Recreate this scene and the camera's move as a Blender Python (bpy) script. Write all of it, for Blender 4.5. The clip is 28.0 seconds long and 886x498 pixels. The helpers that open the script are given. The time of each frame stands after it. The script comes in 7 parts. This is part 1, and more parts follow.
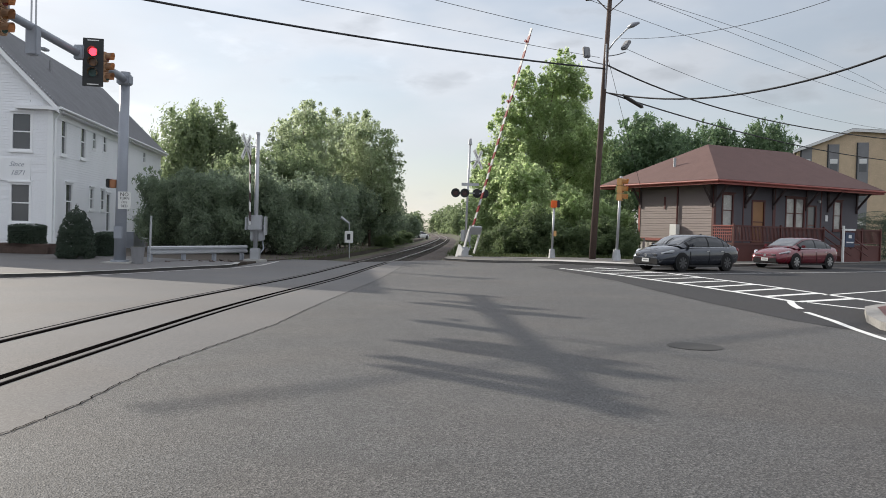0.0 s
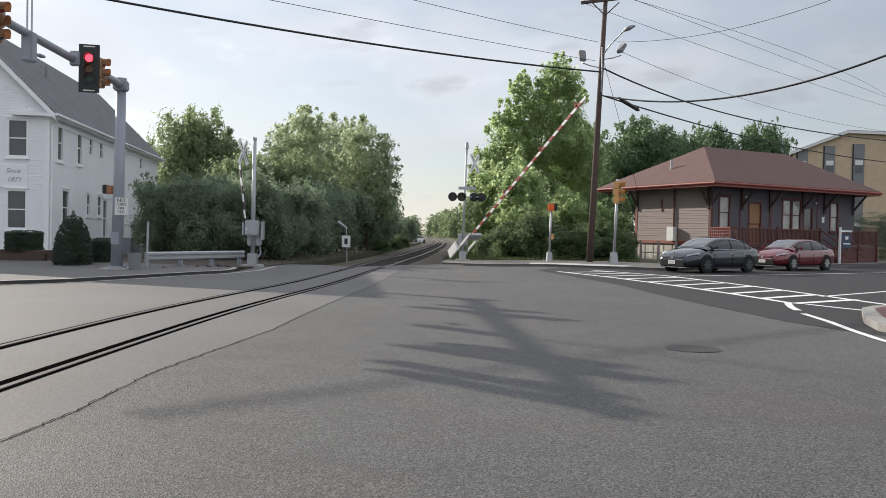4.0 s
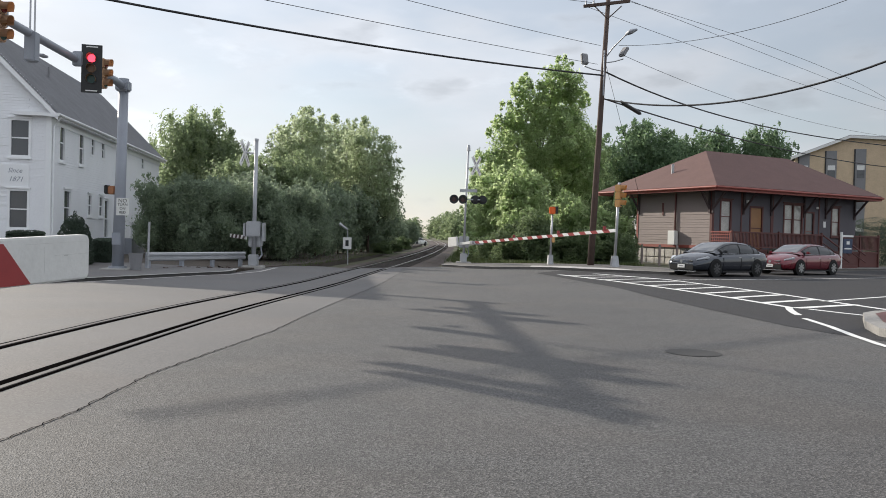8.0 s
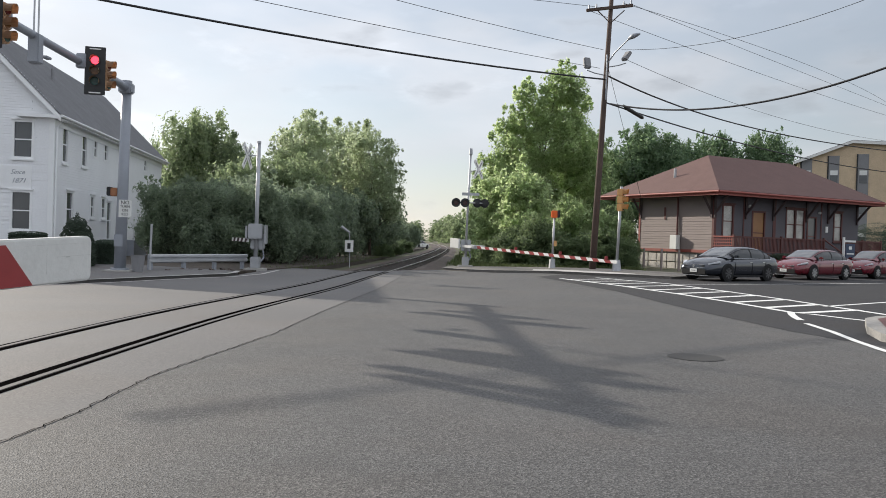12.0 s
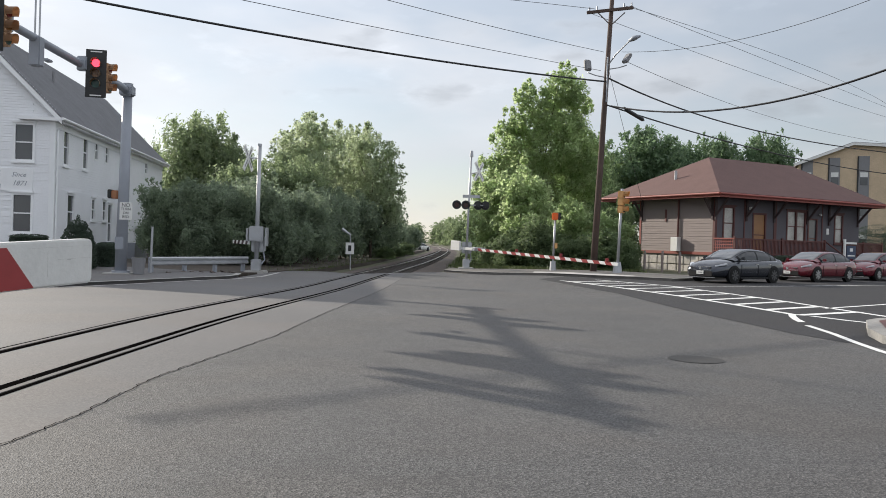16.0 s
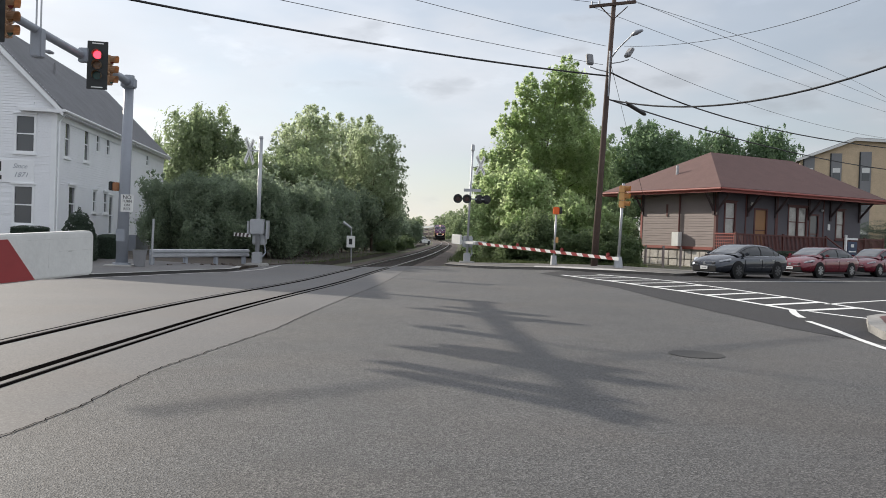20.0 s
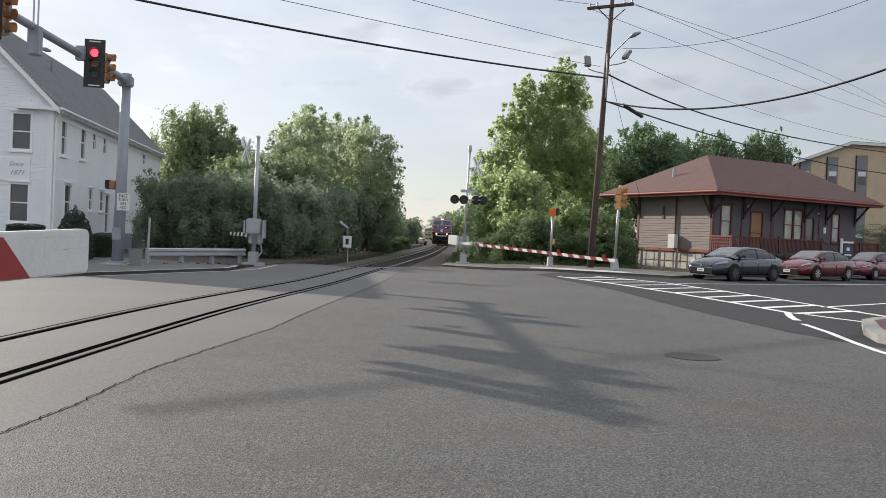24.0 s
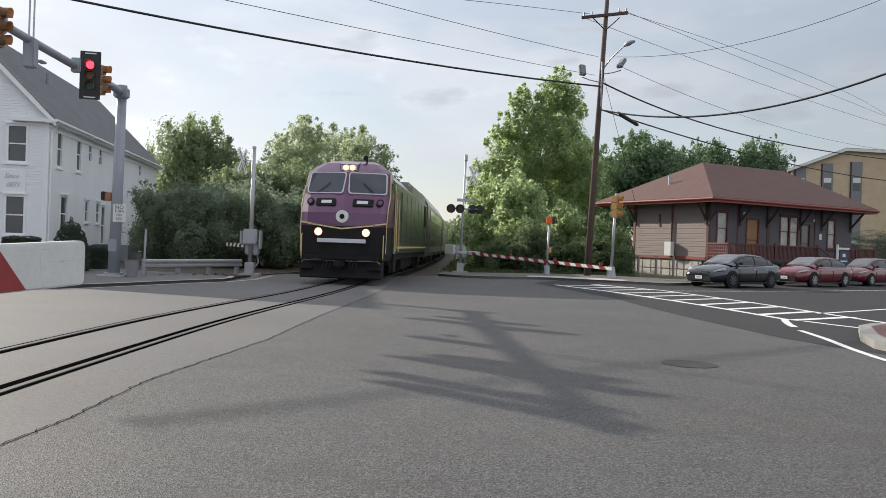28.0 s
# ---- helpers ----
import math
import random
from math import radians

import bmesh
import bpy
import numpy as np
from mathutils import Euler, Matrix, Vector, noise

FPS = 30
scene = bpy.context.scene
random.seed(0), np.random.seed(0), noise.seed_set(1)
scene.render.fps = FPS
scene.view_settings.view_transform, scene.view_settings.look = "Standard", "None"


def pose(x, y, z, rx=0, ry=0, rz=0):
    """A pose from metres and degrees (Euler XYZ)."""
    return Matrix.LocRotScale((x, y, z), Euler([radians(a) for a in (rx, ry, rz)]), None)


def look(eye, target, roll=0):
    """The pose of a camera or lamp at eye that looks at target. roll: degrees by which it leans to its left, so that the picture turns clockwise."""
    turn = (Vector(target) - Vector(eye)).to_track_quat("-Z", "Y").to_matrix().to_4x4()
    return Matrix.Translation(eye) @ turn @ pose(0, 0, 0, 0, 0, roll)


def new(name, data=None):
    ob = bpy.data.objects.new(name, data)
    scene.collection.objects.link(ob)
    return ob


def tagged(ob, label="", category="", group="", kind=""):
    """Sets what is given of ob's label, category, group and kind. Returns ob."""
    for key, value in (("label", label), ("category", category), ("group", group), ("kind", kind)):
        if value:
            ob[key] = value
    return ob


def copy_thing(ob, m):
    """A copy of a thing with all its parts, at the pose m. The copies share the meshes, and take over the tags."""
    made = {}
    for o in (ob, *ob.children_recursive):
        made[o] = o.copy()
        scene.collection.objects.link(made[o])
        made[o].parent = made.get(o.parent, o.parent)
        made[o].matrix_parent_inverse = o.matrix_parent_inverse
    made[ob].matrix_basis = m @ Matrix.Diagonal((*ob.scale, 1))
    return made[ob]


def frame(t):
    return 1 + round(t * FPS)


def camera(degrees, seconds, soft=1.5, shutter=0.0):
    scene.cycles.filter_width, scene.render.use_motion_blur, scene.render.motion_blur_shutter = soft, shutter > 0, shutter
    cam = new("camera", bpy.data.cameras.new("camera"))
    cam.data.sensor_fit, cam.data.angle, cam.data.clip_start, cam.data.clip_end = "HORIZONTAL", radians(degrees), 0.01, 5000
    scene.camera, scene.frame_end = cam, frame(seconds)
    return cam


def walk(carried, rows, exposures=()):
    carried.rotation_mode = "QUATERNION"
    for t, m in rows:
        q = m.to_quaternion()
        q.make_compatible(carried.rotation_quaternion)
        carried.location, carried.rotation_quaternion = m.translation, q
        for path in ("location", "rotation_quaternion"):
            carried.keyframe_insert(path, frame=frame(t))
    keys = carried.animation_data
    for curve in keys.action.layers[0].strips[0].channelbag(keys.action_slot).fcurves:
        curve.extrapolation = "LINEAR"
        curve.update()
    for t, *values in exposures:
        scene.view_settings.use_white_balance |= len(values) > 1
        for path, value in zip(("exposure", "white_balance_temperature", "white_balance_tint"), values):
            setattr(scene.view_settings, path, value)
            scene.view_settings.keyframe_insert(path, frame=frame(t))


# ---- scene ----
# ---------------------------------------------------------------- camera
EYE = (0.0, 0.0, 1.45)
cam = camera(57.0, 28.0, soft=0.9)

# seconds, turn to the left, tilt upwards, lean (degrees)
TURNS = [
    (0, -0.232, -1.332, 1.500),
    (0.5, -0.219, -1.342, 1.725),
    (1, -0.284, -1.190, 1.480),
    (1.5, -0.354, -0.940, 1.102),
    (2, -0.405, -1.010, 1.030),
    (2.5, -0.452, -1.204, 0.969),
    (3, -0.480, -1.218, 0.933),
    (3.5, -0.391, -1.101, 1.079),
    (5.5, -0.477, -1.015, 1.250),
    (6, -0.391, -1.083, 1.430),
    (6.5, -0.296, -1.126, 1.644),
    (7, -0.323, -1.065, 1.534),
    (7.5, -0.353, -0.997, 1.530),
    (8, -0.336, -0.887, 1.496),
    (8.5, -0.269, -0.901, 1.503),
    (9, -0.100, -1.023, 1.569),
    (9.5, -0.099, -1.157, 1.643),
    (10, -0.091, -1.095, 1.638),
    (10.5, -0.066, -1.024, 1.644),
    (11, 0.000, -0.869, 1.884),
    (11.5, -0.100, -0.718, 2.065),
    (12, -0.199, -0.660, 1.758),
    (12.5, -0.201, -0.680, 1.510),
    (14.5, -0.147, -0.501, 1.712),
    (15, -0.143, -0.441, 1.708),
    (15.5, -0.135, -0.467, 1.657),
    (16, -0.142, -0.502, 1.711),
    (16.5, -0.148, -0.525, 1.830),
    (17, -0.120, -0.690, 1.790),
    (17.5, -0.043, -0.794, 1.872),
    (18, -0.005, -0.792, 1.903),
    (18.5, -0.008, -0.781, 1.893),
    (19, -0.010, -0.846, 1.864),
    (19.5, -0.034, -0.929, 1.893),
    (20, -0.093, -0.942, 2.001),
    (20.5, -0.260, -0.971, 2.121),
    (21, -0.324, -0.929, 2.127),
    (21.5, -0.282, -0.888, 2.169),
    (23.5, -0.325, -0.870, 2.330),
    (24, -0.338, -0.885, 2.377),
    (24.5, -0.389, -0.944, 2.381),
    (25, -0.419, -0.988, 2.359),
    (25.5, -0.398, -0.974, 2.323),
    (26, -0.374, -0.933, 2.293),
    (26.5, -0.336, -0.893, 2.351),
    (27, -0.298, -0.833, 2.393),
    (27.5, -0.449, -0.686, 2.345),
    (28, -0.546, -0.231, 1.965),
]


def aim(turn, tilt, lean):
    return Matrix.Translation(EYE) @ Euler((0, 0, radians(turn))).to_matrix().to_4x4() @ \
        Euler((radians(90 + tilt), 0, 0)).to_matrix().to_4x4() @ Euler((0, 0, radians(lean))).to_matrix().to_4x4()


walk(cam, [(t, aim(a, b, c)) for t, a, b, c in TURNS])

# ---------------------------------------------------------------- light
SUN_TURN, SUN_UP = 48.0, 21.7     # degrees left of the view, above the horizon
world = bpy.data.worlds.new("sky")
scene.world = world
world.use_nodes = True
wn, wl = world.node_tree.nodes, world.node_tree.links
wn.clear()
sky = wn.new("ShaderNodeTexSky")
sky.sky_type, sky.sun_disc = "NISHITA", False
sky.sun_elevation, sky.sun_rotation = radians(SUN_UP), radians(-SUN_TURN)
sky.dust_density, sky.air_density = 0.7, 1.0
wco = wn.new("ShaderNodeTexCoord")
wmap = wn.new("ShaderNodeMapping")
wmap.inputs["Scale"].default_value = (1.6, 1.6, 4.6)


def sky_noise(scale, detail, rough, lo, hi, a, b):
    """A soft pattern of cloud between the values a and b."""
    t, r = wn.new("ShaderNodeTexNoise"), wn.new("ShaderNodeMapRange")
    t.inputs["Scale"].default_value, t.inputs["Detail"].default_value, t.inputs["Roughness"].default_value = scale, detail, rough
    r.interpolation_type = "SMOOTHSTEP"
    r.inputs["From Min"].default_value, r.inputs["From Max"].default_value = lo, hi
    r.inputs["To Min"].default_value, r.inputs["To Max"].default_value = a, b
    wl.new(wmap.outputs["Vector"], t.inputs["Vector"])
    wl.new(t.outputs["Fac"], r.inputs["Value"])
    return r.outputs[0]


def sky_math(op, a, b):
    m = wn.new("ShaderNodeMath")
    m.operation = op
    for i, v in enumerate((a, b)):
        if isinstance(v, float):
            m.inputs[i].default_value = v
        else:
            wl.new(v, m.inputs[i])
    return m.outputs[0]


wl.new(wco.outputs["Generated"], wmap.inputs["Vector"])
ca, sa = math.cos(radians(SUN_UP)), math.sin(radians(SUN_UP))
TO_SUN = (-math.sin(radians(SUN_TURN)) * ca, math.cos(radians(SUN_TURN)) * ca, sa)
# the veil of cloud glows towards the sun and is brighter overhead than at the horizon
wdot, whalf, wnear = wn.new("ShaderNodeVectorMath"), wn.new("ShaderNodeMapRange"), wn.new("ShaderNodeValToRGB")
wdot.operation, wdot.inputs[1].default_value = "DOT_PRODUCT", TO_SUN
wl.new(wco.outputs["Generated"], wdot.inputs[0])
whalf.inputs["From Min"].default_value, whalf.inputs["From Max"].default_value = -1.0, 1.0
wl.new(wdot.outputs["Value"], whalf.inputs["Value"])
wl.new(whalf.outputs[0], wnear.inputs["Fac"])
wnear.color_ramp.interpolation = "EASE"
glows = ((0.0, 0.98), (0.35, 0.88), (0.54, 0.62), (0.97, 0.92))
while len(wnear.color_ramp.elements) < len(glows):
    wnear.color_ramp.elements.new(0.5)
for el, (at, g) in zip(wnear.color_ramp.elements, glows):
    el.position, el.color = at, (g, g, g, 1)
wtint = sky_math("MULTIPLY", wnear.outputs["Color"], 1.30)
wsep, wup = wn.new("ShaderNodeSeparateXYZ"), wn.new("ShaderNodeMapRange")
wup.inputs["From Min"].default_value, wup.inputs["From Max"].default_value = 0.22, 1.0
wup.inputs["To Min"].default_value, wup.inputs["To Max"].default_value = 1.0, 1.9
wl.new(wco.outputs["Generated"], wsep.inputs[0])
wl.new(wsep.outputs["Z"], wup.inputs["Value"])
broad = sky_noise(1.7, 5.0, 0.5, 0.35, 0.68, 0.93, 1.07)
puffs = sky_noise(7.5, 6.0, 0.55, 0.56, 0.72, 1.0, 1.10)
smudge = sky_noise(5.2, 5.0, 0.5, 0.56, 0.72, 1.0, 0.80)
lift = sky_math("MULTIPLY", sky_math("MULTIPLY", wtint, wup.outputs[0]), sky_math("MULTIPLY", broad, sky_math("MULTIPLY", puffs, smudge)))
wlift = wn.new("ShaderNodeVectorMath")
wlift.operation, wlift.inputs[0].default_value = "SCALE", (6.3, 6.5, 6.95)
wl.new(lift, wlift.inputs["Scale"])
wmix = wn.new("ShaderNodeMix")
wmix.data_type = "RGBA"
wl.new(sky_noise(2.6, 4.0, 0.5, 0.36, 0.62, 0.52, 0.84), wmix.inputs["Factor"])
wbg = wn.new("ShaderNodeBackground")
wbg.inputs["Strength"].default_value = 0.116
wout = wn.new("ShaderNodeOutputWorld")
wl.new(sky.outputs["Color"], wmix.inputs["A"])
wl.new(wlift.outputs[0], wmix.inputs["B"])
wl.new(wmix.outputs["Result"], wbg.inputs["Color"])
wl.new(wbg.outputs["Background"], wout.inputs["Surface"])

sun = new("sun", bpy.data.lights.new("sun", "SUN"))
sun.data.energy, sun.data.angle, sun.data.color = 5.0, radians(0.5), (1.0, 0.92, 0.80)
sun.matrix_world = look([60 * c for c in TO_SUN], (0, 0, 0))


# ---------------------------------------------------------------- materials
def material(name, color, rough=0.7, metal=0.0, var=0.15, scale=3.0, bump=0.0, fine=40.0, spread=0.0, coat=0.0, spec=0.5, tint=None):
    """A surface with variation at two scales; var: how far the colour wanders, spread: how far it differs from piece to piece."""
    m = bpy.data.materials.new(name)
    m.use_nodes = True
    n, l = m.node_tree.nodes, m.node_tree.links
    b = n["Principled BSDF"]
    b.inputs["Roughness"].default_value, b.inputs["Metallic"].default_value = rough, metal
    b.inputs["Coat Weight"].default_value = coat
    b.inputs["Specular IOR Level"].default_value = spec
    co = n.new("ShaderNodeTexCoord")
    big, small = n.new("ShaderNodeTexNoise"), n.new("ShaderNodeTexNoise")
    for t, s, d in ((big, scale, 4.0), (small, fine, 3.0)):
        t.inputs["Scale"].default_value, t.inputs["Detail"].default_value = s, d
        l.new(co.outputs["Object"], t.inputs["Vector"])
    add = n.new("ShaderNodeMath")
    add.operation = "ADD"
    l.new(big.outputs["Fac"], add.inputs[0])
    l.new(small.outputs["Fac"], add.inputs[1])
    last = add
    if spread:
        info = n.new("ShaderNodeObjectInfo")
        ma = n.new("ShaderNodeMath")
        ma.operation, ma.inputs[1].default_value = "MULTIPLY_ADD", spread
        l.new(info.outputs["Random"], ma.inputs[0])
        l.new(add.outputs[0], ma.inputs[2])
        last = ma
    ramp = n.new("ShaderNodeMapRange")
    ramp.inputs["From Min"].default_value, ramp.inputs["From Max"].default_value = 0.6, 1.4 + spread
    l.new(last.outputs[0], ramp.inputs["Value"])
    mix = n.new("ShaderNodeMix")
    mix.data_type = "RGBA"
    hi = tint or tuple(min(1, c * (1 + var)) for c in color)
    mix.inputs["A"].default_value = (*[c * (1 - var) for c in color], 1)
    mix.inputs["B"].default_value = (*hi, 1)
    l.new(ramp.outputs[0], mix.inputs["Factor"])
    l.new(mix.outputs["Result"], b.inputs["Base Color"])
    if bump:
        bm_ = n.new("ShaderNodeBump")
        bm_.inputs["Strength"].default_value, bm_.inputs["Distance"].default_value = bump, 0.02
        l.new(small.outputs["Fac"], bm_.inputs["Height"])
        l.new(bm_.outputs[0], b.inputs["Normal"])
    return m


def paving(name, stone, pale, dark, speck=70.0, wear=0.25, relief=0.25, stain=(1.04, 1.0, 0.965), gloss=(0.86, 0.32)):
    """Asphalt: pale and dark aggregate grains, patches of wear and a pebbled relief."""
    m = bpy.data.materials.new(name)
    m.use_nodes = True
    n, l = m.node_tree.nodes, m.node_tree.links
    b = n["Principled BSDF"]
    b.inputs["Roughness"].default_value, b.inputs["Specular IOR Level"].default_value = gloss
    co = n.new("ShaderNodeTexCoord")
    big, mid, grain = (n.new("ShaderNodeTexNoise") for _ in range(3))
    cell = n.new("ShaderNodeTexVoronoi")
    for t, sc, d in ((big, 0.22, 5.0), (mid, 1.9, 4.0), (grain, speck * 0.55, 2.0)):
        t.inputs["Scale"].default_value, t.inputs["Detail"].default_value = sc, d
        l.new(co.outputs["Object"], t.inputs["Vector"])
    cell.inputs["Scale"].default_value = speck
    l.new(co.outputs["Object"], cell.inputs["Vector"])

    def blend(fac, a, bb, lo, hi):
        r = n.new("ShaderNodeMapRange")
        r.inputs["From Min"].default_value, r.inputs["From Max"].default_value = lo, hi
        l.new(fac, r.inputs["Value"])
        x = n.new("ShaderNodeMix")
        x.data_type = "RGBA"
        l.new(r.outputs[0], x.inputs["Factor"])
        for sock, v in (("A", a), ("B", bb)):
            if isinstance(v, tuple):
                x.inputs[sock].default_value = (*v, 1)
            else:
                l.new(v, x.inputs[sock])
        return x.outputs["Result"]
    chips = blend(cell.outputs["Color"], dark, pale, 0.15, 0.85)
    mixed = blend(grain.outputs["Fac"], chips, stone, 0.42, 0.72)
    worn = blend(mid.outputs["Fac"], mixed, tuple(c * 1.12 for c in stone), 0.50, 0.95)
    patch = blend(big.outputs["Fac"], tuple(c * (1 - wear) for c in stone), tuple(min(1, c * (1 + wear)) for c in stone), 0.36, 0.64)
    last = n.new("ShaderNodeMix")
    last.data_type = "RGBA"
    last.inputs["Factor"].default_value = 0.34
    l.new(worn, last.inputs["A"])
    l.new(patch, last.inputs["B"])
    blot, bm_, tint = n.new("ShaderNodeTexNoise"), n.new("ShaderNodeMapRange"), n.new("ShaderNodeMix")
    blot.inputs["Scale"].default_value, blot.inputs["Detail"].default_value, blot.inputs["Distortion"].default_value = 0.45, 6.0, 0.6
    l.new(co.outputs["Object"], blot.inputs["Vector"])
    bm_.inputs["From Min"].default_value, bm_.inputs["From Max"].default_value = 0.46, 0.64
    l.new(blot.outputs["Fac"], bm_.inputs["Value"])
    tint.data_type, tint.blend_type = "RGBA", "MULTIPLY"
    tint.inputs["B"].default_value = (*stain, 1)
    l.new(bm_.outputs[0], tint.inputs["Factor"])
    l.new(last.outputs["Result"], tint.inputs["A"])
    l.new(tint.outputs["Result"], b.inputs["Base Color"])
    bp = n.new("ShaderNodeBump")
    bp.inputs["Strength"].default_value, bp.inputs["Distance"].default_value = relief, 0.008
    l.new(cell.outputs["Distance"], bp.inputs["Height"])
    l.new(bp.outputs[0], b.inputs["Normal"])
    return m


def leafy(name, dark, light, through_part=0.35):
    m = bpy.data.materials.new(name)
    m.use_nodes = True
    n, l = m.node_tree.nodes, m.node_tree.links
    n.remove(n["Principled BSDF"])
    geo = n.new("ShaderNodeNewGeometry")
    co, big = n.new("ShaderNodeTexCoord"), n.new("ShaderNodeTexNoise")
    big.inputs["Scale"].default_value = 0.6
    l.new(co.outputs["Object"], big.inputs["Vector"])
    ma = n.new("ShaderNodeMath")
    ma.operation, ma.inputs[1].default_value = "MULTIPLY_ADD", 0.55
    l.new(geo.outputs["Random Per Island"], ma.inputs[0])
    l.new(big.outputs["Fac"], ma.inputs[2])
    mr = n.new("ShaderNodeMapRange")
    mr.inputs["From Min"].default_value, mr.inputs["From Max"].default_value = 0.3, 1.15
    l.new(ma.outputs[0], mr.inputs["Value"])
    mix = n.new("ShaderNodeMix")
    mix.data_type = "RGBA"
    mix.inputs["A"].default_value, mix.inputs["B"].default_value = (*dark, 1), (*light, 1)
    l.new(mr.outputs[0], mix.inputs["Factor"])
    d, t, s = n.new("ShaderNodeBsdfPrincipled"), n.new("ShaderNodeBsdfTranslucent"), n.new("ShaderNodeMixShader")
    d.inputs["Roughness"].default_value = 0.5
    d.inputs["Specular IOR Level"].default_value = 0.38
    s.inputs["Fac"].default_value = through_part
    l.new(mix.outputs["Result"], d.inputs["Base Color"])
    l.new(mix.outputs["Result"], t.inputs["Color"])
    l.new(d.outputs[0], s.inputs[1])
    l.new(t.outputs[0], s.inputs[2])
    l.new(s.outputs[0], n["Material Output"].inputs["Surface"])
    return m


def glow(name, color, strength, base=(0.5, 0.5, 0.5)):
    m = material(name, base, 0.3, var=0.02)
    b = m.node_tree.nodes["Principled BSDF"]
    b.inputs["Emission Color"].default_value, b.inputs["Emission Strength"].default_value = (*color, 1), strength
    return m


M_ASPHALT = paving("worn_asphalt", (0.0535, 0.0520, 0.0515), (0.228, 0.222, 0.217), (0.008, 0.008, 0.008), 84, 0.36, 0.55, gloss=(0.76, 0.46))
M_DARK_ASPHALT = paving("new_asphalt", (0.026, 0.025, 0.028), (0.07, 0.07, 0.07), (0.012, 0.012, 0.013), 80, gloss=(0.8, 0.3))
M_LIGHT_ASPHALT = paving("pale_asphalt", (0.108, 0.1045, 0.1035), (0.182, 0.176, 0.173), (0.073, 0.070, 0.069), 70, 0.3, 0.14, gloss=(0.78, 0.42))
M_WALKWAY = paving("worn_walkway", (0.135, 0.128, 0.12), (0.22, 0.21, 0.20), (0.06, 0.058, 0.055), 70, 0.35, 0.12)
M_PAINT = material("road_paint", (0.72, 0.72, 0.70), 0.7, var=0.12, scale=2.0, fine=30)
M_CONCRETE = material("concrete", (0.36, 0.35, 0.33), 0.85, var=0.15, scale=0.8, bump=0.3, fine=25)
M_RAMP = material("pale_concrete", (0.46, 0.44, 0.42), 0.85, var=0.12, scale=0.9, bump=0.2, fine=25)
M_KERB = material("weathered_kerbstone", (0.27, 0.26, 0.245), 0.85, var=0.25, scale=1.6, bump=0.3, fine=25)
M_MULCH = material("brown_mulch", (0.085, 0.058, 0.048), 0.95, var=0.35, scale=3, bump=0.5, fine=18)
M_DIRT = material("dirt_and_dry_grass", (0.085, 0.085, 0.048), 0.95, var=0.35, scale=0.4, bump=0.6, fine=8)
M_LITTER = material("earth_and_leaf_litter", (0.062, 0.050, 0.040), 0.95, var=0.4, scale=0.7, bump=0.6, fine=9)
M_BALLAST = paving("ballast_stones", (0.080, 0.062, 0.055), (0.16, 0.13, 0.115), (0.028, 0.022, 0.020), 14, 0.3)
M_RAIL = material("rail_steel", (0.10, 0.09, 0.085), 0.5, metal=0.4, var=0.2, scale=1.0)
M_RAILTOP = material("polished_rail", (0.34, 0.32, 0.30), 0.35, metal=0.8, var=0.15, scale=1.0)
M_GAP = material("tar_filled_gap", (0.005, 0.0045, 0.0045), 0.95, var=0.3, spec=0.0)
M_TIE = material("weathered_tie", (0.050, 0.042, 0.036), 0.9, var=0.3, spread=0.4)
M_SIDING = material("white_clapboard", (0.82, 0.83, 0.85), 0.6, var=0.05, scale=0.6, fine=12)
M_TRIM = material("white_trim", (0.84, 0.85, 0.86), 0.5, var=0.04)
M_SHINGLE = material("grey_shingles", (0.135, 0.137, 0.146), 0.9, var=0.22, scale=1.0, bump=0.5, fine=9)
M_GLASS = material("dark_window_glass", (0.085, 0.09, 0.097), 0.08, var=0.1, scale=0.5, spec=0.6)
M_GALV = material("galvanised_steel", (0.42, 0.43, 0.45), 0.5, metal=0.6, var=0.12, scale=2.0)
M_GREYPAINT = material("grey_painted_steel", (0.30, 0.32, 0.36), 0.5, metal=0.2, var=0.1, scale=2.0)
M_BLACK = material("black_metal", (0.018, 0.019, 0.02), 0.5, var=0.15)
M_YELLOW = material("signal_yellow", (0.62, 0.34, 0.13), 0.5, var=0.08)
M_WHITE = material("white_enamel", (0.75, 0.75, 0.73), 0.45, var=0.06)
M_RED = material("red_reflective", (0.28, 0.034, 0.036), 0.4, var=0.1)
M_ORANGE = material("orange_lens", (0.75, 0.12, 0.01), 0.3, var=0.05)
M_WOODPOLE = material("creosoted_pole", (0.085, 0.058, 0.048), 0.9, var=0.3, scale=1.5, bump=0.4, fine=20)
M_CABLE = material("black_cable", (0.02, 0.02, 0.022), 0.6, var=0.1)
M_REDLAMP = glow("red_signal_lamp", (1.0, 0.04, 0.07), 3.5, (0.5, 0.02, 0.03))
M_BARK = material("bark", (0.10, 0.075, 0.055), 0.95, var=0.3, scale=4, bump=0.6, fine=20)
M_LEAF_L = leafy("leaves_dull", (0.155, 0.200, 0.150), (0.320, 0.395, 0.260), 0.66)
M_LEAF_T = leafy("leaves_mid", (0.175, 0.230, 0.140), (0.370, 0.450, 0.250), 0.72)
M_LEAF_R = leafy("leaves_fresh", (0.300, 0.390, 0.210), (0.620, 0.725, 0.405), 0.86)
M_LEAF_S = leafy("leaves_shade", (0.185, 0.265, 0.150), (0.425, 0.545, 0.285), 0.76)
M_LEAF_U = leafy("leaves_undergrowth", (0.100, 0.145, 0.080), (0.260, 0.335, 0.160), 0.6)
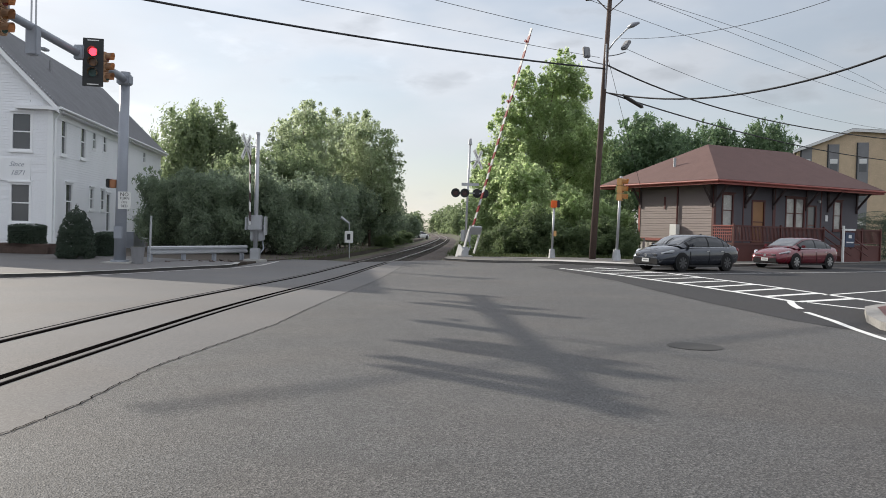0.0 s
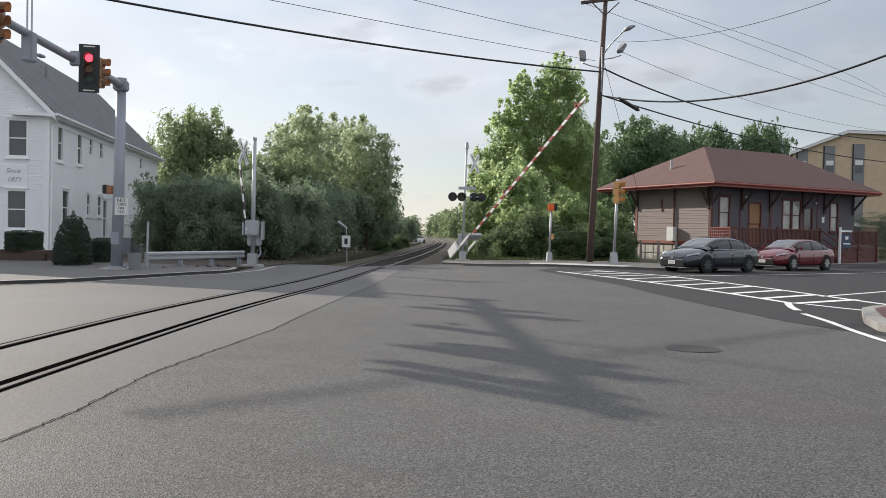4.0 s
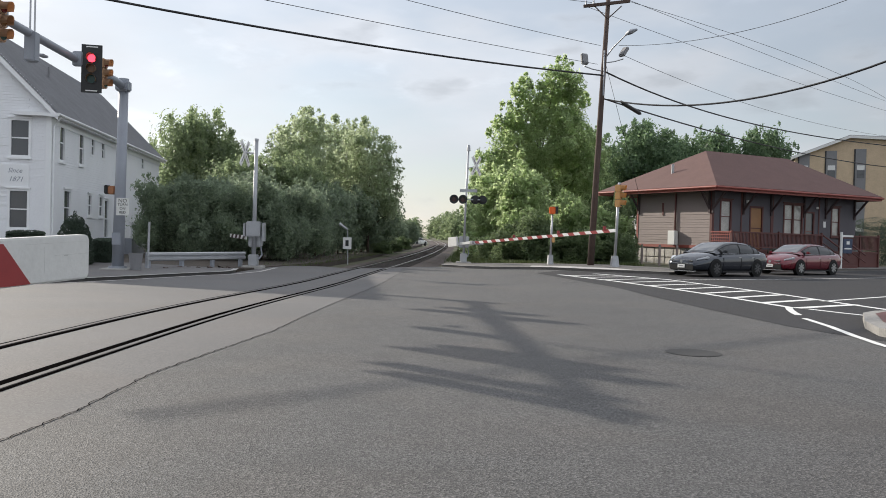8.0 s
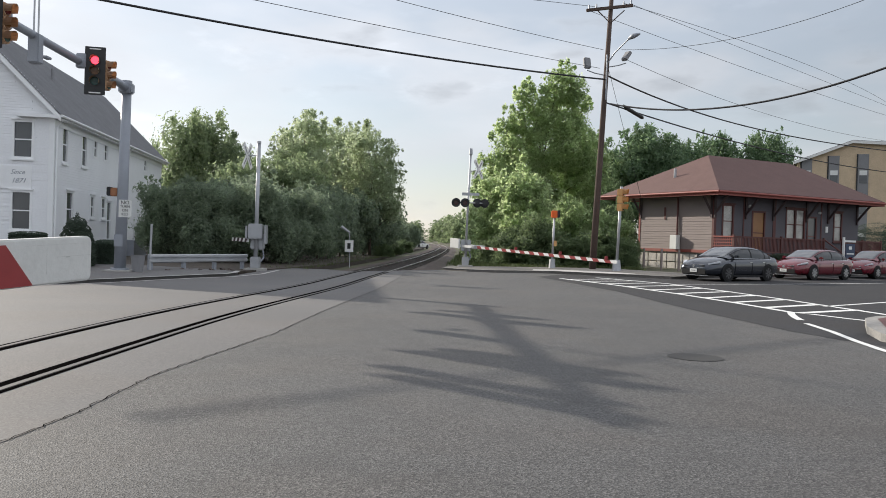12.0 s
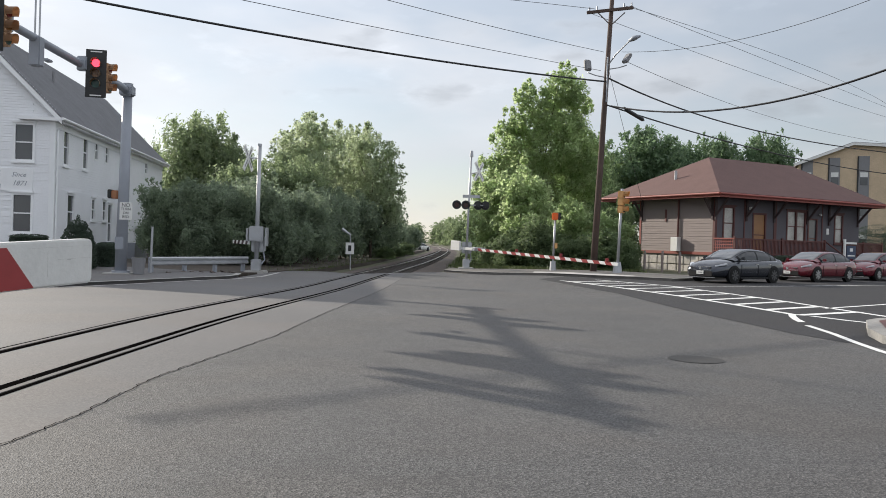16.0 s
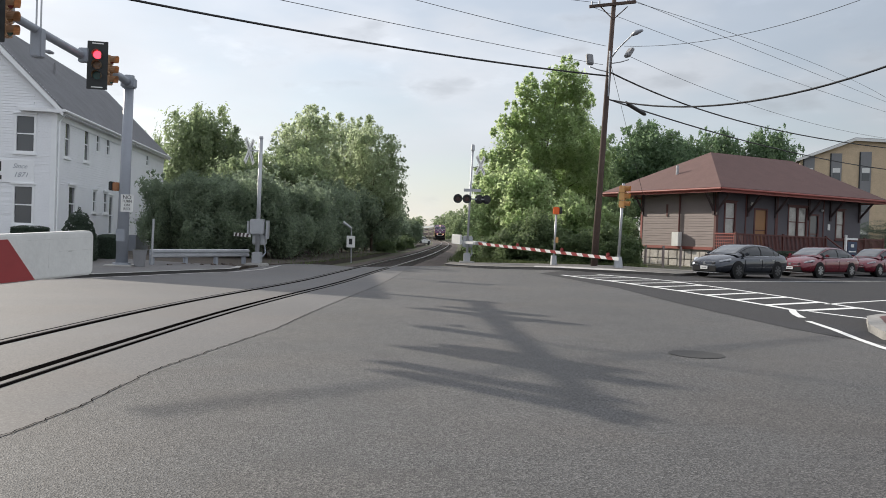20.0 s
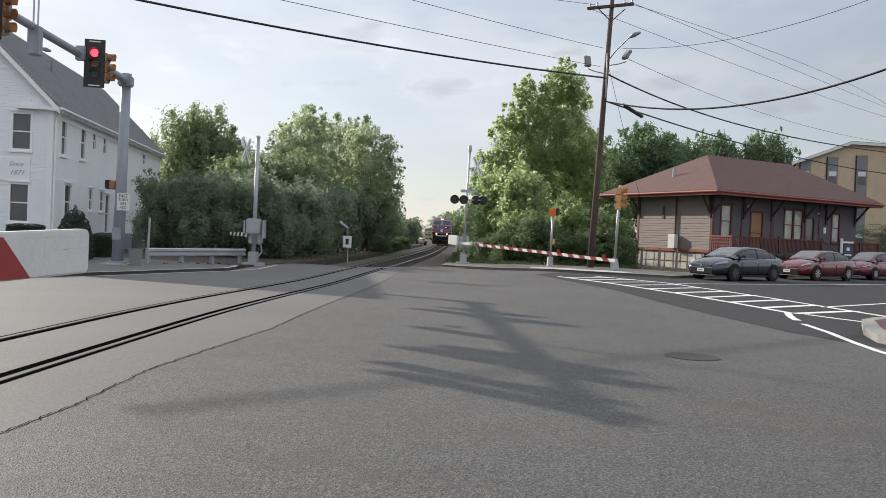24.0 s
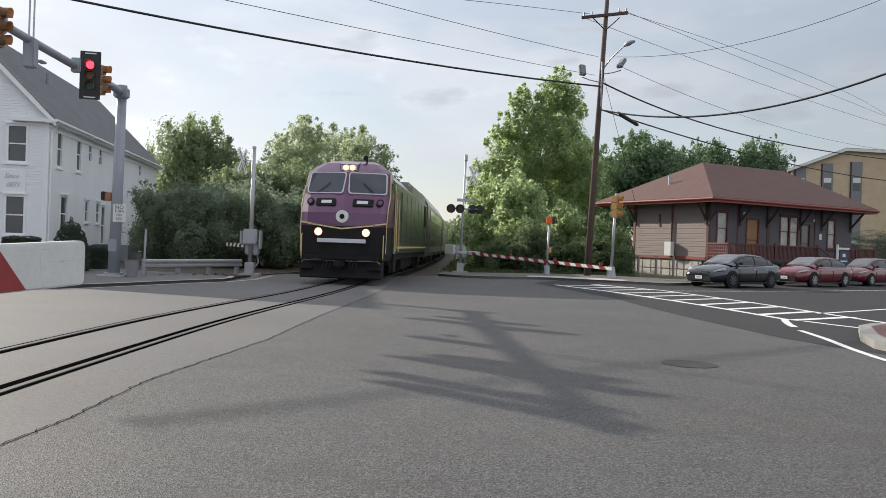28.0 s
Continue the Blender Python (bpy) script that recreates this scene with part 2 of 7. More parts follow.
M_LEAF_P = leafy("leaves_pale", (0.325, 0.385, 0.250), (0.580, 0.650, 0.450), 0.84)
M_LEAF_D = leafy("leaves_deep", (0.092, 0.150, 0.090), (0.245, 0.350, 0.185), 0.6)
M_LEAF_Y = leafy("leaves_yew", (0.030, 0.048, 0.034), (0.070, 0.100, 0.065), 0.3)
M_GRASS = leafy("grass_blades", (0.045, 0.065, 0.025), (0.12, 0.15, 0.055), 0.3)
# station boards: front tone darkened for eave shade, left tone lightened for sun
M_TAUPE = material("eave_shaded_boards", (0.098, 0.090, 0.102), 0.7, var=0.08, scale=0.7)
M_PINKBOARD = material("sunny_boards", (0.245, 0.20, 0.188), 0.7, var=0.08, scale=0.7)
M_ROOF = material("brown_red_shingles", (0.125, 0.068, 0.060), 0.85, var=0.16, scale=1.2, bump=0.5, fine=10)
# station trim red twice: the second darkened for the shaded front and soffit
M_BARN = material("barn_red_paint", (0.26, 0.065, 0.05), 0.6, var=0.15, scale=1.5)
M_BARN_DARK = material("dark_red_tone", (0.105, 0.035, 0.030), 0.6, var=0.15, scale=1.5)
M_DOORWOOD = material("varnished_wood", (0.30, 0.15, 0.06), 0.5, var=0.15, scale=2)
M_TANBRICK = material("tan_brickwork", (0.58, 0.45, 0.31), 0.85, var=0.15, scale=1.5, fine=9, bump=0.3)
M_PANEL = material("grey_panel", (0.22, 0.22, 0.23), 0.6, var=0.1)


# ---------------------------------------------------------------- helpers
def smooth(a, b, x):
    x = min(1, max(0, (x - a) / (b - a)))
    return x * x * (3 - 2 * x)


def gz(x, y):
    """Height of the road surface: it falls a little towards the crossing."""
    return -0.2 * smooth(12, 30, y) * (1 - smooth(-2, 10, x)) * smooth(-18.5, -13.0, x)


def part(name, bm, mat, parent=None, label="", soft=False):
    me = bpy.data.meshes.new(name)
    bmesh.ops.recalc_face_normals(bm, faces=bm.faces)
    bm.to_mesh(me)
    bm.free()
    me.materials.append(mat)
    if soft:
        for p in me.polygons:
            p.use_smooth = True
    ob = new(name, me)
    ob.parent = parent
    if label:
        ob["label"] = label
    return ob


def thing(name, m, label, category, group="", kind=""):
    ob = new(name)
    ob.empty_display_size = 0.2
    ob.matrix_basis = m
    return tagged(ob, label, category, group, kind)


def box(bm, x0, y0, z0, x1, y1, z1, bevel=0.0):
    vs = [bm.verts.new(p) for p in ((x0, y0, z0), (x1, y0, z0), (x1, y1, z0), (x0, y1, z0), (x0, y0, z1), (x1, y0, z1), (x1, y1, z1), (x0, y1, z1))]
    fs = [bm.faces.new([vs[i] for i in q]) for q in ((3, 2, 1, 0), (4, 5, 6, 7), (0, 1, 5, 4), (1, 2, 6, 5), (2, 3, 7, 6), (3, 0, 4, 7))]
    if bevel:
        bmesh.ops.bevel(bm, geom=list({e for f in fs for e in f.edges}), offset=bevel, segments=2, affect="EDGES", clamp_overlap=True)
    return bm


def boxed(x0, y0, z0, x1, y1, z1, bevel=0.0):
    return box(bmesh.new(), x0, y0, z0, x1, y1, z1, bevel)


def tube(bm, pts, radii, sides=10, cap=True):
    """A round bar through the points."""
    rings = []
    pts = [Vector(p) for p in pts]
    if not isinstance(radii, (list, tuple)):
        radii = [radii] * len(pts)
    for i, p in enumerate(pts):
        d = (pts[min(i + 1, len(pts) - 1)] - pts[max(i - 1, 0)]).normalized()
        a = d.orthogonal().normalized() if abs(d.z) > 0.95 else d.cross(Vector((0, 0, 1))).normalized()
        b = d.cross(a)
        rings.append([bm.verts.new(p + radii[i] * (math.cos(k * math.tau / sides) * a + math.sin(k * math.tau / sides) * b)) for k in range(sides)])
    for r, s in zip(rings, rings[1:]):
        for k in range(sides):
            bm.faces.new((r[k], r[(k + 1) % sides], s[(k + 1) % sides], s[k]))
    if cap:
        bm.faces.new(rings[0][::-1])
        bm.faces.new(rings[-1])
    return bm


def rod(pts, radii, sides=10):
    return tube(bmesh.new(), pts, radii, sides)


def prism(bm, outline, axis, a, b):
    """Extrudes an outline; axis y: outline in x and z, from y=a to y=b; axis x: outline in y and z; axis z: in x and y."""
    def put(u, v, w):
        return {"y": (u, w, v), "x": (w, u, v), "z": (u, v, w)}[axis]
    lo = [bm.verts.new(put(u, v, a)) for u, v in outline]
    hi = [bm.verts.new(put(u, v, b)) for u, v in outline]
    bm.faces.new(lo)
    bm.faces.new(hi[::-1])
    for i in range(len(lo)):
        j = (i + 1) % len(lo)
        bm.faces.new((lo[i], hi[i], hi[j], lo[j]))
    return bm


def sheet(outline, rise, step=2.0, skirt=0.0, flat=False):
    """A sheet that lies on the ground's shape inside the outline, raised by rise, with sides that go down by skirt."""
    bm = bmesh.new()
    bm.faces.new([bm.verts.new((x, y, 0)) for x, y in outline])
    xs, ys = [p[0] for p in outline], [p[1] for p in outline]
    if not flat:
        for lo, hi, no, a0, a1 in ((min(xs), max(xs), (1, 0, 0), -6, 14), (min(ys), max(ys), (0, 1, 0), 8, 34)):
            v = max(lo, a0) + 0.013
            while v < min(hi, a1):
                co = (v, 0, 0) if no[0] else (0, v, 0)
                bmesh.ops.bisect_plane(bm, geom=bm.verts[:] + bm.edges[:] + bm.faces[:], plane_co=co, plane_no=no)
                v += step
    for v in bm.verts:
        v.co.z = gz(v.co.x, v.co.y) + rise
    bmesh.ops.triangulate(bm, faces=[f for f in bm.faces if len(f.verts) > 4])
    for f in bm.faces:
        if f.normal.z < 0:
            f.normal_flip()
    if skirt:
        edge = [e for e in bm.edges if len(e.link_faces) == 1]
        out = bmesh.ops.extrude_edge_only(bm, edges=edge)
        for v in [g for g in out["geom"] if isinstance(g, bmesh.types.BMVert)]:
            v.co.z -= skirt
    return bm


def ribbon(pts, width, rise):
    """A flat painted or tarred strip along the points on the ground."""
    bm = bmesh.new()
    rows = []
    pts = [Vector((*p, 0)) for p in pts]
    for i, p in enumerate(pts):
        d = (pts[min(i + 1, len(pts) - 1)] - pts[max(i - 1, 0)]).normalized()
        n = Vector((-d.y, d.x, 0)) * (width / 2)
        q = []
        for s in (-1, 1):
            v = p + s * n
            q.append(bm.verts.new((v.x, v.y, gz(v.x, v.y) + rise)))
        rows.append(q)
    for a, b in zip(rows, rows[1:]):
        bm.faces.new((a[0], a[1], b[1], b[0]))
    return bm


def chop(p, q, step):
    n = max(1, int(math.dist(p, q) / step))
    return [(p[0] + (q[0] - p[0]) * i / n, p[1] + (q[1] - p[1]) * i / n) for i in range(n + 1)]


def structure(ob, label, category):
    return tagged(ob, label, category, kind="structure")


def lettering(text, size, m, mat, parent, name="lettering", slant=0.0):
    """The words as a mesh; they lie in x and z and face -y."""
    cu = bpy.data.curves.new(name, "FONT")
    cu.body, cu.size, cu.extrude, cu.align_x, cu.align_y, cu.resolution_u = text, size, 0.003, "CENTER", "CENTER", 2
    cu.shear = slant
    tmp = bpy.data.objects.new(name, cu)
    me = bpy.data.meshes.new_from_object(tmp)
    bpy.data.objects.remove(tmp)
    me.transform(m @ pose(0, 0, 0, 90, 0, 0))
    me.materials.append(mat)
    ob = new(name, me)
    ob.parent = parent
    return ob


# ---------------------------------------------------------------- the track's line
TRACK = ((-5.6, -40), (-4.5, 9.6), (-4.05, 22), (-3.6, 32.5), (-3.0, 43), (-2.55, 51), (-1.95, 62), (-1.3, 77), (-0.78, 92), (-0.25, 109), (0.42, 140), (0.7, 170), (0.35, 205), (-0.5, 250), (-1.7, 285), (-3.9, 315), (-6.8, 342), (-12.5, 380), (-32, 470), (-80, 640), (-150, 840), (-260, 1080))
ROAD_END = 40.6


def track_x(y):
    """Where the track's middle lies at that distance: a smooth line through the points of TRACK."""
    i = 1
    while i < len(TRACK) - 2 and TRACK[i + 1][1] < y:
        i += 1
    p0, p1, p2, p3 = TRACK[i - 1], TRACK[i], TRACK[i + 1], TRACK[min(i + 2, len(TRACK) - 1)]
    m1, m2 = (p2[0] - p0[0]) / (p2[1] - p0[1]), (p3[0] - p1[0]) / (p3[1] - p1[1])
    h = p2[1] - p1[1]
    t = (y - p1[1]) / h
    return (2 * t ** 3 - 3 * t * t + 1) * p1[0] + (t ** 3 - 2 * t * t + t) * h * m1 + (3 * t * t - 2 * t ** 3) * p2[0] + (t ** 3 - t * t) * h * m2


def track_z(y):
    return gz(track_x(y), y)


# ---------------------------------------------------------------- ground and road
def graded(lo, hi, near, n):
    """Positions that lie close together near the middle and far apart towards the horizon."""
    return [math.copysign(near * (math.exp(abs(k) / n * math.log(max(abs(lo), hi) / near + 1)) - 1), k) for k in range(-n, n + 1)]


def build_ground():
    bm = bmesh.new()
    xs, ys = graded(-2500, 2500, 6, 26), [y + 20 for y in graded(-2500, 2500, 6, 30)]
    grid = [[bm.verts.new((x, y, gz(x, y) - 0.26)) for x in xs] for y in ys]
    for a, b in zip(grid, grid[1:]):
        for i in range(len(xs) - 1):
            bm.faces.new((a[i], a[i + 1], b[i + 1], b[i]))
    structure(part("ground", bm, M_DIRT), "bare dirt and dry grass beyond the pavements", "ground")
    road = [(60, -45), (60, 78), (30, 53.4), (13.2, 39.4), (10.3, 36.2), (7.3, 38.3), (5.6, 40.3), (4.9, 40.6), (2.75, 41.0), (1.4, 42.0), (0.2, 43.8), (-1.0, 43.2), (-1.8, 42.1), (-3.4, 39.8), (-4.3, 38.8), (-5.6, ROAD_END),
            (-7.9, 40.5), (-8.05, 32.2), (-8.1, 31.0), (-8.8, 29.5), (-9.5, 27.4), (-10.0, 25.3), (-10.6, 22.9), (-11.4, 21.4), (-13.5, 17.5), (-16.0, 8), (-16.0, -45)]
    structure(part("road", sheet(road, 0.0, 1.0), M_ASPHALT), "worn grey asphalt road across the railway", "road")
    dark = [(4.4, 36.6), (4.75, 34), (5.75, 26.2), (5.84, 21.1), (6.0, 18.0), (6.3, 14.6), (6.6, 13.5), (6.95, 12.6), (9.0, 8.6), (14, 7.5), (60, -10), (60, 77), (30, 52.8), (13.4, 39.0), (10.3, 36.0), (7.3, 38.0), (6.0, 39.4)]
    structure(part("dark_road", sheet(dark, 0.005, 1.0), M_DARK_ASPHALT), "newer dark asphalt of the side street", "road")


def build_pavements():
    left = [(-16.0, -45), (-16.0, 8), (-13.5, 17.5), (-11.4, 21.4), (-10.6, 22.9), (-10.0, 25.3), (-9.5, 27.4), (-8.8, 29.5), (-8.1, 31.0), (-8.05, 32.2), (-8.3, 33.6), (-10.6, 35.0), (-17, 35.4), (-60, 35.4), (-60, -45)]
    structure(part("pavement_left", sheet(left, 0.10, 2.0, 0.3), M_LIGHT_ASPHALT), "pale asphalt pavement before the white house", "pavement")
    right = [(0.2, 43.8), (1.4, 42.0), (2.75, 41.0), (4.9, 40.6), (5.6, 40.3), (7.3, 38.3), (10.3, 36.2), (13.2, 39.4), (30, 53.4), (60, 78), (60, 81), (29, 55.6), (12.4, 42), (9.6, 45.5), (3.9, 46.6), (0.5, 47.2)]
    structure(part("pavement_right", sheet(right, 0.12, 2.0, 0.3), M_WALKWAY), "worn dark pavement beside the railway", "pavement")
    kerb = [(-11.4, 21.4), (-10.6, 22.9), (-10.0, 25.3), (-9.5, 27.4), (-8.8, 29.5), (-8.1, 31.0), (-8.05, 32.2), (-8.3, 33.6)]
    structure(part("kerb_left", ribbon([p for a, b in zip(kerb, kerb[1:]) for p in chop(a, b, 1.0)], 0.22, 0.112), M_CONCRETE), "worn granite kerb", "kerb")
    # strip coloured pale to stand for the sunlit line below the kerb
    gutter = [(-13.2, 17.4), (-11.15, 21.2), (-10.35, 22.8), (-9.75, 25.2), (-9.25, 27.3), (-8.55, 29.4), (-7.8, 30.8), (-7.3, 33.5), (-7.4, 37.5)]
    structure(part("gutter_strip", ribbon([p for a, b in zip(gutter, gutter[1:]) for p in chop(a, b, 1.0)], 0.16, 0.012), M_RAMP), "gutter strip along the kerb, coloured pale for sunlight", "gutter")
    edge = [(0.2, 43.86), (1.42, 42.08), (2.77, 41.08), (4.92, 40.68), (5.62, 40.35), (7.32, 38.36), (10.3, 36.28), (13.2, 39.48), (30, 53.48)]
    structure(part("kerb_right", ribbon([p for a, b in zip(edge, edge[1:]) for p in chop(a, b, 1.0)], 0.2, 0.128), M_CONCRETE), "pale concrete kerb", "kerb")
    ramp = [(4.6, 40.75), (5.5, 40.42), (7.3, 38.42), (8.6, 37.5), (9.3, 38.6), (8.0, 40.4), (6.2, 42.2), (4.9, 42.6)]
    structure(part("kerb_ramp", sheet(ramp, 0.124, 2.0), M_RAMP), "pale concrete kerb ramp at the crosswalk", "pavement")
    verge = [(0.4, 47.3), (3.9, 46.7), (9.6, 45.6), (12.4, 42.1), (29, 55.7), (60, 81.1), (60, 140), (3, 140)]
    structure(part("verge_right", sheet(verge, 0.06, 3.0, 0.3), M_DIRT), "rough grass verge beside the track", "verge")
    bank = [(-8.3, 35.2), (-6.4, 45.5), (-5.4, 60), (-4.6, 90), (-3.0, 150), (-60, 150), (-60, 35.5), (-17, 35.5), (-10.6, 35.1)]
    structure(part("verge_left", sheet(bank, 0.05, 3.0, 0.3), M_LITTER), "bare earth under the bushes", "verge")


def build_markings():
    def line(name, p, q, w, label="white road line"):
        structure(part(name, ribbon(chop(p, q, 0.8), w, 0.010), M_PAINT), label, "road marking")
    def path_line(name, pts, w, label="white road line"):
        structure(part(name, ribbon([q for p0, p1 in zip(pts, pts[1:]) for q in chop(p0, p1, 0.8)[:-1]] + [pts[-1]], w, 0.010), M_PAINT), label, "road marking")
    path_line("crosswalk_line", [(5.2, 35.0), (6.55, 29.9), (7.45, 25.2), (7.92, 21.9), (8.25, 18.9)], 0.2, "worn white crosswalk edge line")
    path_line("crosswalk_line", [(6.9, 36.0), (8.9, 31.6), (9.6, 27.4), (10.05, 24.2), (10.35, 20.8), (10.5, 19.2), (10.9, 14.5)], 0.2, "worn white crosswalk edge line")
    for p, q in (((5.45, 34.2), (7.6, 34.9)), ((5.85, 32.6), (8.2, 33.6)), ((6.3, 30.9), (8.75, 32.2)), ((6.75, 29.2), (9.1, 30.5)), ((7.1, 27.3), (9.4, 28.9)), ((7.35, 25.4), (9.75, 27.2)), ((7.66, 23.55), (10.0, 25.5)), ((7.95, 21.95), (10.2, 23.8)), ((8.15, 20.3), (10.3, 22.0)), ((8.3, 18.8), (10.55, 20.4))):
        line("crosswalk_bar", p, q, 0.26, "white crosswalk bar")
    line("lane_line", (10.1, 21.3), (24, 33.2), 0.14)
    path_line("stop_line", [(8.22, 19.0), (7.95, 18.3), (7.72, 17.6), (7.55, 16.95)], 0.16, "short curved white line")
    path_line("edge_line", [(7.33, 16.2), (7.1, 14.65), (6.8, 13.2), (6.62, 12.1), (6.5, 10.5), (6.6, 8.5)], 0.13)
    path_line("edge_line", [(8.5, 18.65), (8.85, 17.7), (9.25, 16.9)], 0.17, "short white road line")
    path_line("far_line", [(9.2, 31.4), (11.8, 32.8), (14.8, 34.6), (21, 38.8), (34, 48.2)], 0.11, "yellowed centre line")
    crack = [(-2.95, 2.0)]
    rnd = random.Random(4)
    for p, q in (((-2.95, 2.0), (-2.9, 5.4)), ((-2.9, 5.4), (-2.81, 6.4)), ((-2.81, 6.4), (-2.84, 8.1)), ((-2.84, 8.1), (-2.385, 11.9)), ((-2.385, 11.9), (-1.97, 24.3)), ((-1.97, 24.3), (-1.7, 34))):
        crack += [(x + rnd.uniform(-0.022, 0.022), y) for x, y in chop(p, q, 0.07)[1:]]
    structure(part("pavement_crack", ribbon(crack, 0.010, 0.009), M_GAP), "open crack along the paving seam", "crack")
    seam = [(-2.95, -20), (-2.95, 2.0), (-2.9, 5.4), (-2.81, 6.4), (-2.84, 8.1), (-2.385, 11.9), (-1.97, 24.3), (-1.7, 34), (-1.75, 42.0), (-3.4, 39.65), (-4.3, 38.65)]
    edge = [(-5.6, 40.4), (-7.8, 40.3), (-7.95, 32.2), (-8.0, 31.0), (-8.7, 29.5), (-9.4, 27.4), (-9.9, 25.3), (-10.5, 22.9), (-11.3, 21.4), (-13.4, 17.5), (-15.9, 8), (-15.9, -20)]
    structure(part("crossing_strip", sheet(seam + edge, 0.003, 1.0), M_LIGHT_ASPHALT), "pale smooth asphalt round the rails", "road")
    bm = bmesh.new()
    bmesh.ops.create_circle(bm, cap_ends=True, segments=28, radius=0.36)
    cover = part("manhole_cover", bm, material("worn_iron", (0.030, 0.029, 0.028), 0.75, var=0.25, scale=4))
    cover.matrix_basis = pose(3.4, 10.72, 0.006)
    structure(cover, "dark iron manhole cover flush with the road", "manhole cover")
    isl = [(8.25, 15.7), (8.55, 16.3), (9.1, 16.9), (9.8, 17.25), (14, 17.2), (20, 14), (20, 8), (9.0, 9.6), (7.3, 12.2), (7.25, 13.3), (7.65, 14.5)]
    structure(part("traffic_island", sheet(isl, 0.14, 2.0, 0.2), M_KERB), "concrete kerbed traffic island", "traffic island")
    inner = [(8.50, 15.65), (8.72, 16.15), (9.2, 16.65), (9.85, 16.98), (14, 16.9), (19.7, 13.8), (19.7, 8.4), (9.15, 9.9), (7.6, 12.3), (7.55, 13.25), (7.92, 14.4)]
    structure(part("island_paving", sheet(inner, 0.146, 2.0), M_BARN_DARK), "dull red paving on the traffic island", "paving")


def swept(profile, ys, side, rise=0.0):
    """A profile (across, up) carried along the track."""
    bm = bmesh.new()
    rings = []
    for y in ys:
        d = Vector((track_x(y + 0.5) - track_x(y - 0.5), 1.0)).normalized()
        n = Vector((d.y, -d.x))
        rings.append([bm.verts.new((track_x(y) + n.x * (side + u), y + n.y * (side + u), track_z(y) + v + rise)) for u, v in profile])
    k = len(profile)
    for a, b in zip(rings, rings[1:]):
        for i in range(k):
            bm.faces.new((a[i], a[(i + 1) % k], b[(i + 1) % k], b[i]))
    bm.faces.new(rings[0][::-1])
    bm.faces.new(rings[-1])
    return bm


GAUGE = 0.70
def build_track():
    far = [46 + 3 * k for k in range(60)] + [226 + 8 * k for k in range(60)]
    near = [-30 + k for k in range(75)]
    bed = [(-2.6, -0.24), (-1.7, -0.085), (1.7, -0.085), (2.6, -0.24)]
    structure(part("track_bed", swept(bed, [38.4, 40, 42, 44] + far, 0), M_BALLAST), "grey-brown ballast under the railway track", "track bed")
    head = [(-0.035, 0.014), (0.035, 0.014), (0.035, -0.04), (0.012, -0.05), (0.012, -0.16), (0.07, -0.17), (-0.07, -0.17), (-0.012, -0.16), (-0.012, -0.05), (-0.035, -0.04)]
    for s in (-1, 1):
        structure(part("rail", swept(head, [y for y in near if y < 39] + [39.6], s * GAUGE), M_RAIL), "worn steel rail sunk in the road", "rail")
        structure(part("rail", swept(head, [39.6, 41, 43, 44.5] + far, s * GAUGE), M_RAILTOP), "polished steel rail on sleepers", "rail")
        w0 = 0.075 if s > 0 else 0.03
        gap = [(-w0, 0.011), (0.045, 0.011), (0.045, 0.0), (-w0, 0.0)]
        structure(part("flangeway", swept(gap, [y for y in near if y < 39] + [39.6], s * (GAUGE - 0.09)), M_GAP), "dark flangeway gap beside the rail", "flangeway")
        gap2 = [(-0.02, 0.011), (0.02, 0.011), (0.02, 0.0), (-0.02, 0.0)]
        structure(part("rail_seam", swept(gap2, [y for y in near if y < 39] + [39.6], s * (GAUGE + 0.07)), M_GAP), "dark seam between rail and asphalt", "seam")
    cinder = [(-0.62, -0.07), (0.62, -0.07), (0.62, -0.09), (-0.62, -0.09)]
    structure(part("cinder_bed", swept(cinder, [39.7, 41, 43, 44.5] + far[:34], 0), material("oily_cinders", (0.026, 0.022, 0.021), 0.95, var=0.3, scale=3, bump=0.5, fine=14)), "dark oily cinders between the rails", "track bed")
    y = 40.4
    bm = boxed(-1.3, -0.11, -0.12, 1.3, 0.11, -0.055)
    me = bpy.data.meshes.new("sleeper")
    bm.to_mesh(me)
    bm.free()
    me.materials.append(M_TIE)
    base = bpy.data.objects["track_bed"]
    while y < 150:
        ob = new("sleeper", me)
        ob.parent = base
        ang = math.degrees(math.atan2(track_x(y + 0.5) - track_x(y - 0.5), 1.0))
        ob.matrix_basis = pose(track_x(y), y, track_z(y), 0, 0, -ang)
        y += 0.62


build_ground()
build_pavements()
build_markings()
build_track()


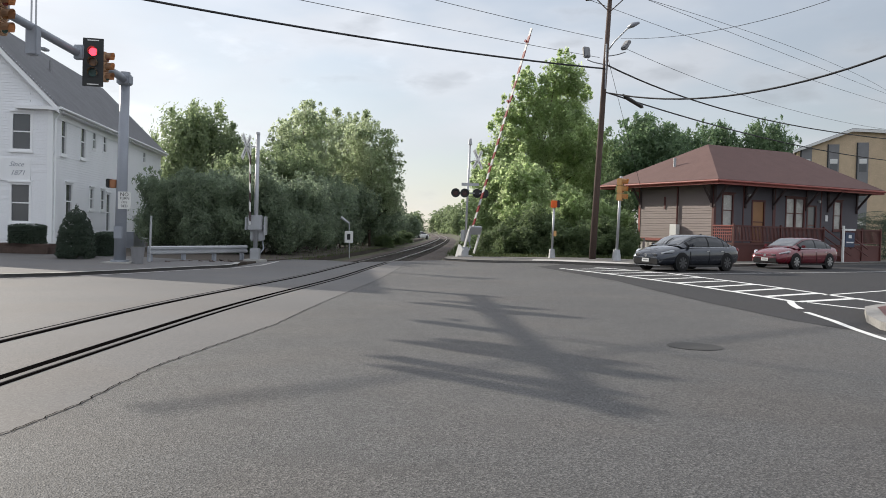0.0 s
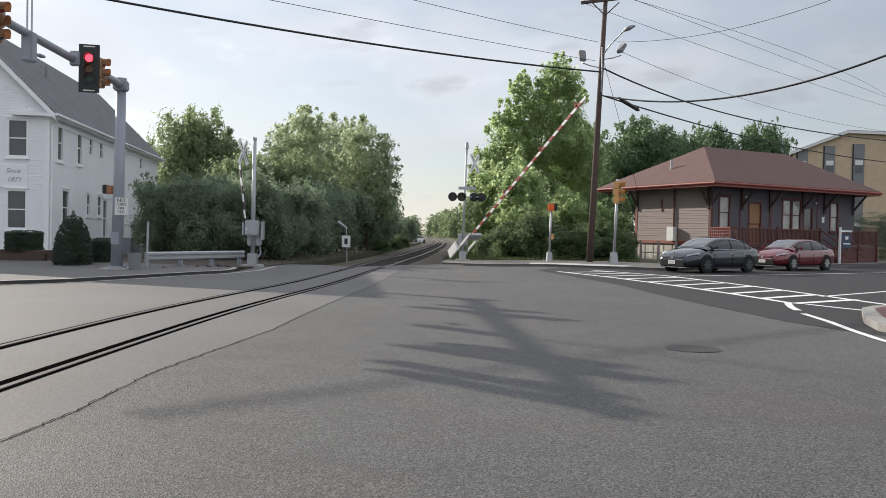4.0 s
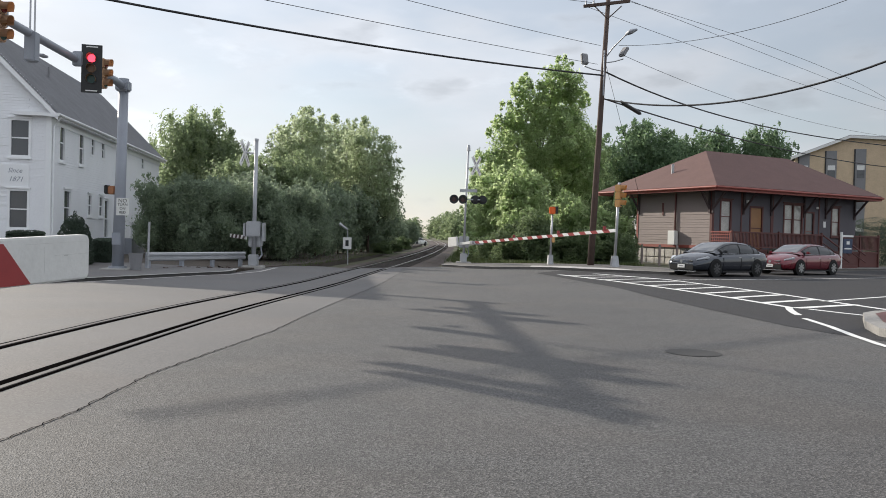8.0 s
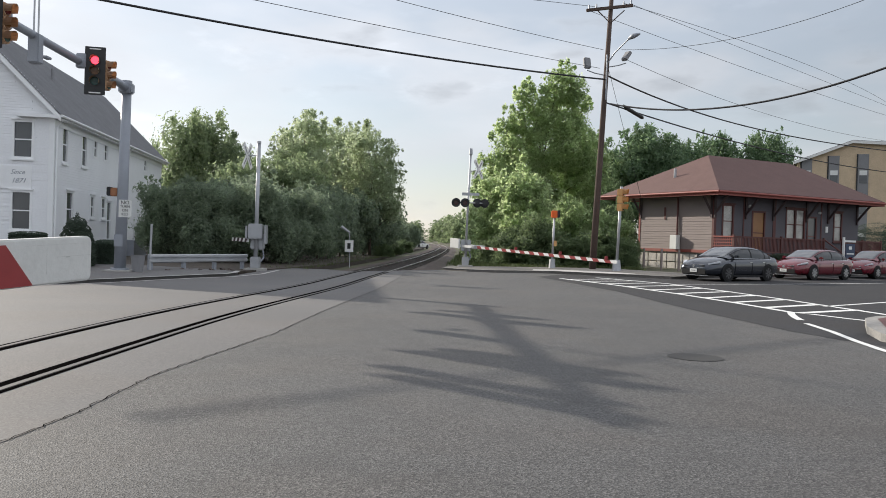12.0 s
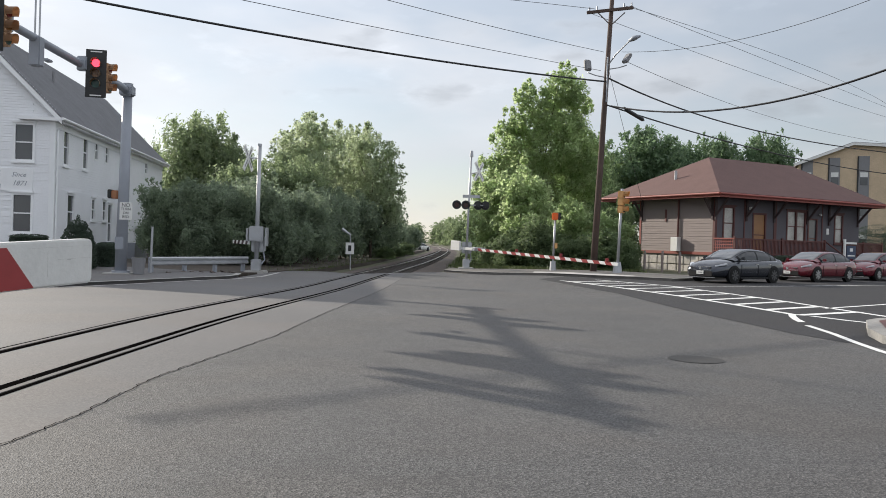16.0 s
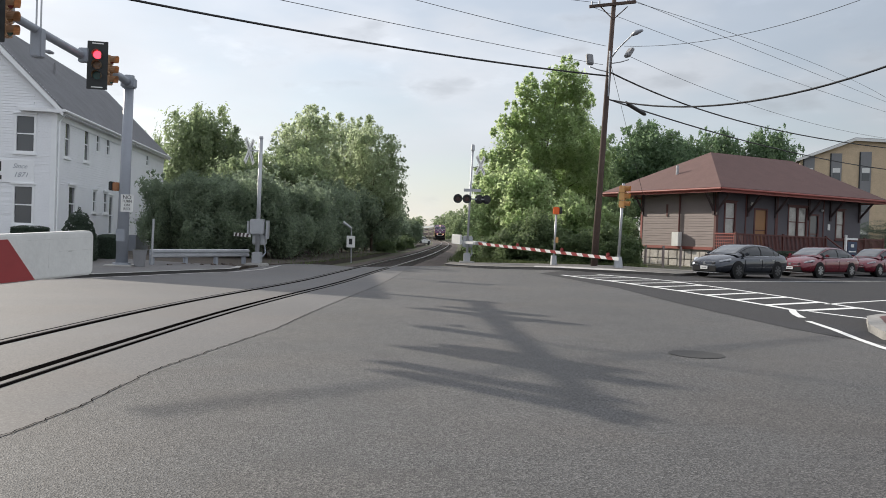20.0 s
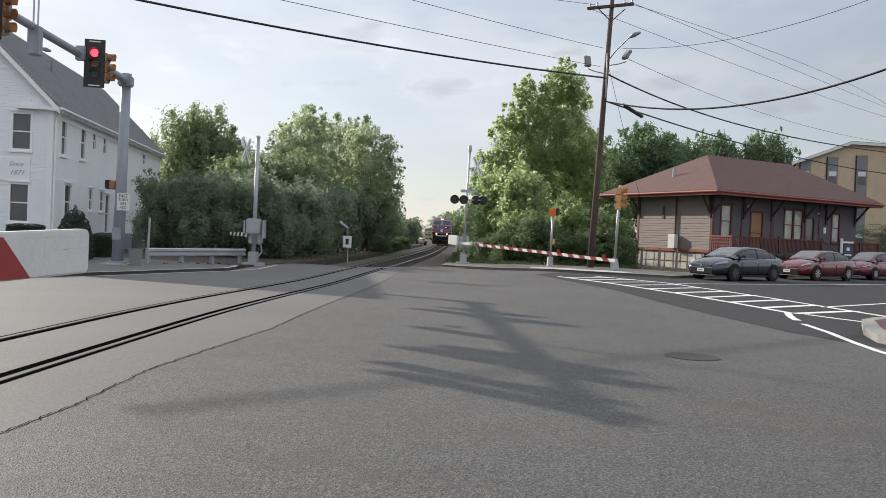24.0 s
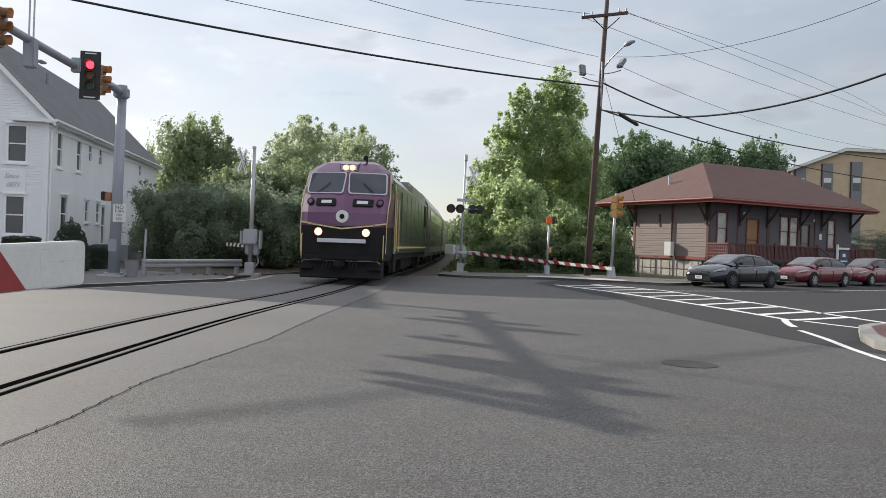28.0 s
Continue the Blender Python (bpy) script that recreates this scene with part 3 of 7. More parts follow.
# ---------------------------------------------------------------- trees
def leaf_mesh(name, lobes, count, size, seed, mat, fill=0.55, ragged=1.0):
    """Small folded leaves scattered through the outer part of the lobes (x, y, z, rx, ry, rz)."""
    g = np.random.default_rng(seed)
    lob = np.array(lobes, float)
    weight = (lob[:, 3] * lob[:, 4] * lob[:, 5]) ** (2 / 3)
    pick = g.choice(len(lob), count, p=weight / weight.sum())
    d = g.normal(size=(count, 3))
    d /= np.linalg.norm(d, axis=1)[:, None]
    # twigs: bunch the leaves round directions that stick out of the lobe by different lengths
    tw = g.normal(size=(len(lob), 70, 3))
    tw /= np.linalg.norm(tw, axis=2)[:, :, None]
    reach = 1 + ragged * (g.uniform(-0.40, 0.10, size=(len(lob), 70)) + 0.45 * g.random((len(lob), 70)) ** 3)
    k = g.integers(0, 70, count)
    d = d * g.uniform(0.12, 0.5, count)[:, None] + tw[pick, k]
    d /= np.linalg.norm(d, axis=1)[:, None]
    r = reach[pick, k] * (fill + (1 - fill) * g.random(count) ** 0.6)
    c = lob[pick, :3] + d * r[:, None] * lob[pick, 3:]
    keep = c[:, 2] > 0.05
    c, d = c[keep], d[keep]
    n = len(c)
    nor = d * 0.85 + g.normal(size=(n, 3)) * 0.7 + np.array((0, 0, 0.35))
    nor /= np.linalg.norm(nor, axis=1)[:, None]
    a = np.cross(nor, g.normal(size=(n, 3)))
    a /= np.linalg.norm(a, axis=1)[:, None]
    b = np.cross(nor, a)
    s = (size * g.uniform(0.55, 1.3, n))[:, None]
    v = np.stack((c - a * s, c + b * s * 0.5 - nor * s * 0.15, c + a * s, c - b * s * 0.5 - nor * s * 0.15), 1).reshape(-1, 3)
    me = bpy.data.meshes.new(name)
    me.vertices.add(4 * n)
    me.vertices.foreach_set("co", v.ravel())
    me.loops.add(4 * n)
    me.loops.foreach_set("vertex_index", np.arange(4 * n))
    me.polygons.add(n)
    me.polygons.foreach_set("loop_start", np.arange(n) * 4)
    me.update(calc_edges=True)
    me.materials.append(mat)
    return me


def tree(name, height, spread, lobes, count, size, seed, mat, label, low=0.25, fill=0.45, sprig=7, masses=None):
    """A tree with a tapered trunk, limbs and a crown of leaves; lobes: how many rounded masses the crown has."""
    rnd = random.Random(seed)
    t = thing(name, pose(0, 0, 0), label, "tree" if low > 0.05 else "bush")
    blobs = []
    for i in range(lobes):
        u = (i + 0.5) / lobes
        z = height * (low + (0.98 - low) * u)
        wide = spread * (0.62 * math.sin(math.pi * min(1, 0.22 + 0.75 * u)) ** 0.8)
        ang = i * 2.4 + rnd.uniform(-0.4, 0.4)
        off = wide * rnd.uniform(0.25, 0.62)
        r = spread * rnd.uniform(0.20, 0.31) * (1.1 - 0.45 * u)
        blobs.append((off * math.cos(ang), off * math.sin(ang), min(z, height - r * 0.9), r * 1.15, r * 1.15, r * rnd.uniform(0.8, 1.05)))
    if masses:
        blobs = [(m[0], rnd.uniform(-0.5, 0.5) * spread * 0.2, m[1], m[2], m[2] * 0.75, m[2]) if len(m) == 3 else (m[0], m[1], m[2], m[3], m[3], m[3] * 0.85) for m in masses]
    sprigs = []
    for x, y, z, r, _, rz in blobs:
        for _ in range(sprig):
            a, e = rnd.uniform(0, math.tau), rnd.uniform(0.0, 1.45)
            k, q = rnd.uniform(0.95, 1.4), rnd.uniform(0.10, 0.24) * r
            sprigs.append((x + r * k * math.cos(a) * math.cos(e), y + r * k * math.sin(a) * math.cos(e), z + rz * k * math.sin(e), q, q, q * rnd.uniform(0.9, 1.7)))
    bend = (rnd.uniform(-0.3, 0.3), rnd.uniform(-0.3, 0.3))
    rt = (0.022 * height + 0.03) * (0.45 if masses else 1.0)
    part("trunk", rod([(0, 0, -0.3), (bend[0] * 0.3, bend[1] * 0.3, height * 0.25), (bend[0], bend[1], height * 0.55), (bend[0] * 1.2, bend[1], height * 0.82)], [rt, rt * 0.8, rt * 0.5, rt * 0.15], 8), M_BARK, t, soft=True)
    for i, (x, y, z, r, _, _) in enumerate(blobs[1::2]):
        z0 = max(height * 0.12, z * 0.55)
        part("limb", rod([(bend[0] * z0 / height, bend[1] * z0 / height, z0), (x * 0.5, y * 0.5, z0 + (z - z0) * 0.6), (x, y, z)], [rt * 0.45, rt * 0.3, rt * 0.08], 6), M_BARK, t, soft=True)
    crown = new("crown", leaf_mesh("crown", blobs + sprigs, count, size, seed, mat, fill))
    crown.parent = t
    return t


def stand(proto, x, y, turn, sx, sz):
    ob = copy_thing(proto, pose(x, y, gz(x, y) - 0.05, 0, 0, turn))
    ob.scale = (sx, sx, sz)
    return ob


def dome(height, width, base, count, seed, bulk=0.24):
    """Rounded masses over a dome: (x, y, z, radius), close together, so that the outline is round and bumpy."""
    rnd = random.Random(seed)
    out = []
    for i in range(count):
        u = (i + 0.5) / count
        e = math.asin(min(1.0, u)) * 0.98
        flat = math.cos(e) ** 0.6
        a = i * 2.39996 + rnd.uniform(-0.3, 0.3)
        r = width * bulk * rnd.uniform(0.75, 1.2)
        k = 1 + rnd.uniform(-0.10, 0.06)
        out.append(((width / 2 - r) * flat * math.cos(a) * k, (width / 2 - r) * flat * math.sin(a) * k, base + (height - base - r) * math.sin(e) * k, r))
    return out


def hedge(height, width, depth, seed, n=26):
    """Masses of an overgrown bush: a wall of foliage from the ground up, with a wavy top."""
    rnd = random.Random(seed)
    out = []
    for i in range(n):
        r = height * rnd.uniform(0.17, 0.25)
        z = r * 0.8 + (height - 1.9 * r) * (((i * 7) % n) + 0.5) / n
        out.append(((rnd.random() - 0.5) * (width - 2 * r), (rnd.random() - 0.5) * (depth - 1.4 * r), z, r))
    return out


def build_trees():
    kinds = {
        "broad": tree("tree", 10.0, 8.5, 17, 30000, 0.145, 3, M_LEAF_T, "leafy broad tree with dull green foliage", fill=0.3, sprig=6, masses=dome(10.0, 7.6, 2.6, 20, 3)),
        "pale": tree("tree", 12.0, 7.6, 22, 24000, 0.13, 8, M_LEAF_P, "tall tree with pale feathery foliage", fill=0.25, sprig=16, masses=dome(11.6, 7.0, 3.0, 17, 8, 0.19)),
        "bush": tree("bush", 4.9, 6.0, 15, 62000, 0.075, 5, M_LEAF_L, "dense overgrown roadside bush", low=0.04, fill=0.5, sprig=4, masses=hedge(4.9, 6.0, 4.4, 5)),
        "thicket": tree("bush", 5.2, 6.2, 14, 24000, 0.13, 6, M_LEAF_L, "dense overgrown bush along the track", low=0.04, fill=0.5, sprig=5, masses=hedge(5.2, 6.0, 5.4, 6)),
        # a crown with two spires: across, up and radius of its masses
        "tall": tree("tree", 17.5, 9.5, 25, 90000, 0.14, 12, M_LEAF_R, "tall sunlit tree with fresh green leaves", low=0.08, fill=0.5, sprig=8, masses=[(2.0, 17.0, 0.9), (1.0, 15.8, 1.2), (2.8, 15.4, 1.2), (3.9, 14.3, 0.7), (1.7, 14.3, 1.6), (-1.6, 15.8, 0.7), (-2.1, 14.7, 0.9), (-0.8, 13.9, 1.5), (-2.6, 12.6, 1.2), (-3.9, 11.9, 0.7), (0.5, 12.4, 2.0), (2.6, 12.4, 1.8), (-2.3, 10.6, 2.0), (0.2, 10.0, 2.4), (2.6, 9.8, 2.2), (-4.1, 8.8, 1.6), (-1.6, 8.0, 2.4), (1.4, 7.4, 2.5), (-3.6, 6.4, 2.2), (-5.3, 6.2, 1.4), (4.3, 10.2, 1.5), (4.5, 7.8, 1.9), (-0.6, 5.2, 2.4), (-3.2, 3.9, 2.1), (-5.3, 3.8, 1.6), (2.6, 5.0, 2.2), (0.6, 3.0, 2.0)]),
        "young": tree("tree", 7.0, 4.6, 14, 20000, 0.12, 14, M_LEAF_R, "young sunlit tree beside the track", low=0.05, fill=0.25, sprig=7, masses=dome(7.0, 4.6, 0.7, 18, 14)),
        "deep": tree("tree", 12.0, 8.0, 16, 30000, 0.16, 21, M_LEAF_D, "round deep green tree", fill=0.3, sprig=4, masses=dome(12.0, 8.6, 3.0, 22, 21)),
        "shade": tree("tree", 10.0, 7.0, 16, 34000, 0.13, 23, M_LEAF_S, "dark green tree in the shade of its neighbour", fill=0.3, sprig=4, masses=dome(10.0, 7.0, 1.0, 22, 23)),
        "shrub": tree("bush", 4.2, 3.4, 11, 20000, 0.085, 31, M_LEAF_U, "dark green shrub at the track side", low=0.04, fill=0.35, sprig=6, masses=dome(4.0, 3.6, 0.4, 16, 31)),
        "bright": tree("bush", 4.2, 3.4, 11, 20000, 0.085, 33, M_LEAF_R, "bright green shrub at the track side", low=0.04, fill=0.35, sprig=10, masses=dome(4.2, 3.0, 0.8, 14, 33)),
        "wood": tree("tree", 12.0, 10.0, 12, 6500, 0.36, 41, M_LEAF_T, "distant leafy tree beyond the bend", low=0.05, masses=dome(12.0, 9.5, 0.8, 18, 41)),
    }
    spots = [
        # left of the track: the overgrown bank
        ("bush", -13.9, 43.2, 10, 0.74, 0.96), ("bush", -12.2, 42.8, 130, 0.92, 0.98), ("bush", -9.6, 44.6, 185, 0.95, 1.0),
        ("bush", -15.4, 49.5, 5, 0.8, 1.0), ("thicket", -11.9, 48.5, 175, 1.1, 1.06), ("bush", -8.9, 50.5, 95, 0.95, 1.0),
        ("thicket", -8.6, 57, 100, 0.95, 1.05), ("thicket", -8.0, 65, 80, 0.95, 1.1), ("thicket", -6.9, 73, 95, 0.95, 1.15), ("thicket", -6.3, 82, 100, 1.0, 1.1),
        ("broad", -21.9, 73, 0, 1.03, 1.27), ("broad", -18.6, 74, 120, 0.66, 1.0), ("broad", -30.5, 84, 60, 0.6, 1.12),
        ("pale", -12.1, 70, 15, 1.04, 1.08), ("pale", -6.2, 72, 200, 0.92, 1.02), ("pale", -13.7, 80, 90, 0.9, 1.05), ("pale", -9.0, 77, 150, 0.88, 1.10),
        ("broad", -11.0, 61, 210, 0.72, 0.80), ("broad", -14.5, 60, 330, 0.8, 0.74), ("broad", -9.4, 92, 40, 0.8, 0.9), ("broad", -8.6, 108, 150, 0.8, 0.85),
        ("broad", -9.2, 124, 260, 0.75, 0.80), ("broad", -10.4, 140, 10, 0.75, 0.86), ("broad", -11.2, 165, 70, 0.8, 0.8), ("broad", -13.2, 195, 0, 0.9, 0.8),
        ("shrub", -4.9, 72, 30, 0.55, 0.3), ("shrub", -4.5, 84, 130, 0.55, 0.33), ("shrub", -4.2, 95, 230, 0.7, 0.4), ("thicket", -6.6, 100, 20, 0.75, 0.75), ("thicket", -6.0, 114, 120, 0.75, 0.8), ("thicket", -5.6, 128, 210, 0.8, 0.85), ("thicket", -6.4, 160, 300, 0.9, 0.8), ("thicket", -7.6, 182, 40, 1.0, 0.9),
        # right of the track
        ("tall", 9.2, 75, 0, 1.0, 1.0), ("young", 3.9, 57, 150, 0.95, 1.0), ("young", 5.6, 54.6, 70, 1.0, 1.02), ("young", 3.6, 66, 250, 0.9, 0.8),
        ("shade", 13.4, 79, 20, 0.9, 1.27), ("shade", 16.6, 84, 120, 0.8, 1.1),
        ("shrub", 5.9, 49.6, 0, 1.0, 0.84), ("bright", 8.0, 50.6, 120, 0.95, 1.12), ("shrub", 4.4, 50.5, 240, 0.8, 0.62), ("shrub", 10.8, 47.4, 40, 0.6, 0.5), ("shrub", 11.2, 51.5, 140, 0.7, 1.2), ("shrub", 3.4, 53, 80, 0.7, 0.5),
        ("bright", 10.4, 50.0, 200, 1.0, 0.88), ("shrub", 7.4, 48.4, 310, 0.9, 0.56), ("shrub", 9.4, 48.2, 60, 0.95, 0.66), ("bright", 5.2, 52.4, 20, 1.0, 0.9),
        ("young", 4.2, 80, 60, 0.75, 0.75), ("young", 4.7, 95, 10, 0.9, 0.95), ("young", 5.6, 118, 130, 1.0, 1.0), ("young", 6.7, 145, 220, 1.1, 1.05), ("young", 8.5, 180, 300, 1.3, 1.15),
        ("deep", 21.2, 86, 40, 1.2, 1.24), ("deep", 25.6, 88, 200, 0.85, 1.14), ("deep", 30.0, 90, 100, 0.9, 1.24), ("deep", 35.2, 89, 310, 0.92, 1.26), ("deep", 17.2, 90, 270, 0.8, 1.0), ("deep", 32.2, 95, 20, 0.6, 1.05),
        # beyond the bend
        ("wood", 5, 350, 30, 1.1, 1.0), ("wood", 7, 320, 80, 1.2, 1.0), ("wood", 17, 310, 170, 1.2, 0.85), ("wood", -24, 400, 200, 1.3, 0.95), ("wood", -14, 430, 200, 1.4, 0.95), ("wood", -1, 440, 20, 1.4, 1.0), ("wood", 12, 430, 320, 1.4, 1.05), ("wood", -30, 470, 140, 1.6, 1.0),
        ("wood", 12, 260, 120, 1.0, 0.85), ("wood", 9.5, 222, 20, 0.8, 0.72), ("wood", -20, 300, 120, 1.1, 0.9), ("wood", -16, 245, 220, 0.9, 0.85), ("wood", 26, 380, 60, 1.5, 1.0), ("wood", -46, 480, 80, 1.7, 1.0), ("wood", 3, 380, 240, 1.3, 1.1), ("wood", -14.5, 275, 200, 0.8, 0.8), ("wood", -19, 315, 20, 1.0, 0.9), ("wood", 5.5, 255, 300, 0.6, 0.65),
    ]
    used = set()
    for kind, x, y, turn, sx, sz in spots:
        proto = kinds[kind]
        if kind not in used:
            used.add(kind)
            proto.matrix_basis = pose(x, y, gz(x, y) - 0.05, 0, 0, turn) @ Matrix.Diagonal((sx, sx, sz, 1))
        else:
            stand(proto, x, y, turn, sx, sz)


build_trees()


def grass_patch(name, outline_fn, count, height, seed, label):
    g = np.random.default_rng(seed)
    pts = outline_fn(g, count)
    v, n = [], len(pts)
    base = np.array([(x, y, gz(x, y) + 0.03) for x, y in pts])
    ang = g.uniform(0, math.tau, n)
    side = np.stack((np.cos(ang), np.sin(ang), np.zeros(n)), 1)
    h = (height * g.uniform(0.4, 1.2, n))[:, None]
    lean = np.stack((g.normal(size=n), g.normal(size=n), np.zeros(n)), 1) * 0.3 * h
    up = np.array((0, 0, 1.0)) * h
    w = 0.035 * (0.6 + h)
    v = np.stack((base - side * w, base + side * w, base + up + lean), 1).reshape(-1, 3)
    me = bpy.data.meshes.new(name)
    me.vertices.add(3 * n)
    me.vertices.foreach_set("co", v.ravel())
    me.loops.add(3 * n)
    me.loops.foreach_set("vertex_index", np.arange(3 * n))
    me.polygons.add(n)
    me.polygons.foreach_set("loop_start", np.arange(n) * 3)
    me.update(calc_edges=True)
    me.materials.append(M_GRASS)
    return tagged(new(name, me), label, "grass", kind="stuff")


def build_grass():
    def right(g, n):
        x, u = g.uniform(0.9, 11.2, n), g.random(n)
        y0 = np.where(x < 4, 47.5, np.where(x < 9.6, 46.8 - (x - 4) * 0.17, 45.6 - (x - 9.6) * 1.1))
        return np.stack((x, y0 + u * 5), 1)
    grass_patch("grass", right, 11000, 0.24, 5, "rough green grass behind the kerb")

    def left(g, n):
        y = g.uniform(39, 110, n)
        x = np.array([track_x(q) for q in y]) - 3.2 - g.random(n) ** 2 * 3.5
        return np.stack((x, y), 1)
    grass_patch("grass", left, 2500, 0.13, 6, "dry grass along the track")

    def alongside(g, n):
        y = g.uniform(50, 150, n)
        x = np.array([track_x(q) for q in y]) + 3.0 + g.random(n) * 3.0
        return np.stack((x, y), 1)
    grass_patch("grass", alongside, 6000, 0.35, 7, "dry grass along the track")


build_grass()


# ---------------------------------------------------------------- white house
def lapped(parent, name, u0, u1, z0, z1, openings, put, pitch=0.13, cut=None, mat=None):
    """Clapboards between u0 and u1; openings (u0, u1, z0, z1) stay free; put maps (u, out, z); cut gives the ends at a height."""
    bm = bmesh.new()
    z = z0
    while z < z1 - 1e-6:
        top = min(z + pitch, z1)
        a, b = cut(0.5 * (z + top)) if cut else (u0, u1)
        spans = [(a, b)]
        for o0, o1, p0, p1 in openings:
            if p0 < top - 0.01 and p1 > z + 0.01:
                spans = [s for x, y in spans for s in ((x, min(y, o0)), (max(x, o1), y)) if s[1] - s[0] > 0.01]
        cuts = sorted({c for o in openings for c in o[:2]})
        for x, y in [s for p, r in spans for s in zip([p] + [c for c in cuts if p + 0.01 < c < r - 0.01], [c for c in cuts if p + 0.01 < c < r - 0.01] + [r])]:
            q = [bm.verts.new(put(u, o, w)) for u, o, w in ((x, 0.024, z), (y, 0.024, z), (y, 0.004, top), (x, 0.004, top), (x, 0.004, z), (y, 0.004, z))]
            bm.faces.new((q[0], q[1], q[2], q[3]))
            bm.faces.new((q[4], q[5], q[1], q[0]))
        z = top
    bmesh.ops.remove_doubles(bm, verts=bm.verts[:], dist=0.0005 if not cut else 0.02)
    return part(name, bm, mat or M_SIDING, parent)


def sash_window(parent, u0, u1, z0, z1, put, head=True, trim=None, glass=None, name="window"):
    """A sash window in its casing: put maps (u, out, z)."""
    trim, glass = trim or M_TRIM, glass or M_GLASS

    def slab(a, b, c, d, o0, o1):
        bm = bmesh.new()
        q = [bm.verts.new(put(u, o, z)) for o in (o0, o1) for u, z in ((a, c), (b, c), (b, d), (a, d))]
        for f in ((0, 1, 2, 3), (7, 6, 5, 4), (0, 4, 5, 1), (1, 5, 6, 2), (2, 6, 7, 3), (3, 7, 4, 0)):
            bm.faces.new([q[i] for i in f])
        return bm

    def join(parts):
        bm = bmesh.new()
        for p in parts:
            me = bpy.data.meshes.new("tmp")
            p.to_mesh(me)
            p.free()
            bm.from_mesh(me)
            bpy.data.meshes.remove(me)
        return bm
    t = 0.11
    frame_ob = part(name, join([slab(u0 - t, u0, z0 - t, z1 + t, -0.05, 0.045), slab(u1, u1 + t, z0 - t, z1 + t, -0.05, 0.045), slab(u0, u1, z1, z1 + t, -0.05, 0.045), slab(u0, u1, z0 - t, z0, -0.05, 0.045)]), trim, parent)
    part("pane", slab(u0, u1, 0.5 * (z0 + z1), z1, -0.045, -0.035), glass, frame_ob)
    part("pane", slab(u0, u1, z0, 0.5 * (z0 + z1), -0.06, -0.05), glass, frame_ob)
    part("meeting_rail", slab(u0, u1, 0.5 * (z0 + z1) - 0.03, 0.5 * (z0 + z1) + 0.03, -0.05, -0.012), trim, frame_ob)
    if head:
        part("sill", slab(u0 - 0.16, u1 + 0.16, z0 - 0.19, z0 - 0.11, -0.02, 0.10), trim, frame_ob)
        part("head_moulding", slab(u0 - 0.16, u1 + 0.16, z1 + 0.11, z1 + 0.18, -0.02, 0.11), trim, frame_ob)
    return frame_ob


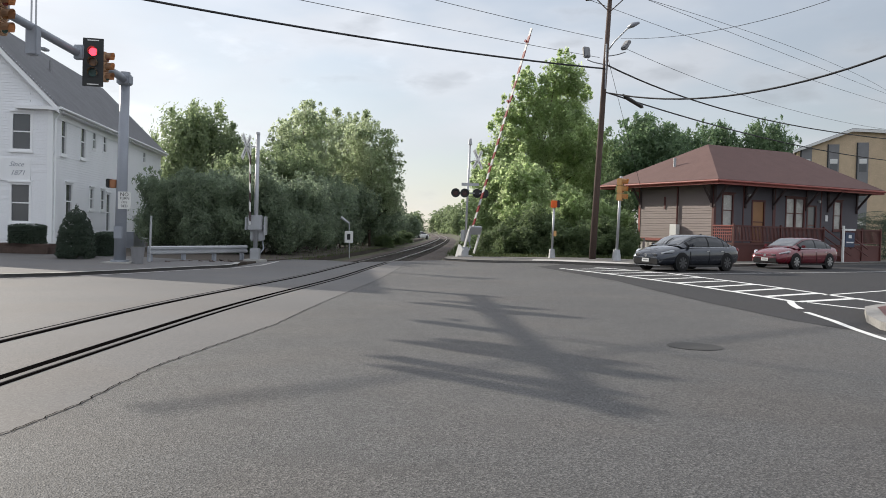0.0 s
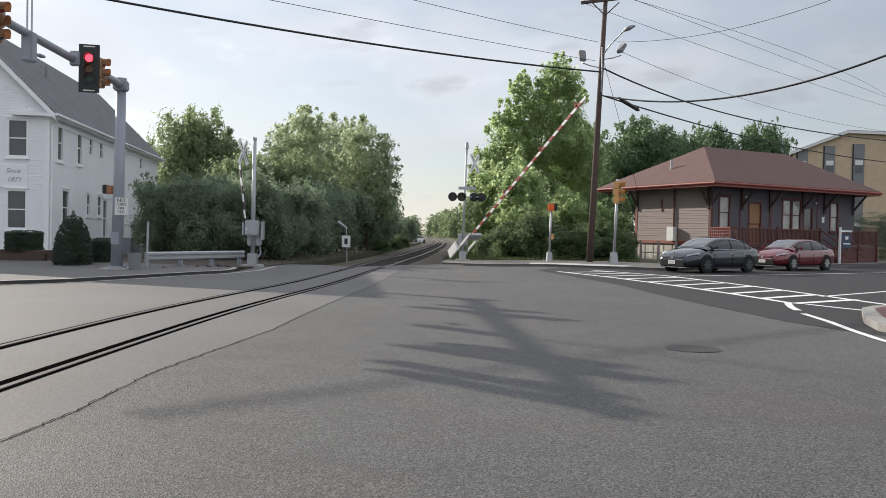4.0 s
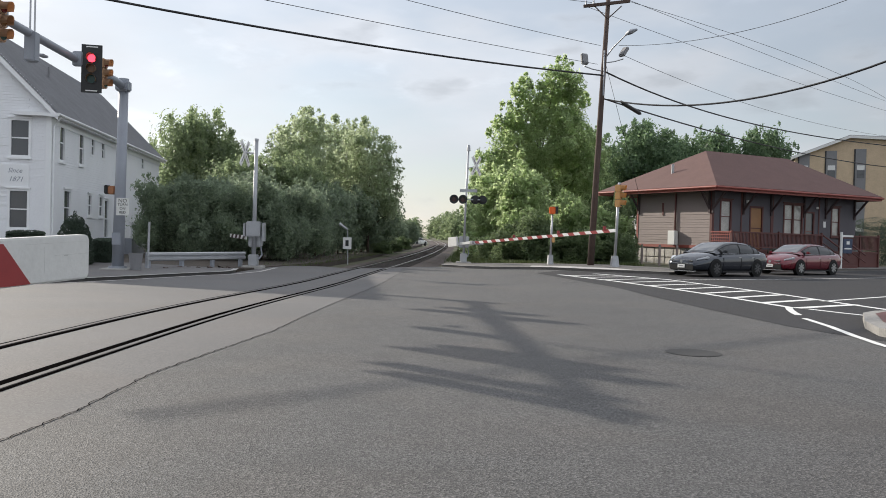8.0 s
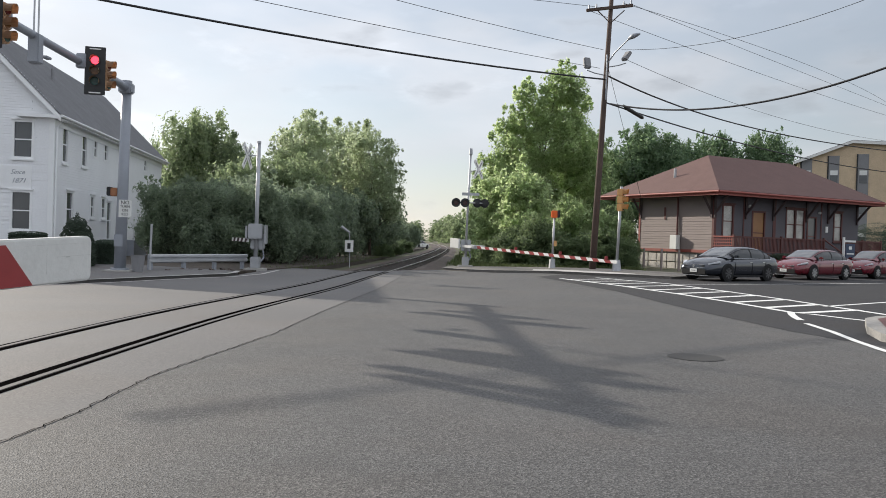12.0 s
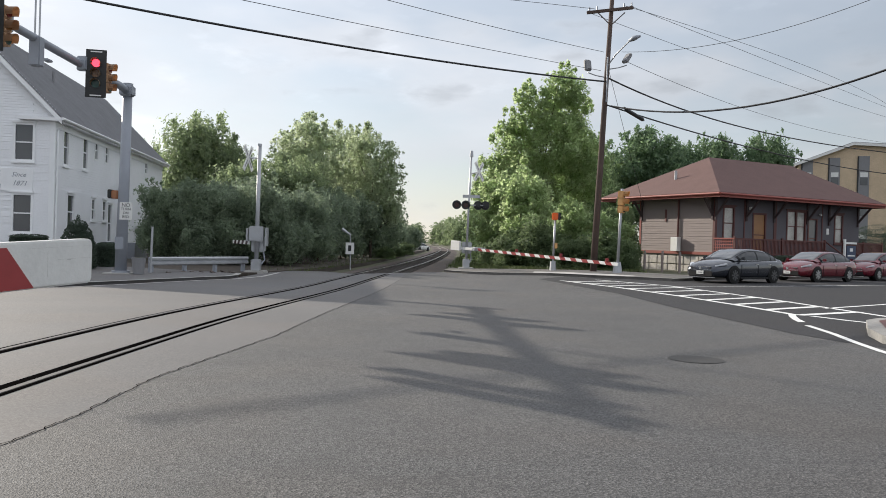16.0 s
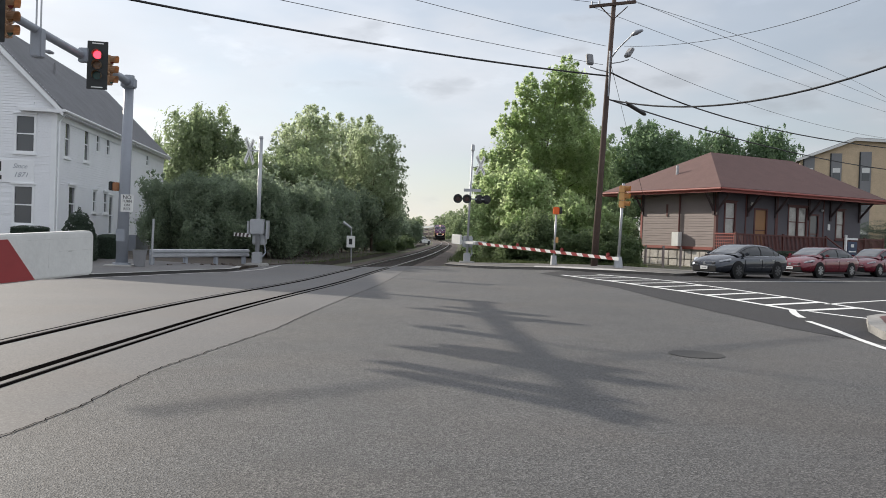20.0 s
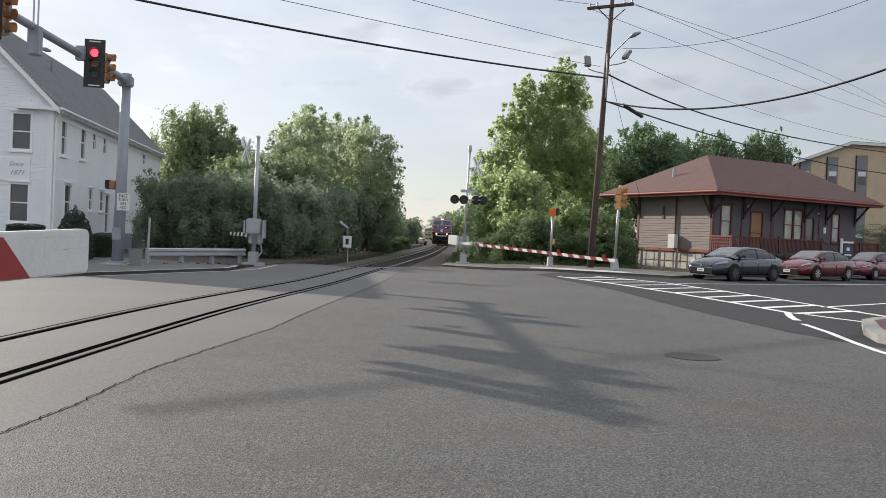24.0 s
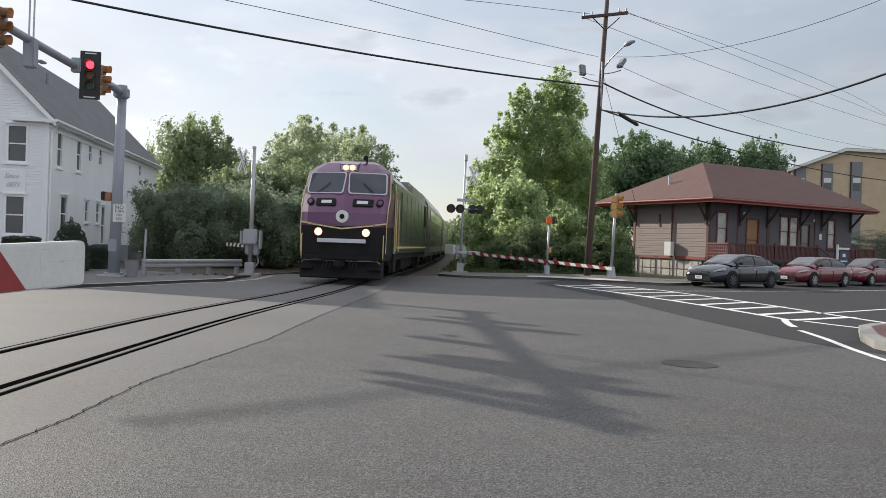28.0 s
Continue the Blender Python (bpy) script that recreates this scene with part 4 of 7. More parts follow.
def build_house():
    h = thing("house", pose(-18.80, 39.47, -0.10, 0, 0, 7.4) @ Matrix.Scale(0.987, 4), "white clapboard house with a steep grey shingle roof", "house")
    wid, dep, eave, ridge = 9.0, 25.0, 7.42, 11.95
    front = lambda u, o, z: (u, -o, z)
    side = lambda u, o, z: (o, u, z)
    fo = [(-1.80, -1.00, 4.98, 6.66), (-1.82, -1.02, 1.48, 3.24), (-4.6, -3.74, 4.98, 6.66), (-4.6, -3.74, 1.48, 3.24), (-7.4, -6.5, 4.98, 6.66), (-7.4, -6.5, 1.48, 3.24)]
    so = [(1.3, 2.0, 4.95, 6.68), (4.5, 5.25, 5.02, 6.72), (6.7, 7.25, 5.72, 6.72), (8.8, 9.4, 5.72, 6.72), (2.1, 3.1, 1.7, 3.4), (6.3, 6.9, 2.28, 3.36), (8.5, 9.2, 2.28, 3.36), (19.0, 19.7, 5.9, 6.6), (9.65, 10.45, 1.0, 3.2)]
    lapped(h, "front_wall", -wid, 0, 0.35, ridge - 0.2, fo, front, cut=lambda z: (-wid, 0) if z < eave else (-wid / 2 - (ridge - z), -wid / 2 + (ridge - z)))
    lapped(h, "side_wall", 0, dep, 0.35, eave, so, side)
    part("foundation", boxed(-wid + 0.05, 0.05, -0.2, -0.05, dep - 0.05, 0.36), M_CONCRETE, h)
    bm = bmesh.new()
    for pts in (((-wid, 0.0, 0), (-wid, dep, 0), (-wid, dep, eave), (-wid, 0.0, eave)), ((-wid, dep, 0), (0, dep, 0), (0, dep, eave), (-wid / 2, dep, ridge - 0.1), (-wid, dep, eave))):
        bm.faces.new([bm.verts.new(p) for p in pts])
    part("back_wall", bm, M_SIDING, h)
    part("ceiling_board", boxed(-wid + 0.1, 0.1, 3.9, -0.1, dep - 0.1, 4.0), M_GLASS, h)
    bm = bmesh.new()
    over, lap = 0.42, 0.35
    for s in (-1, 1):
        x0, x1 = -wid / 2, -wid / 2 + s * (wid / 2 + over)
        zl = eave - over * 0.99
        n = 1
        for k in range(n):
            a, b = k / n, (k + 1) / n
            p = [(x0 + (x1 - x0) * c, y, ridge + (zl - ridge) * c + e) for c, y, e in ((a, -lap, 0.03), (a, dep + lap, 0.03), (b, dep + lap, 0.055), (b, -lap, 0.055))]
            q = [bm.verts.new(v) for v in p]
            bm.faces.new(q)
            r = [bm.verts.new((v[0], v[1], v[2] - 0.025)) for v in p[2:]]
            bm.faces.new((q[3], q[2], r[0], r[1]))
    bmesh.ops.remove_doubles(bm, verts=bm.verts[:], dist=0.001)
    part("roof", bm, M_SHINGLE, h)
    for s in (-1, 1):
        for y0, y1 in ((-lap, -lap + 0.06), (dep + lap - 0.06, dep + lap)):
            bm = prism(bmesh.new(), [(-wid / 2, ridge + 0.02), (-wid / 2 + s * (wid / 2 + over), eave - over), (-wid / 2 + s * (wid / 2 + over), eave - over - 0.28), (-wid / 2, ridge - 0.3)], "y", y0, y1)
            part("rake_board", bm, M_TRIM, h)
    bm = bmesh.new()
    box(bm, 0.0, -lap, eave - 0.55, over - 0.02, dep + lap, eave - 0.47)
    box(bm, 0.028, 0.02, eave - 0.85, 0.06, dep, eave - 0.54)
    part("soffit", bm, M_TRIM, h)
    part("gutter", rod([(over + 0.05, -lap, eave - 0.42), (over + 0.05, dep + lap, eave - 0.42)], 0.075, 8), M_TRIM, h)
    bm = bmesh.new()
    tube(bm, [(over + 0.02, 0.1, eave - 0.5), (0.12, 0.14, eave - 0.95), (0.10, 0.14, 0.4), (0.35, 0.0, 0.2)], 0.05, 8)
    part("downpipe", bm, M_TRIM, h)
    part("downpipe", rod([(over + 0.02, 14.0, eave - 0.5), (0.12, 14.1, eave - 0.95), (0.10, 14.1, 0.4)], 0.05, 8), M_TRIM, h)
    part("corner_board", boxed(-0.2, -0.05, 0.3, 0.05, 0.2, eave - 0.4), M_TRIM, h)
    bm = boxed(-1.6, -0.36, eave - 0.52, 0.40, 0.02, eave - 0.36)
    part("cornice_return", bm, M_TRIM, h)
    part("vent_pipe", rod([(-2.6, 7.5, 9.0), (-2.6, 7.5, 10.7)], 0.07, 8), M_PANEL, h)
    for o in fo:
        sash_window(h, *o, front)
    for o in so[:-1]:
        sash_window(h, *o, side, head=o[2] < 5.5)
    sash_window(h, *so[-1], side, name="side_door")
    sign = part("sign_board", boxed(-6.4, -0.06, 3.42, -0.95, -0.03, 4.52), M_TRIM, h, "white business sign board")
    lettering("Since", 0.32, Matrix.Translation((-1.60, -0.066, 4.22)), M_GREYPAINT, sign, slant=0.35)
    lettering("1871", 0.34, Matrix.Translation((-1.55, -0.066, 3.80)), M_GREYPAINT, sign, slant=0.35)
    part("logo_block", boxed(-3.6, -0.068, 3.95, -2.45, -0.06, 4.42), M_BLACK, sign)
    part("logo_block", boxed(-3.8, -0.068, 3.55, -2.42, -0.06, 3.76), M_BLACK, sign)
    # porch stair at the side
    bm = bmesh.new()
    box(bm, 0.03, 9.0, 0.0, 1.8, 11.0, 0.95)
    for k in range(5):
        box(bm, 0.6, 11.0 + 0.28 * k, 0.0, 1.8, 11.0 + 0.28 * (k + 1), 0.95 - 0.18 * (k + 1))
    part("side_porch", bm, M_GREYPAINT, h)
    for k in range(9):
        part("baluster", boxed(1.72, 9.0 + k * 0.22, 0.95, 1.76, 9.05 + k * 0.22, 1.85), M_TRIM, h)
    part("porch_rail", boxed(1.69, 8.95, 1.85, 1.79, 11.0, 1.93), M_TRIM, h)
    return h


build_house()


def clipped_bush(x, y, w, d, hgt, cone, seed, label):
    """A trimmed evergreen: small tight leaves over a cone or a rounded block."""
    t = thing("shrub", pose(x, y, gz(x, y) + 0.05, 0, 0, seed * 20), label, "bush")
    lob = []
    for i in range(9):
        u = i / 8
        s = (1 - u ** 2.4) ** 0.6 * 0.9 + 0.1 if cone else 0.95
        lob.append((0, 0, hgt * (0.1 + 0.8 * u), w / 2 * s, d / 2 * s, hgt * 0.14))
    c = new("crown", leaf_mesh("crown", lob, 30000, 0.034, seed, M_LEAF_Y, 0.9, 0.14))
    c.parent = t
    part("trunk", rod([(0, 0, -0.2), (0, 0, hgt * 0.6)], [0.07, 0.03], 6), M_BARK, t)
    return t


clipped_bush(-14.55, 32.7, 1.5, 1.5, 2.15, True, 3, "clipped conical evergreen beside the white house")
_bed = part("flower_bed", boxed(-18.9, 34.0, -0.2, -16.2, 35.6, 0.42, 0.12), M_MULCH)
tagged(_bed, "raised bed of brown mulch under the hedge", "flower bed")
clipped_bush(-17.5, 34.7, 2.0, 1.3, 0.85, False, 4, "low dark hedge before the white house").location.z = 0.38
clipped_bush(-14.05, 34.4, 1.2, 1.1, 1.1, False, 5, "small rounded bush at the house wall")


def planter(x, y):
    p = thing("planter", pose(x, y, gz(x, y) + 0.09), "grey tapered concrete planter beside the steps", "planter")
    part("tub", rod([(0, 0, 0), (0, 0, 0.06), (0, 0, 0.56), (0, 0, 0.64)], [0.18, 0.19, 0.25, 0.27], 16), M_PANEL, p)
    part("soil", disc_z(0.22, 0.645), M_DIRT, p)
    return p


def disc_z(r, z):
    bm = bmesh.new()
    bmesh.ops.create_circle(bm, cap_ends=True, segments=16, radius=r, matrix=Matrix.Translation((0, 0, z)))
    return bm


planter(-11.2, 30.3)


# ---------------------------------------------------------------- station
def build_station():
    s = thing("station_house", pose(16.3, 48.0, 0.0, 0, 0, 28.0), "low grey-brown station house with a wide red-brown hip roof", "building")
    lx, ly, ov, fl, ev = 15.6, 10.85, 1.3, 1.15, 4.72
    x0, y0, x1, y1 = 1.06, ov, lx - 0.9, 7.95
    front = lambda u, o, z: (u, y0 - o, z)
    left = lambda u, o, z: (x0 - o, u, z)
    fo = [(1.8, 2.6, 2.2, 4.05), (4.4, 5.4, 1.2, 3.75), (7.5, 8.25, 2.2, 4.05), (8.4, 9.15, 2.2, 4.05), (9.55, 10.3, 1.2, 3.6), (12.2, 12.9, 2.2, 4.0)]
    # same boarding on both walls, with shade and sun put into the two tones
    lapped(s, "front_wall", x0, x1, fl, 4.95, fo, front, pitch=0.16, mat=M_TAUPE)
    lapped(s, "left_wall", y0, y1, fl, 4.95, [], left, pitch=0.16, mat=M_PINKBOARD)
    bm = bmesh.new()
    for pts in (((x1, y0, fl), (x1, y1, fl), (x1, y1, 4.95), (x1, y0, 4.95)), ((x0, y1, fl), (x1, y1, fl), (x1, y1, 4.95), (x0, y1, 4.95))):
        bm.faces.new([bm.verts.new(p) for p in pts])
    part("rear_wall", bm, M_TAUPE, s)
    part("foundation", boxed(x0 + 0.1, y0 + 0.1, -0.2, x1 - 0.1, y1 - 0.1, fl), M_CONCRETE, s)
    part("partition", boxed(x0 + 0.6, y0 + 2.5, fl, x1 - 0.6, y0 + 2.6, 4.9), M_TAUPE, s)
    # hip roof
    bm = bmesh.new()
    top = 7.68
    n = 1
    ring = []
    for k in range(n + 1):
        c = k / n
        a, e, f, z = 4.65 * c, 2.9 * c, ly / 2 * c, ev + 0.16 + (top - ev - 0.16) * c
        ring.append([(a, f, z), (lx - e, f, z), (lx - e, ly - f, z), (a, ly - f, z)])
    for k in range(n):
        lo = [(x, y, z + 0.02) for x, y, z in ring[k]]
        hi = ring[k + 1]
        for i in range(4):
            j = (i + 1) % 4
            q = [bm.verts.new(p) for p in (lo[i], lo[j], hi[j], hi[i])]
            bm.faces.new(q)
            w = [bm.verts.new(p) for p in (ring[k][i], ring[k][j])]
            bm.faces.new((w[0], w[1], q[1], q[0]))
    bmesh.ops.remove_doubles(bm, verts=bm.verts[:], dist=0.001)
    part("roof", bm, M_ROOF, s)
    bm = bmesh.new()
    t = 0.07
    for a in ((0, 0, lx, t), (0, ly - t, lx, ly), (0, t, t, ly - t), (lx - t, t, lx, ly - t)):
        box(bm, a[0], a[1], ev - 0.12, a[2], a[3], ev + 0.17)
    part("fascia", bm, M_BARN, s)
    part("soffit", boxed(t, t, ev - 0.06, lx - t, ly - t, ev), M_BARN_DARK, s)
    part("gutter", rod([(-0.06, -0.07, ev + 0.08), (lx + 0.06, -0.07, ev + 0.06)], 0.065, 8), M_BARN, s)
    part("gutter", rod([(-0.07, -0.06, ev + 0.08), (-0.07, ly + 0.06, ev + 0.06)], 0.065, 8), M_BARN, s)
    part("vent_pipe", rod([(1.9, 5.6, 5.7), (1.9, 5.6, 6.6)], 0.09, 8), M_GALV, s)
    dim = material("dark_brown_paint", (0.060, 0.040, 0.040), 0.7, var=0.15)
    for u in (1.05, 3.7, 6.2, 9.35, 11.5, 14.5):
        bm = bmesh.new()
        tube(bm, [(u, y0 - 0.05, 3.55), (u, 0.25, ev - 0.08)], 0.075, 6)
        box(bm, u - 0.07, y0 - 0.12, 3.3, u + 0.07, y0 - 0.026, ev - 0.06)
        part("eave_bracket", bm, dim, s)
    for u in (1.45, 7.75):
        bm = bmesh.new()
        tube(bm, [(x0 - 0.05, u, 3.55), (0.25, u, ev - 0.08)], 0.075, 6)
        box(bm, x0 - 0.12, u - 0.07, 3.3, x0 - 0.026, u + 0.07, ev - 0.06)
        part("eave_bracket", bm, dim, s)
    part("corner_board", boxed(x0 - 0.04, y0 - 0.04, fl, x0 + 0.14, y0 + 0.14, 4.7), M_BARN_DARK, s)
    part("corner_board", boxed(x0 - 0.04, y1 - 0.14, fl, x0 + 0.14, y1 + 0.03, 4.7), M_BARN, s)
    part("base_sill", boxed(x0 - 0.06, y0 + 0.14, fl - 0.02, x0 - 0.026, y1, fl + 0.16), M_BARN, s)
    glass = material("station_glass", (0.34, 0.33, 0.31), 0.12, var=0.5, scale=1.6, spec=0.8)
    for i, o in enumerate(fo):
        if i in (1, 4):
            sash_window(s, *o, front, head=False, trim=M_BARN_DARK, glass=M_DOORWOOD if i == 1 else M_GLASS, name="door")
        else:
            sash_window(s, *o, front, trim=M_BARN_DARK, glass=glass)
    for u, w in ((3.5, 0.1), (6.2, 0.25), (10.8, 0.1)):
        part("wall_batten", boxed(u, y0 - 0.05, fl, u + w, y0 - 0.026, 4.7), M_BARN_DARK, s)
    part("wall_lamp", boxed(3.9, y0 - 0.2, 4.0, 4.06, y0 - 0.03, 4.2, 0.03), M_WHITE, s)
    part("wall_lamp", boxed(10.5, y0 - 0.2, 3.9, 10.63, y0 - 0.03, 4.05, 0.03), M_WHITE, s)
    part("notice", boxed(11.3, y0 - 0.04, 2.7, 11.55, y0 - 0.026, 3.1), M_WHITE, s)
    part("wall_vent", boxed(x0 - 0.06, 5.4, 3.2, x0 - 0.026, 5.55, 4.0), M_BARN_DARK, s)
    part("meter_pipe", rod([(x0 - 0.09, 4.3, 1.5), (x0 - 0.09, 4.3, 4.6)], 0.06, 8), M_BARN_DARK, s)
    part("meter_box", boxed(x0 - 0.42, 4.0, 1.3, x0 - 0.1, 4.6, 2.2, 0.02), M_WHITE, s, "white electric meter cabinet")
    # porch along the front
    px0, px1, py = 0.95, 14.9, -0.35
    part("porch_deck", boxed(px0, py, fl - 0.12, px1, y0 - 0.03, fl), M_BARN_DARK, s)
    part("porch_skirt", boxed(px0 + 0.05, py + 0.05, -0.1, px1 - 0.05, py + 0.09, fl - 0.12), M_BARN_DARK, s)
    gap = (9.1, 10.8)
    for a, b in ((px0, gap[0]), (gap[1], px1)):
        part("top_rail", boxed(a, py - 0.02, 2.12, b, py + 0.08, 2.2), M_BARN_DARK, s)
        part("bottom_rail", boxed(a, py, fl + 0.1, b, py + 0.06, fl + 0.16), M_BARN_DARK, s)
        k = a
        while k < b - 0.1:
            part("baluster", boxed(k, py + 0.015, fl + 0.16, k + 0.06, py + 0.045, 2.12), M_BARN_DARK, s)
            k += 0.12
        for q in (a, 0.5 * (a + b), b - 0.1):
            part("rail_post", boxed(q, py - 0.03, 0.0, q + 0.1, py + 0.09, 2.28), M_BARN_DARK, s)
    # left end of the rail in the lighter red, as the sun falls there
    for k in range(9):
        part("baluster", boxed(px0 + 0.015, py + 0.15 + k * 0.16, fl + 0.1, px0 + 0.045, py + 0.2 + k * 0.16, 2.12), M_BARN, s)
    part("top_rail", boxed(px0 - 0.02, py, 2.12, px0 + 0.08, y0 - 0.05, 2.2), M_BARN, s)
    for k in range(4):
        part("lattice_bar", boxed(px0 + 0.01, py + 0.1, fl + 0.25 + k * 0.19, px0 + 0.035, y0 - 0.05, fl + 0.29 + k * 0.19), M_BARN, s)
    pale = material("pale_rubble_stone", (0.50, 0.47, 0.43), 0.85, var=0.3, scale=2.0, bump=0.4, fine=9, spread=0.3)
    rs = random.Random(17)
    u = y0 + 0.1
    while u < y1 - 0.6:
        w = rs.uniform(0.45, 0.8)
        for z, hh in ((-0.05, 0.5), (0.49, 0.52)):
            part("foundation_stone", boxed(x0 + 0.02 - rs.uniform(0, 0.05), u, z, x0 + 0.12, u + w - 0.05, z + hh, 0.03), pale, s)
        u += w
    for k in range(6):
        part("step", boxed(gap[0] + 0.1, py - 0.28 * (k + 1), -0.05, gap[1] - 0.1, py - 0.28 * k, fl - 0.17 * (k + 1)), M_BARN_DARK, s)
    for u in (gap[0], gap[1] - 0.1):
        bm = bmesh.new()
        tube(bm, [(u + 0.05, py, 2.15), (u + 0.05, py - 1.9, 0.95)], 0.05, 6)
        tube(bm, [(u + 0.05, py, 1.65), (u + 0.05, py - 1.9, 0.5)], 0.035, 6)
        part("stair_rail", bm, M_BARN_DARK, s)
    return s


build_station()
for _k, (_x, _y, _w, _h) in enumerate(((20.3, 48.2, 1.6, 1.15), (21.6, 49.0, 1.5, 0.95), (23.2, 49.6, 1.3, 0.9), (33.9, 63.0, 3.4, 3.6), (36.7, 64.6, 3.2, 3.5))):
    clipped_bush(_x, _y, _w, _w, _h, False, 11 + _k, "leafy green bush by the station porch" if _k < 3 else "trimmed hedge beside the brick building")


def build_brick_block():
    b = thing("brick_building", pose(40.1, 80.0, 0.0, 0, 0, -20.0), "tan brick building with grey window strips behind the station", "building")
    bm = bmesh.new()
    prism(bm, [(-4.9, 0), (16, 0), (16, 10.9), (0.0, 12.15), (-4.9, 10.2)], "y", 0, 14)
    part("wall", bm, M_TANBRICK, b)
    bm = bmesh.new()
    prism(bm, [(-5.2, 10.1), (-5.2, 10.35), (0.0, 12.42), (16.4, 11.25), (16.4, 11.0), (0.0, 12.16)], "y", -0.35, 14.3)
    part("roof", bm, M_PANEL, b)
    part("fascia", prism(bmesh.new(), [(-5.25, 10.05), (-5.25, 10.3), (0.0, 12.36), (16.5, 11.2), (16.5, 10.95), (0.0, 12.1)], "y", -0.40, -0.352), M_WHITE, b)
    for u in (-4.5, -2.05, 0.55, 4.0, 7.4, 10.8):
        st = part("window_strip", boxed(u, -0.06, 0.5, u + 0.95, 0.0, 11.1 - 0.1 * abs(u)), M_PANEL, b)
        for z in (2.2, 5.2, 8.2):
            part("pane", boxed(u + 0.15, -0.08, z, u + 0.82, -0.06, z + 0.75), M_GLASS, st)
            part("pane", boxed(u + 0.15, -0.08, z + 0.8, u + 0.82, -0.06, z + 1.25), M_WHITE, st)
        part("mullion", boxed(u - 0.12, -0.09, 0.3, u, 0.0, 11.1 - 0.1 * abs(u)), M_BLACK, b)
    return b


build_brick_block()


# ---------------------------------------------------------------- signals, masts and poles
def disc(x, y, z, r, axis, depth, sides=20):
    """A short cylinder that begins at the point and reaches depth along the axis."""
    d = {"x": Vector((depth, 0, 0)), "y": Vector((0, depth, 0)), "z": Vector((0, 0, depth))}[axis]
    p = Vector((x, y, z))
    return rod([p, p + d], r, sides)


def visor(x, y, z, r, reach):
    """A hood over a lens, open below; it reaches towards -y."""
    bm = bmesh.new()
    lo, hi = [], []
    for k in range(11):
        a = math.radians(-30 + 240 * k / 10)
        lo.append(bm.verts.new((x + r * math.cos(a), y, z + r * math.sin(a))))
        hi.append(bm.verts.new((x + r * math.cos(a), y - reach * (0.8 + 0.2 * max(0, math.sin(a))), z + r * math.sin(a))))
    for k in range(10):
        bm.faces.new((lo[k], lo[k + 1], hi[k + 1], hi[k]))
    bmesh.ops.solidify(bm, geom=bm.faces[:], thickness=0.012)
    return bm


# signal yellow dulled to put the mast heads' backlit look into the colour
M_TAN = material("backlit_signal_yellow", (0.44, 0.27, 0.16), 0.6, var=0.1)
M_VISOR = material("dull_tan_visor", (0.26, 0.19, 0.12), 0.6, var=0.12)


def signal_head(parent, x, y, z, turn, lit=None, plate=True, scale=1.0, paint=None):
    """A three-lens signal head whose lenses look along -y before it is turned."""
    h = new("signal_head")
    h.parent = parent
    h.matrix_basis = pose(x, y, z, 0, 0, turn)
    h.scale = (scale, scale, scale)
    paint = paint or M_YELLOW
    for k, zz in enumerate((0.38, 0.0, -0.38)):
        part("housing", boxed(-0.18, -0.02, zz - 0.18, 0.18, 0.26, zz + 0.18, 0.03), paint if not plate else M_BLACK, h)
        lens = M_REDLAMP if lit == k else (material("dim_red_lens", (0.10, 0.01, 0.01), 0.25), material("dim_amber_lens", (0.16, 0.07, 0.02), 0.25), material("dim_green_lens", (0.02, 0.07, 0.06), 0.25))[k]
        part("lens", disc(0, -0.035, zz, 0.145, "y", 0.02), lens, h)
        part("visor", visor(0, -0.02, zz, 0.165, 0.26), paint if not plate else M_VISOR, h)
    if plate:
        part("backplate", boxed(-0.36, 0.0, -0.88, 0.36, 0.02, 0.88, 0.01), M_BLACK, h)
        for zz in (-0.80, 0.80):
            part("reflective_strip", boxed(-0.2, -0.006, zz - 0.02, 0.2, 0.0, zz + 0.02), M_WHITE, h)
    return h


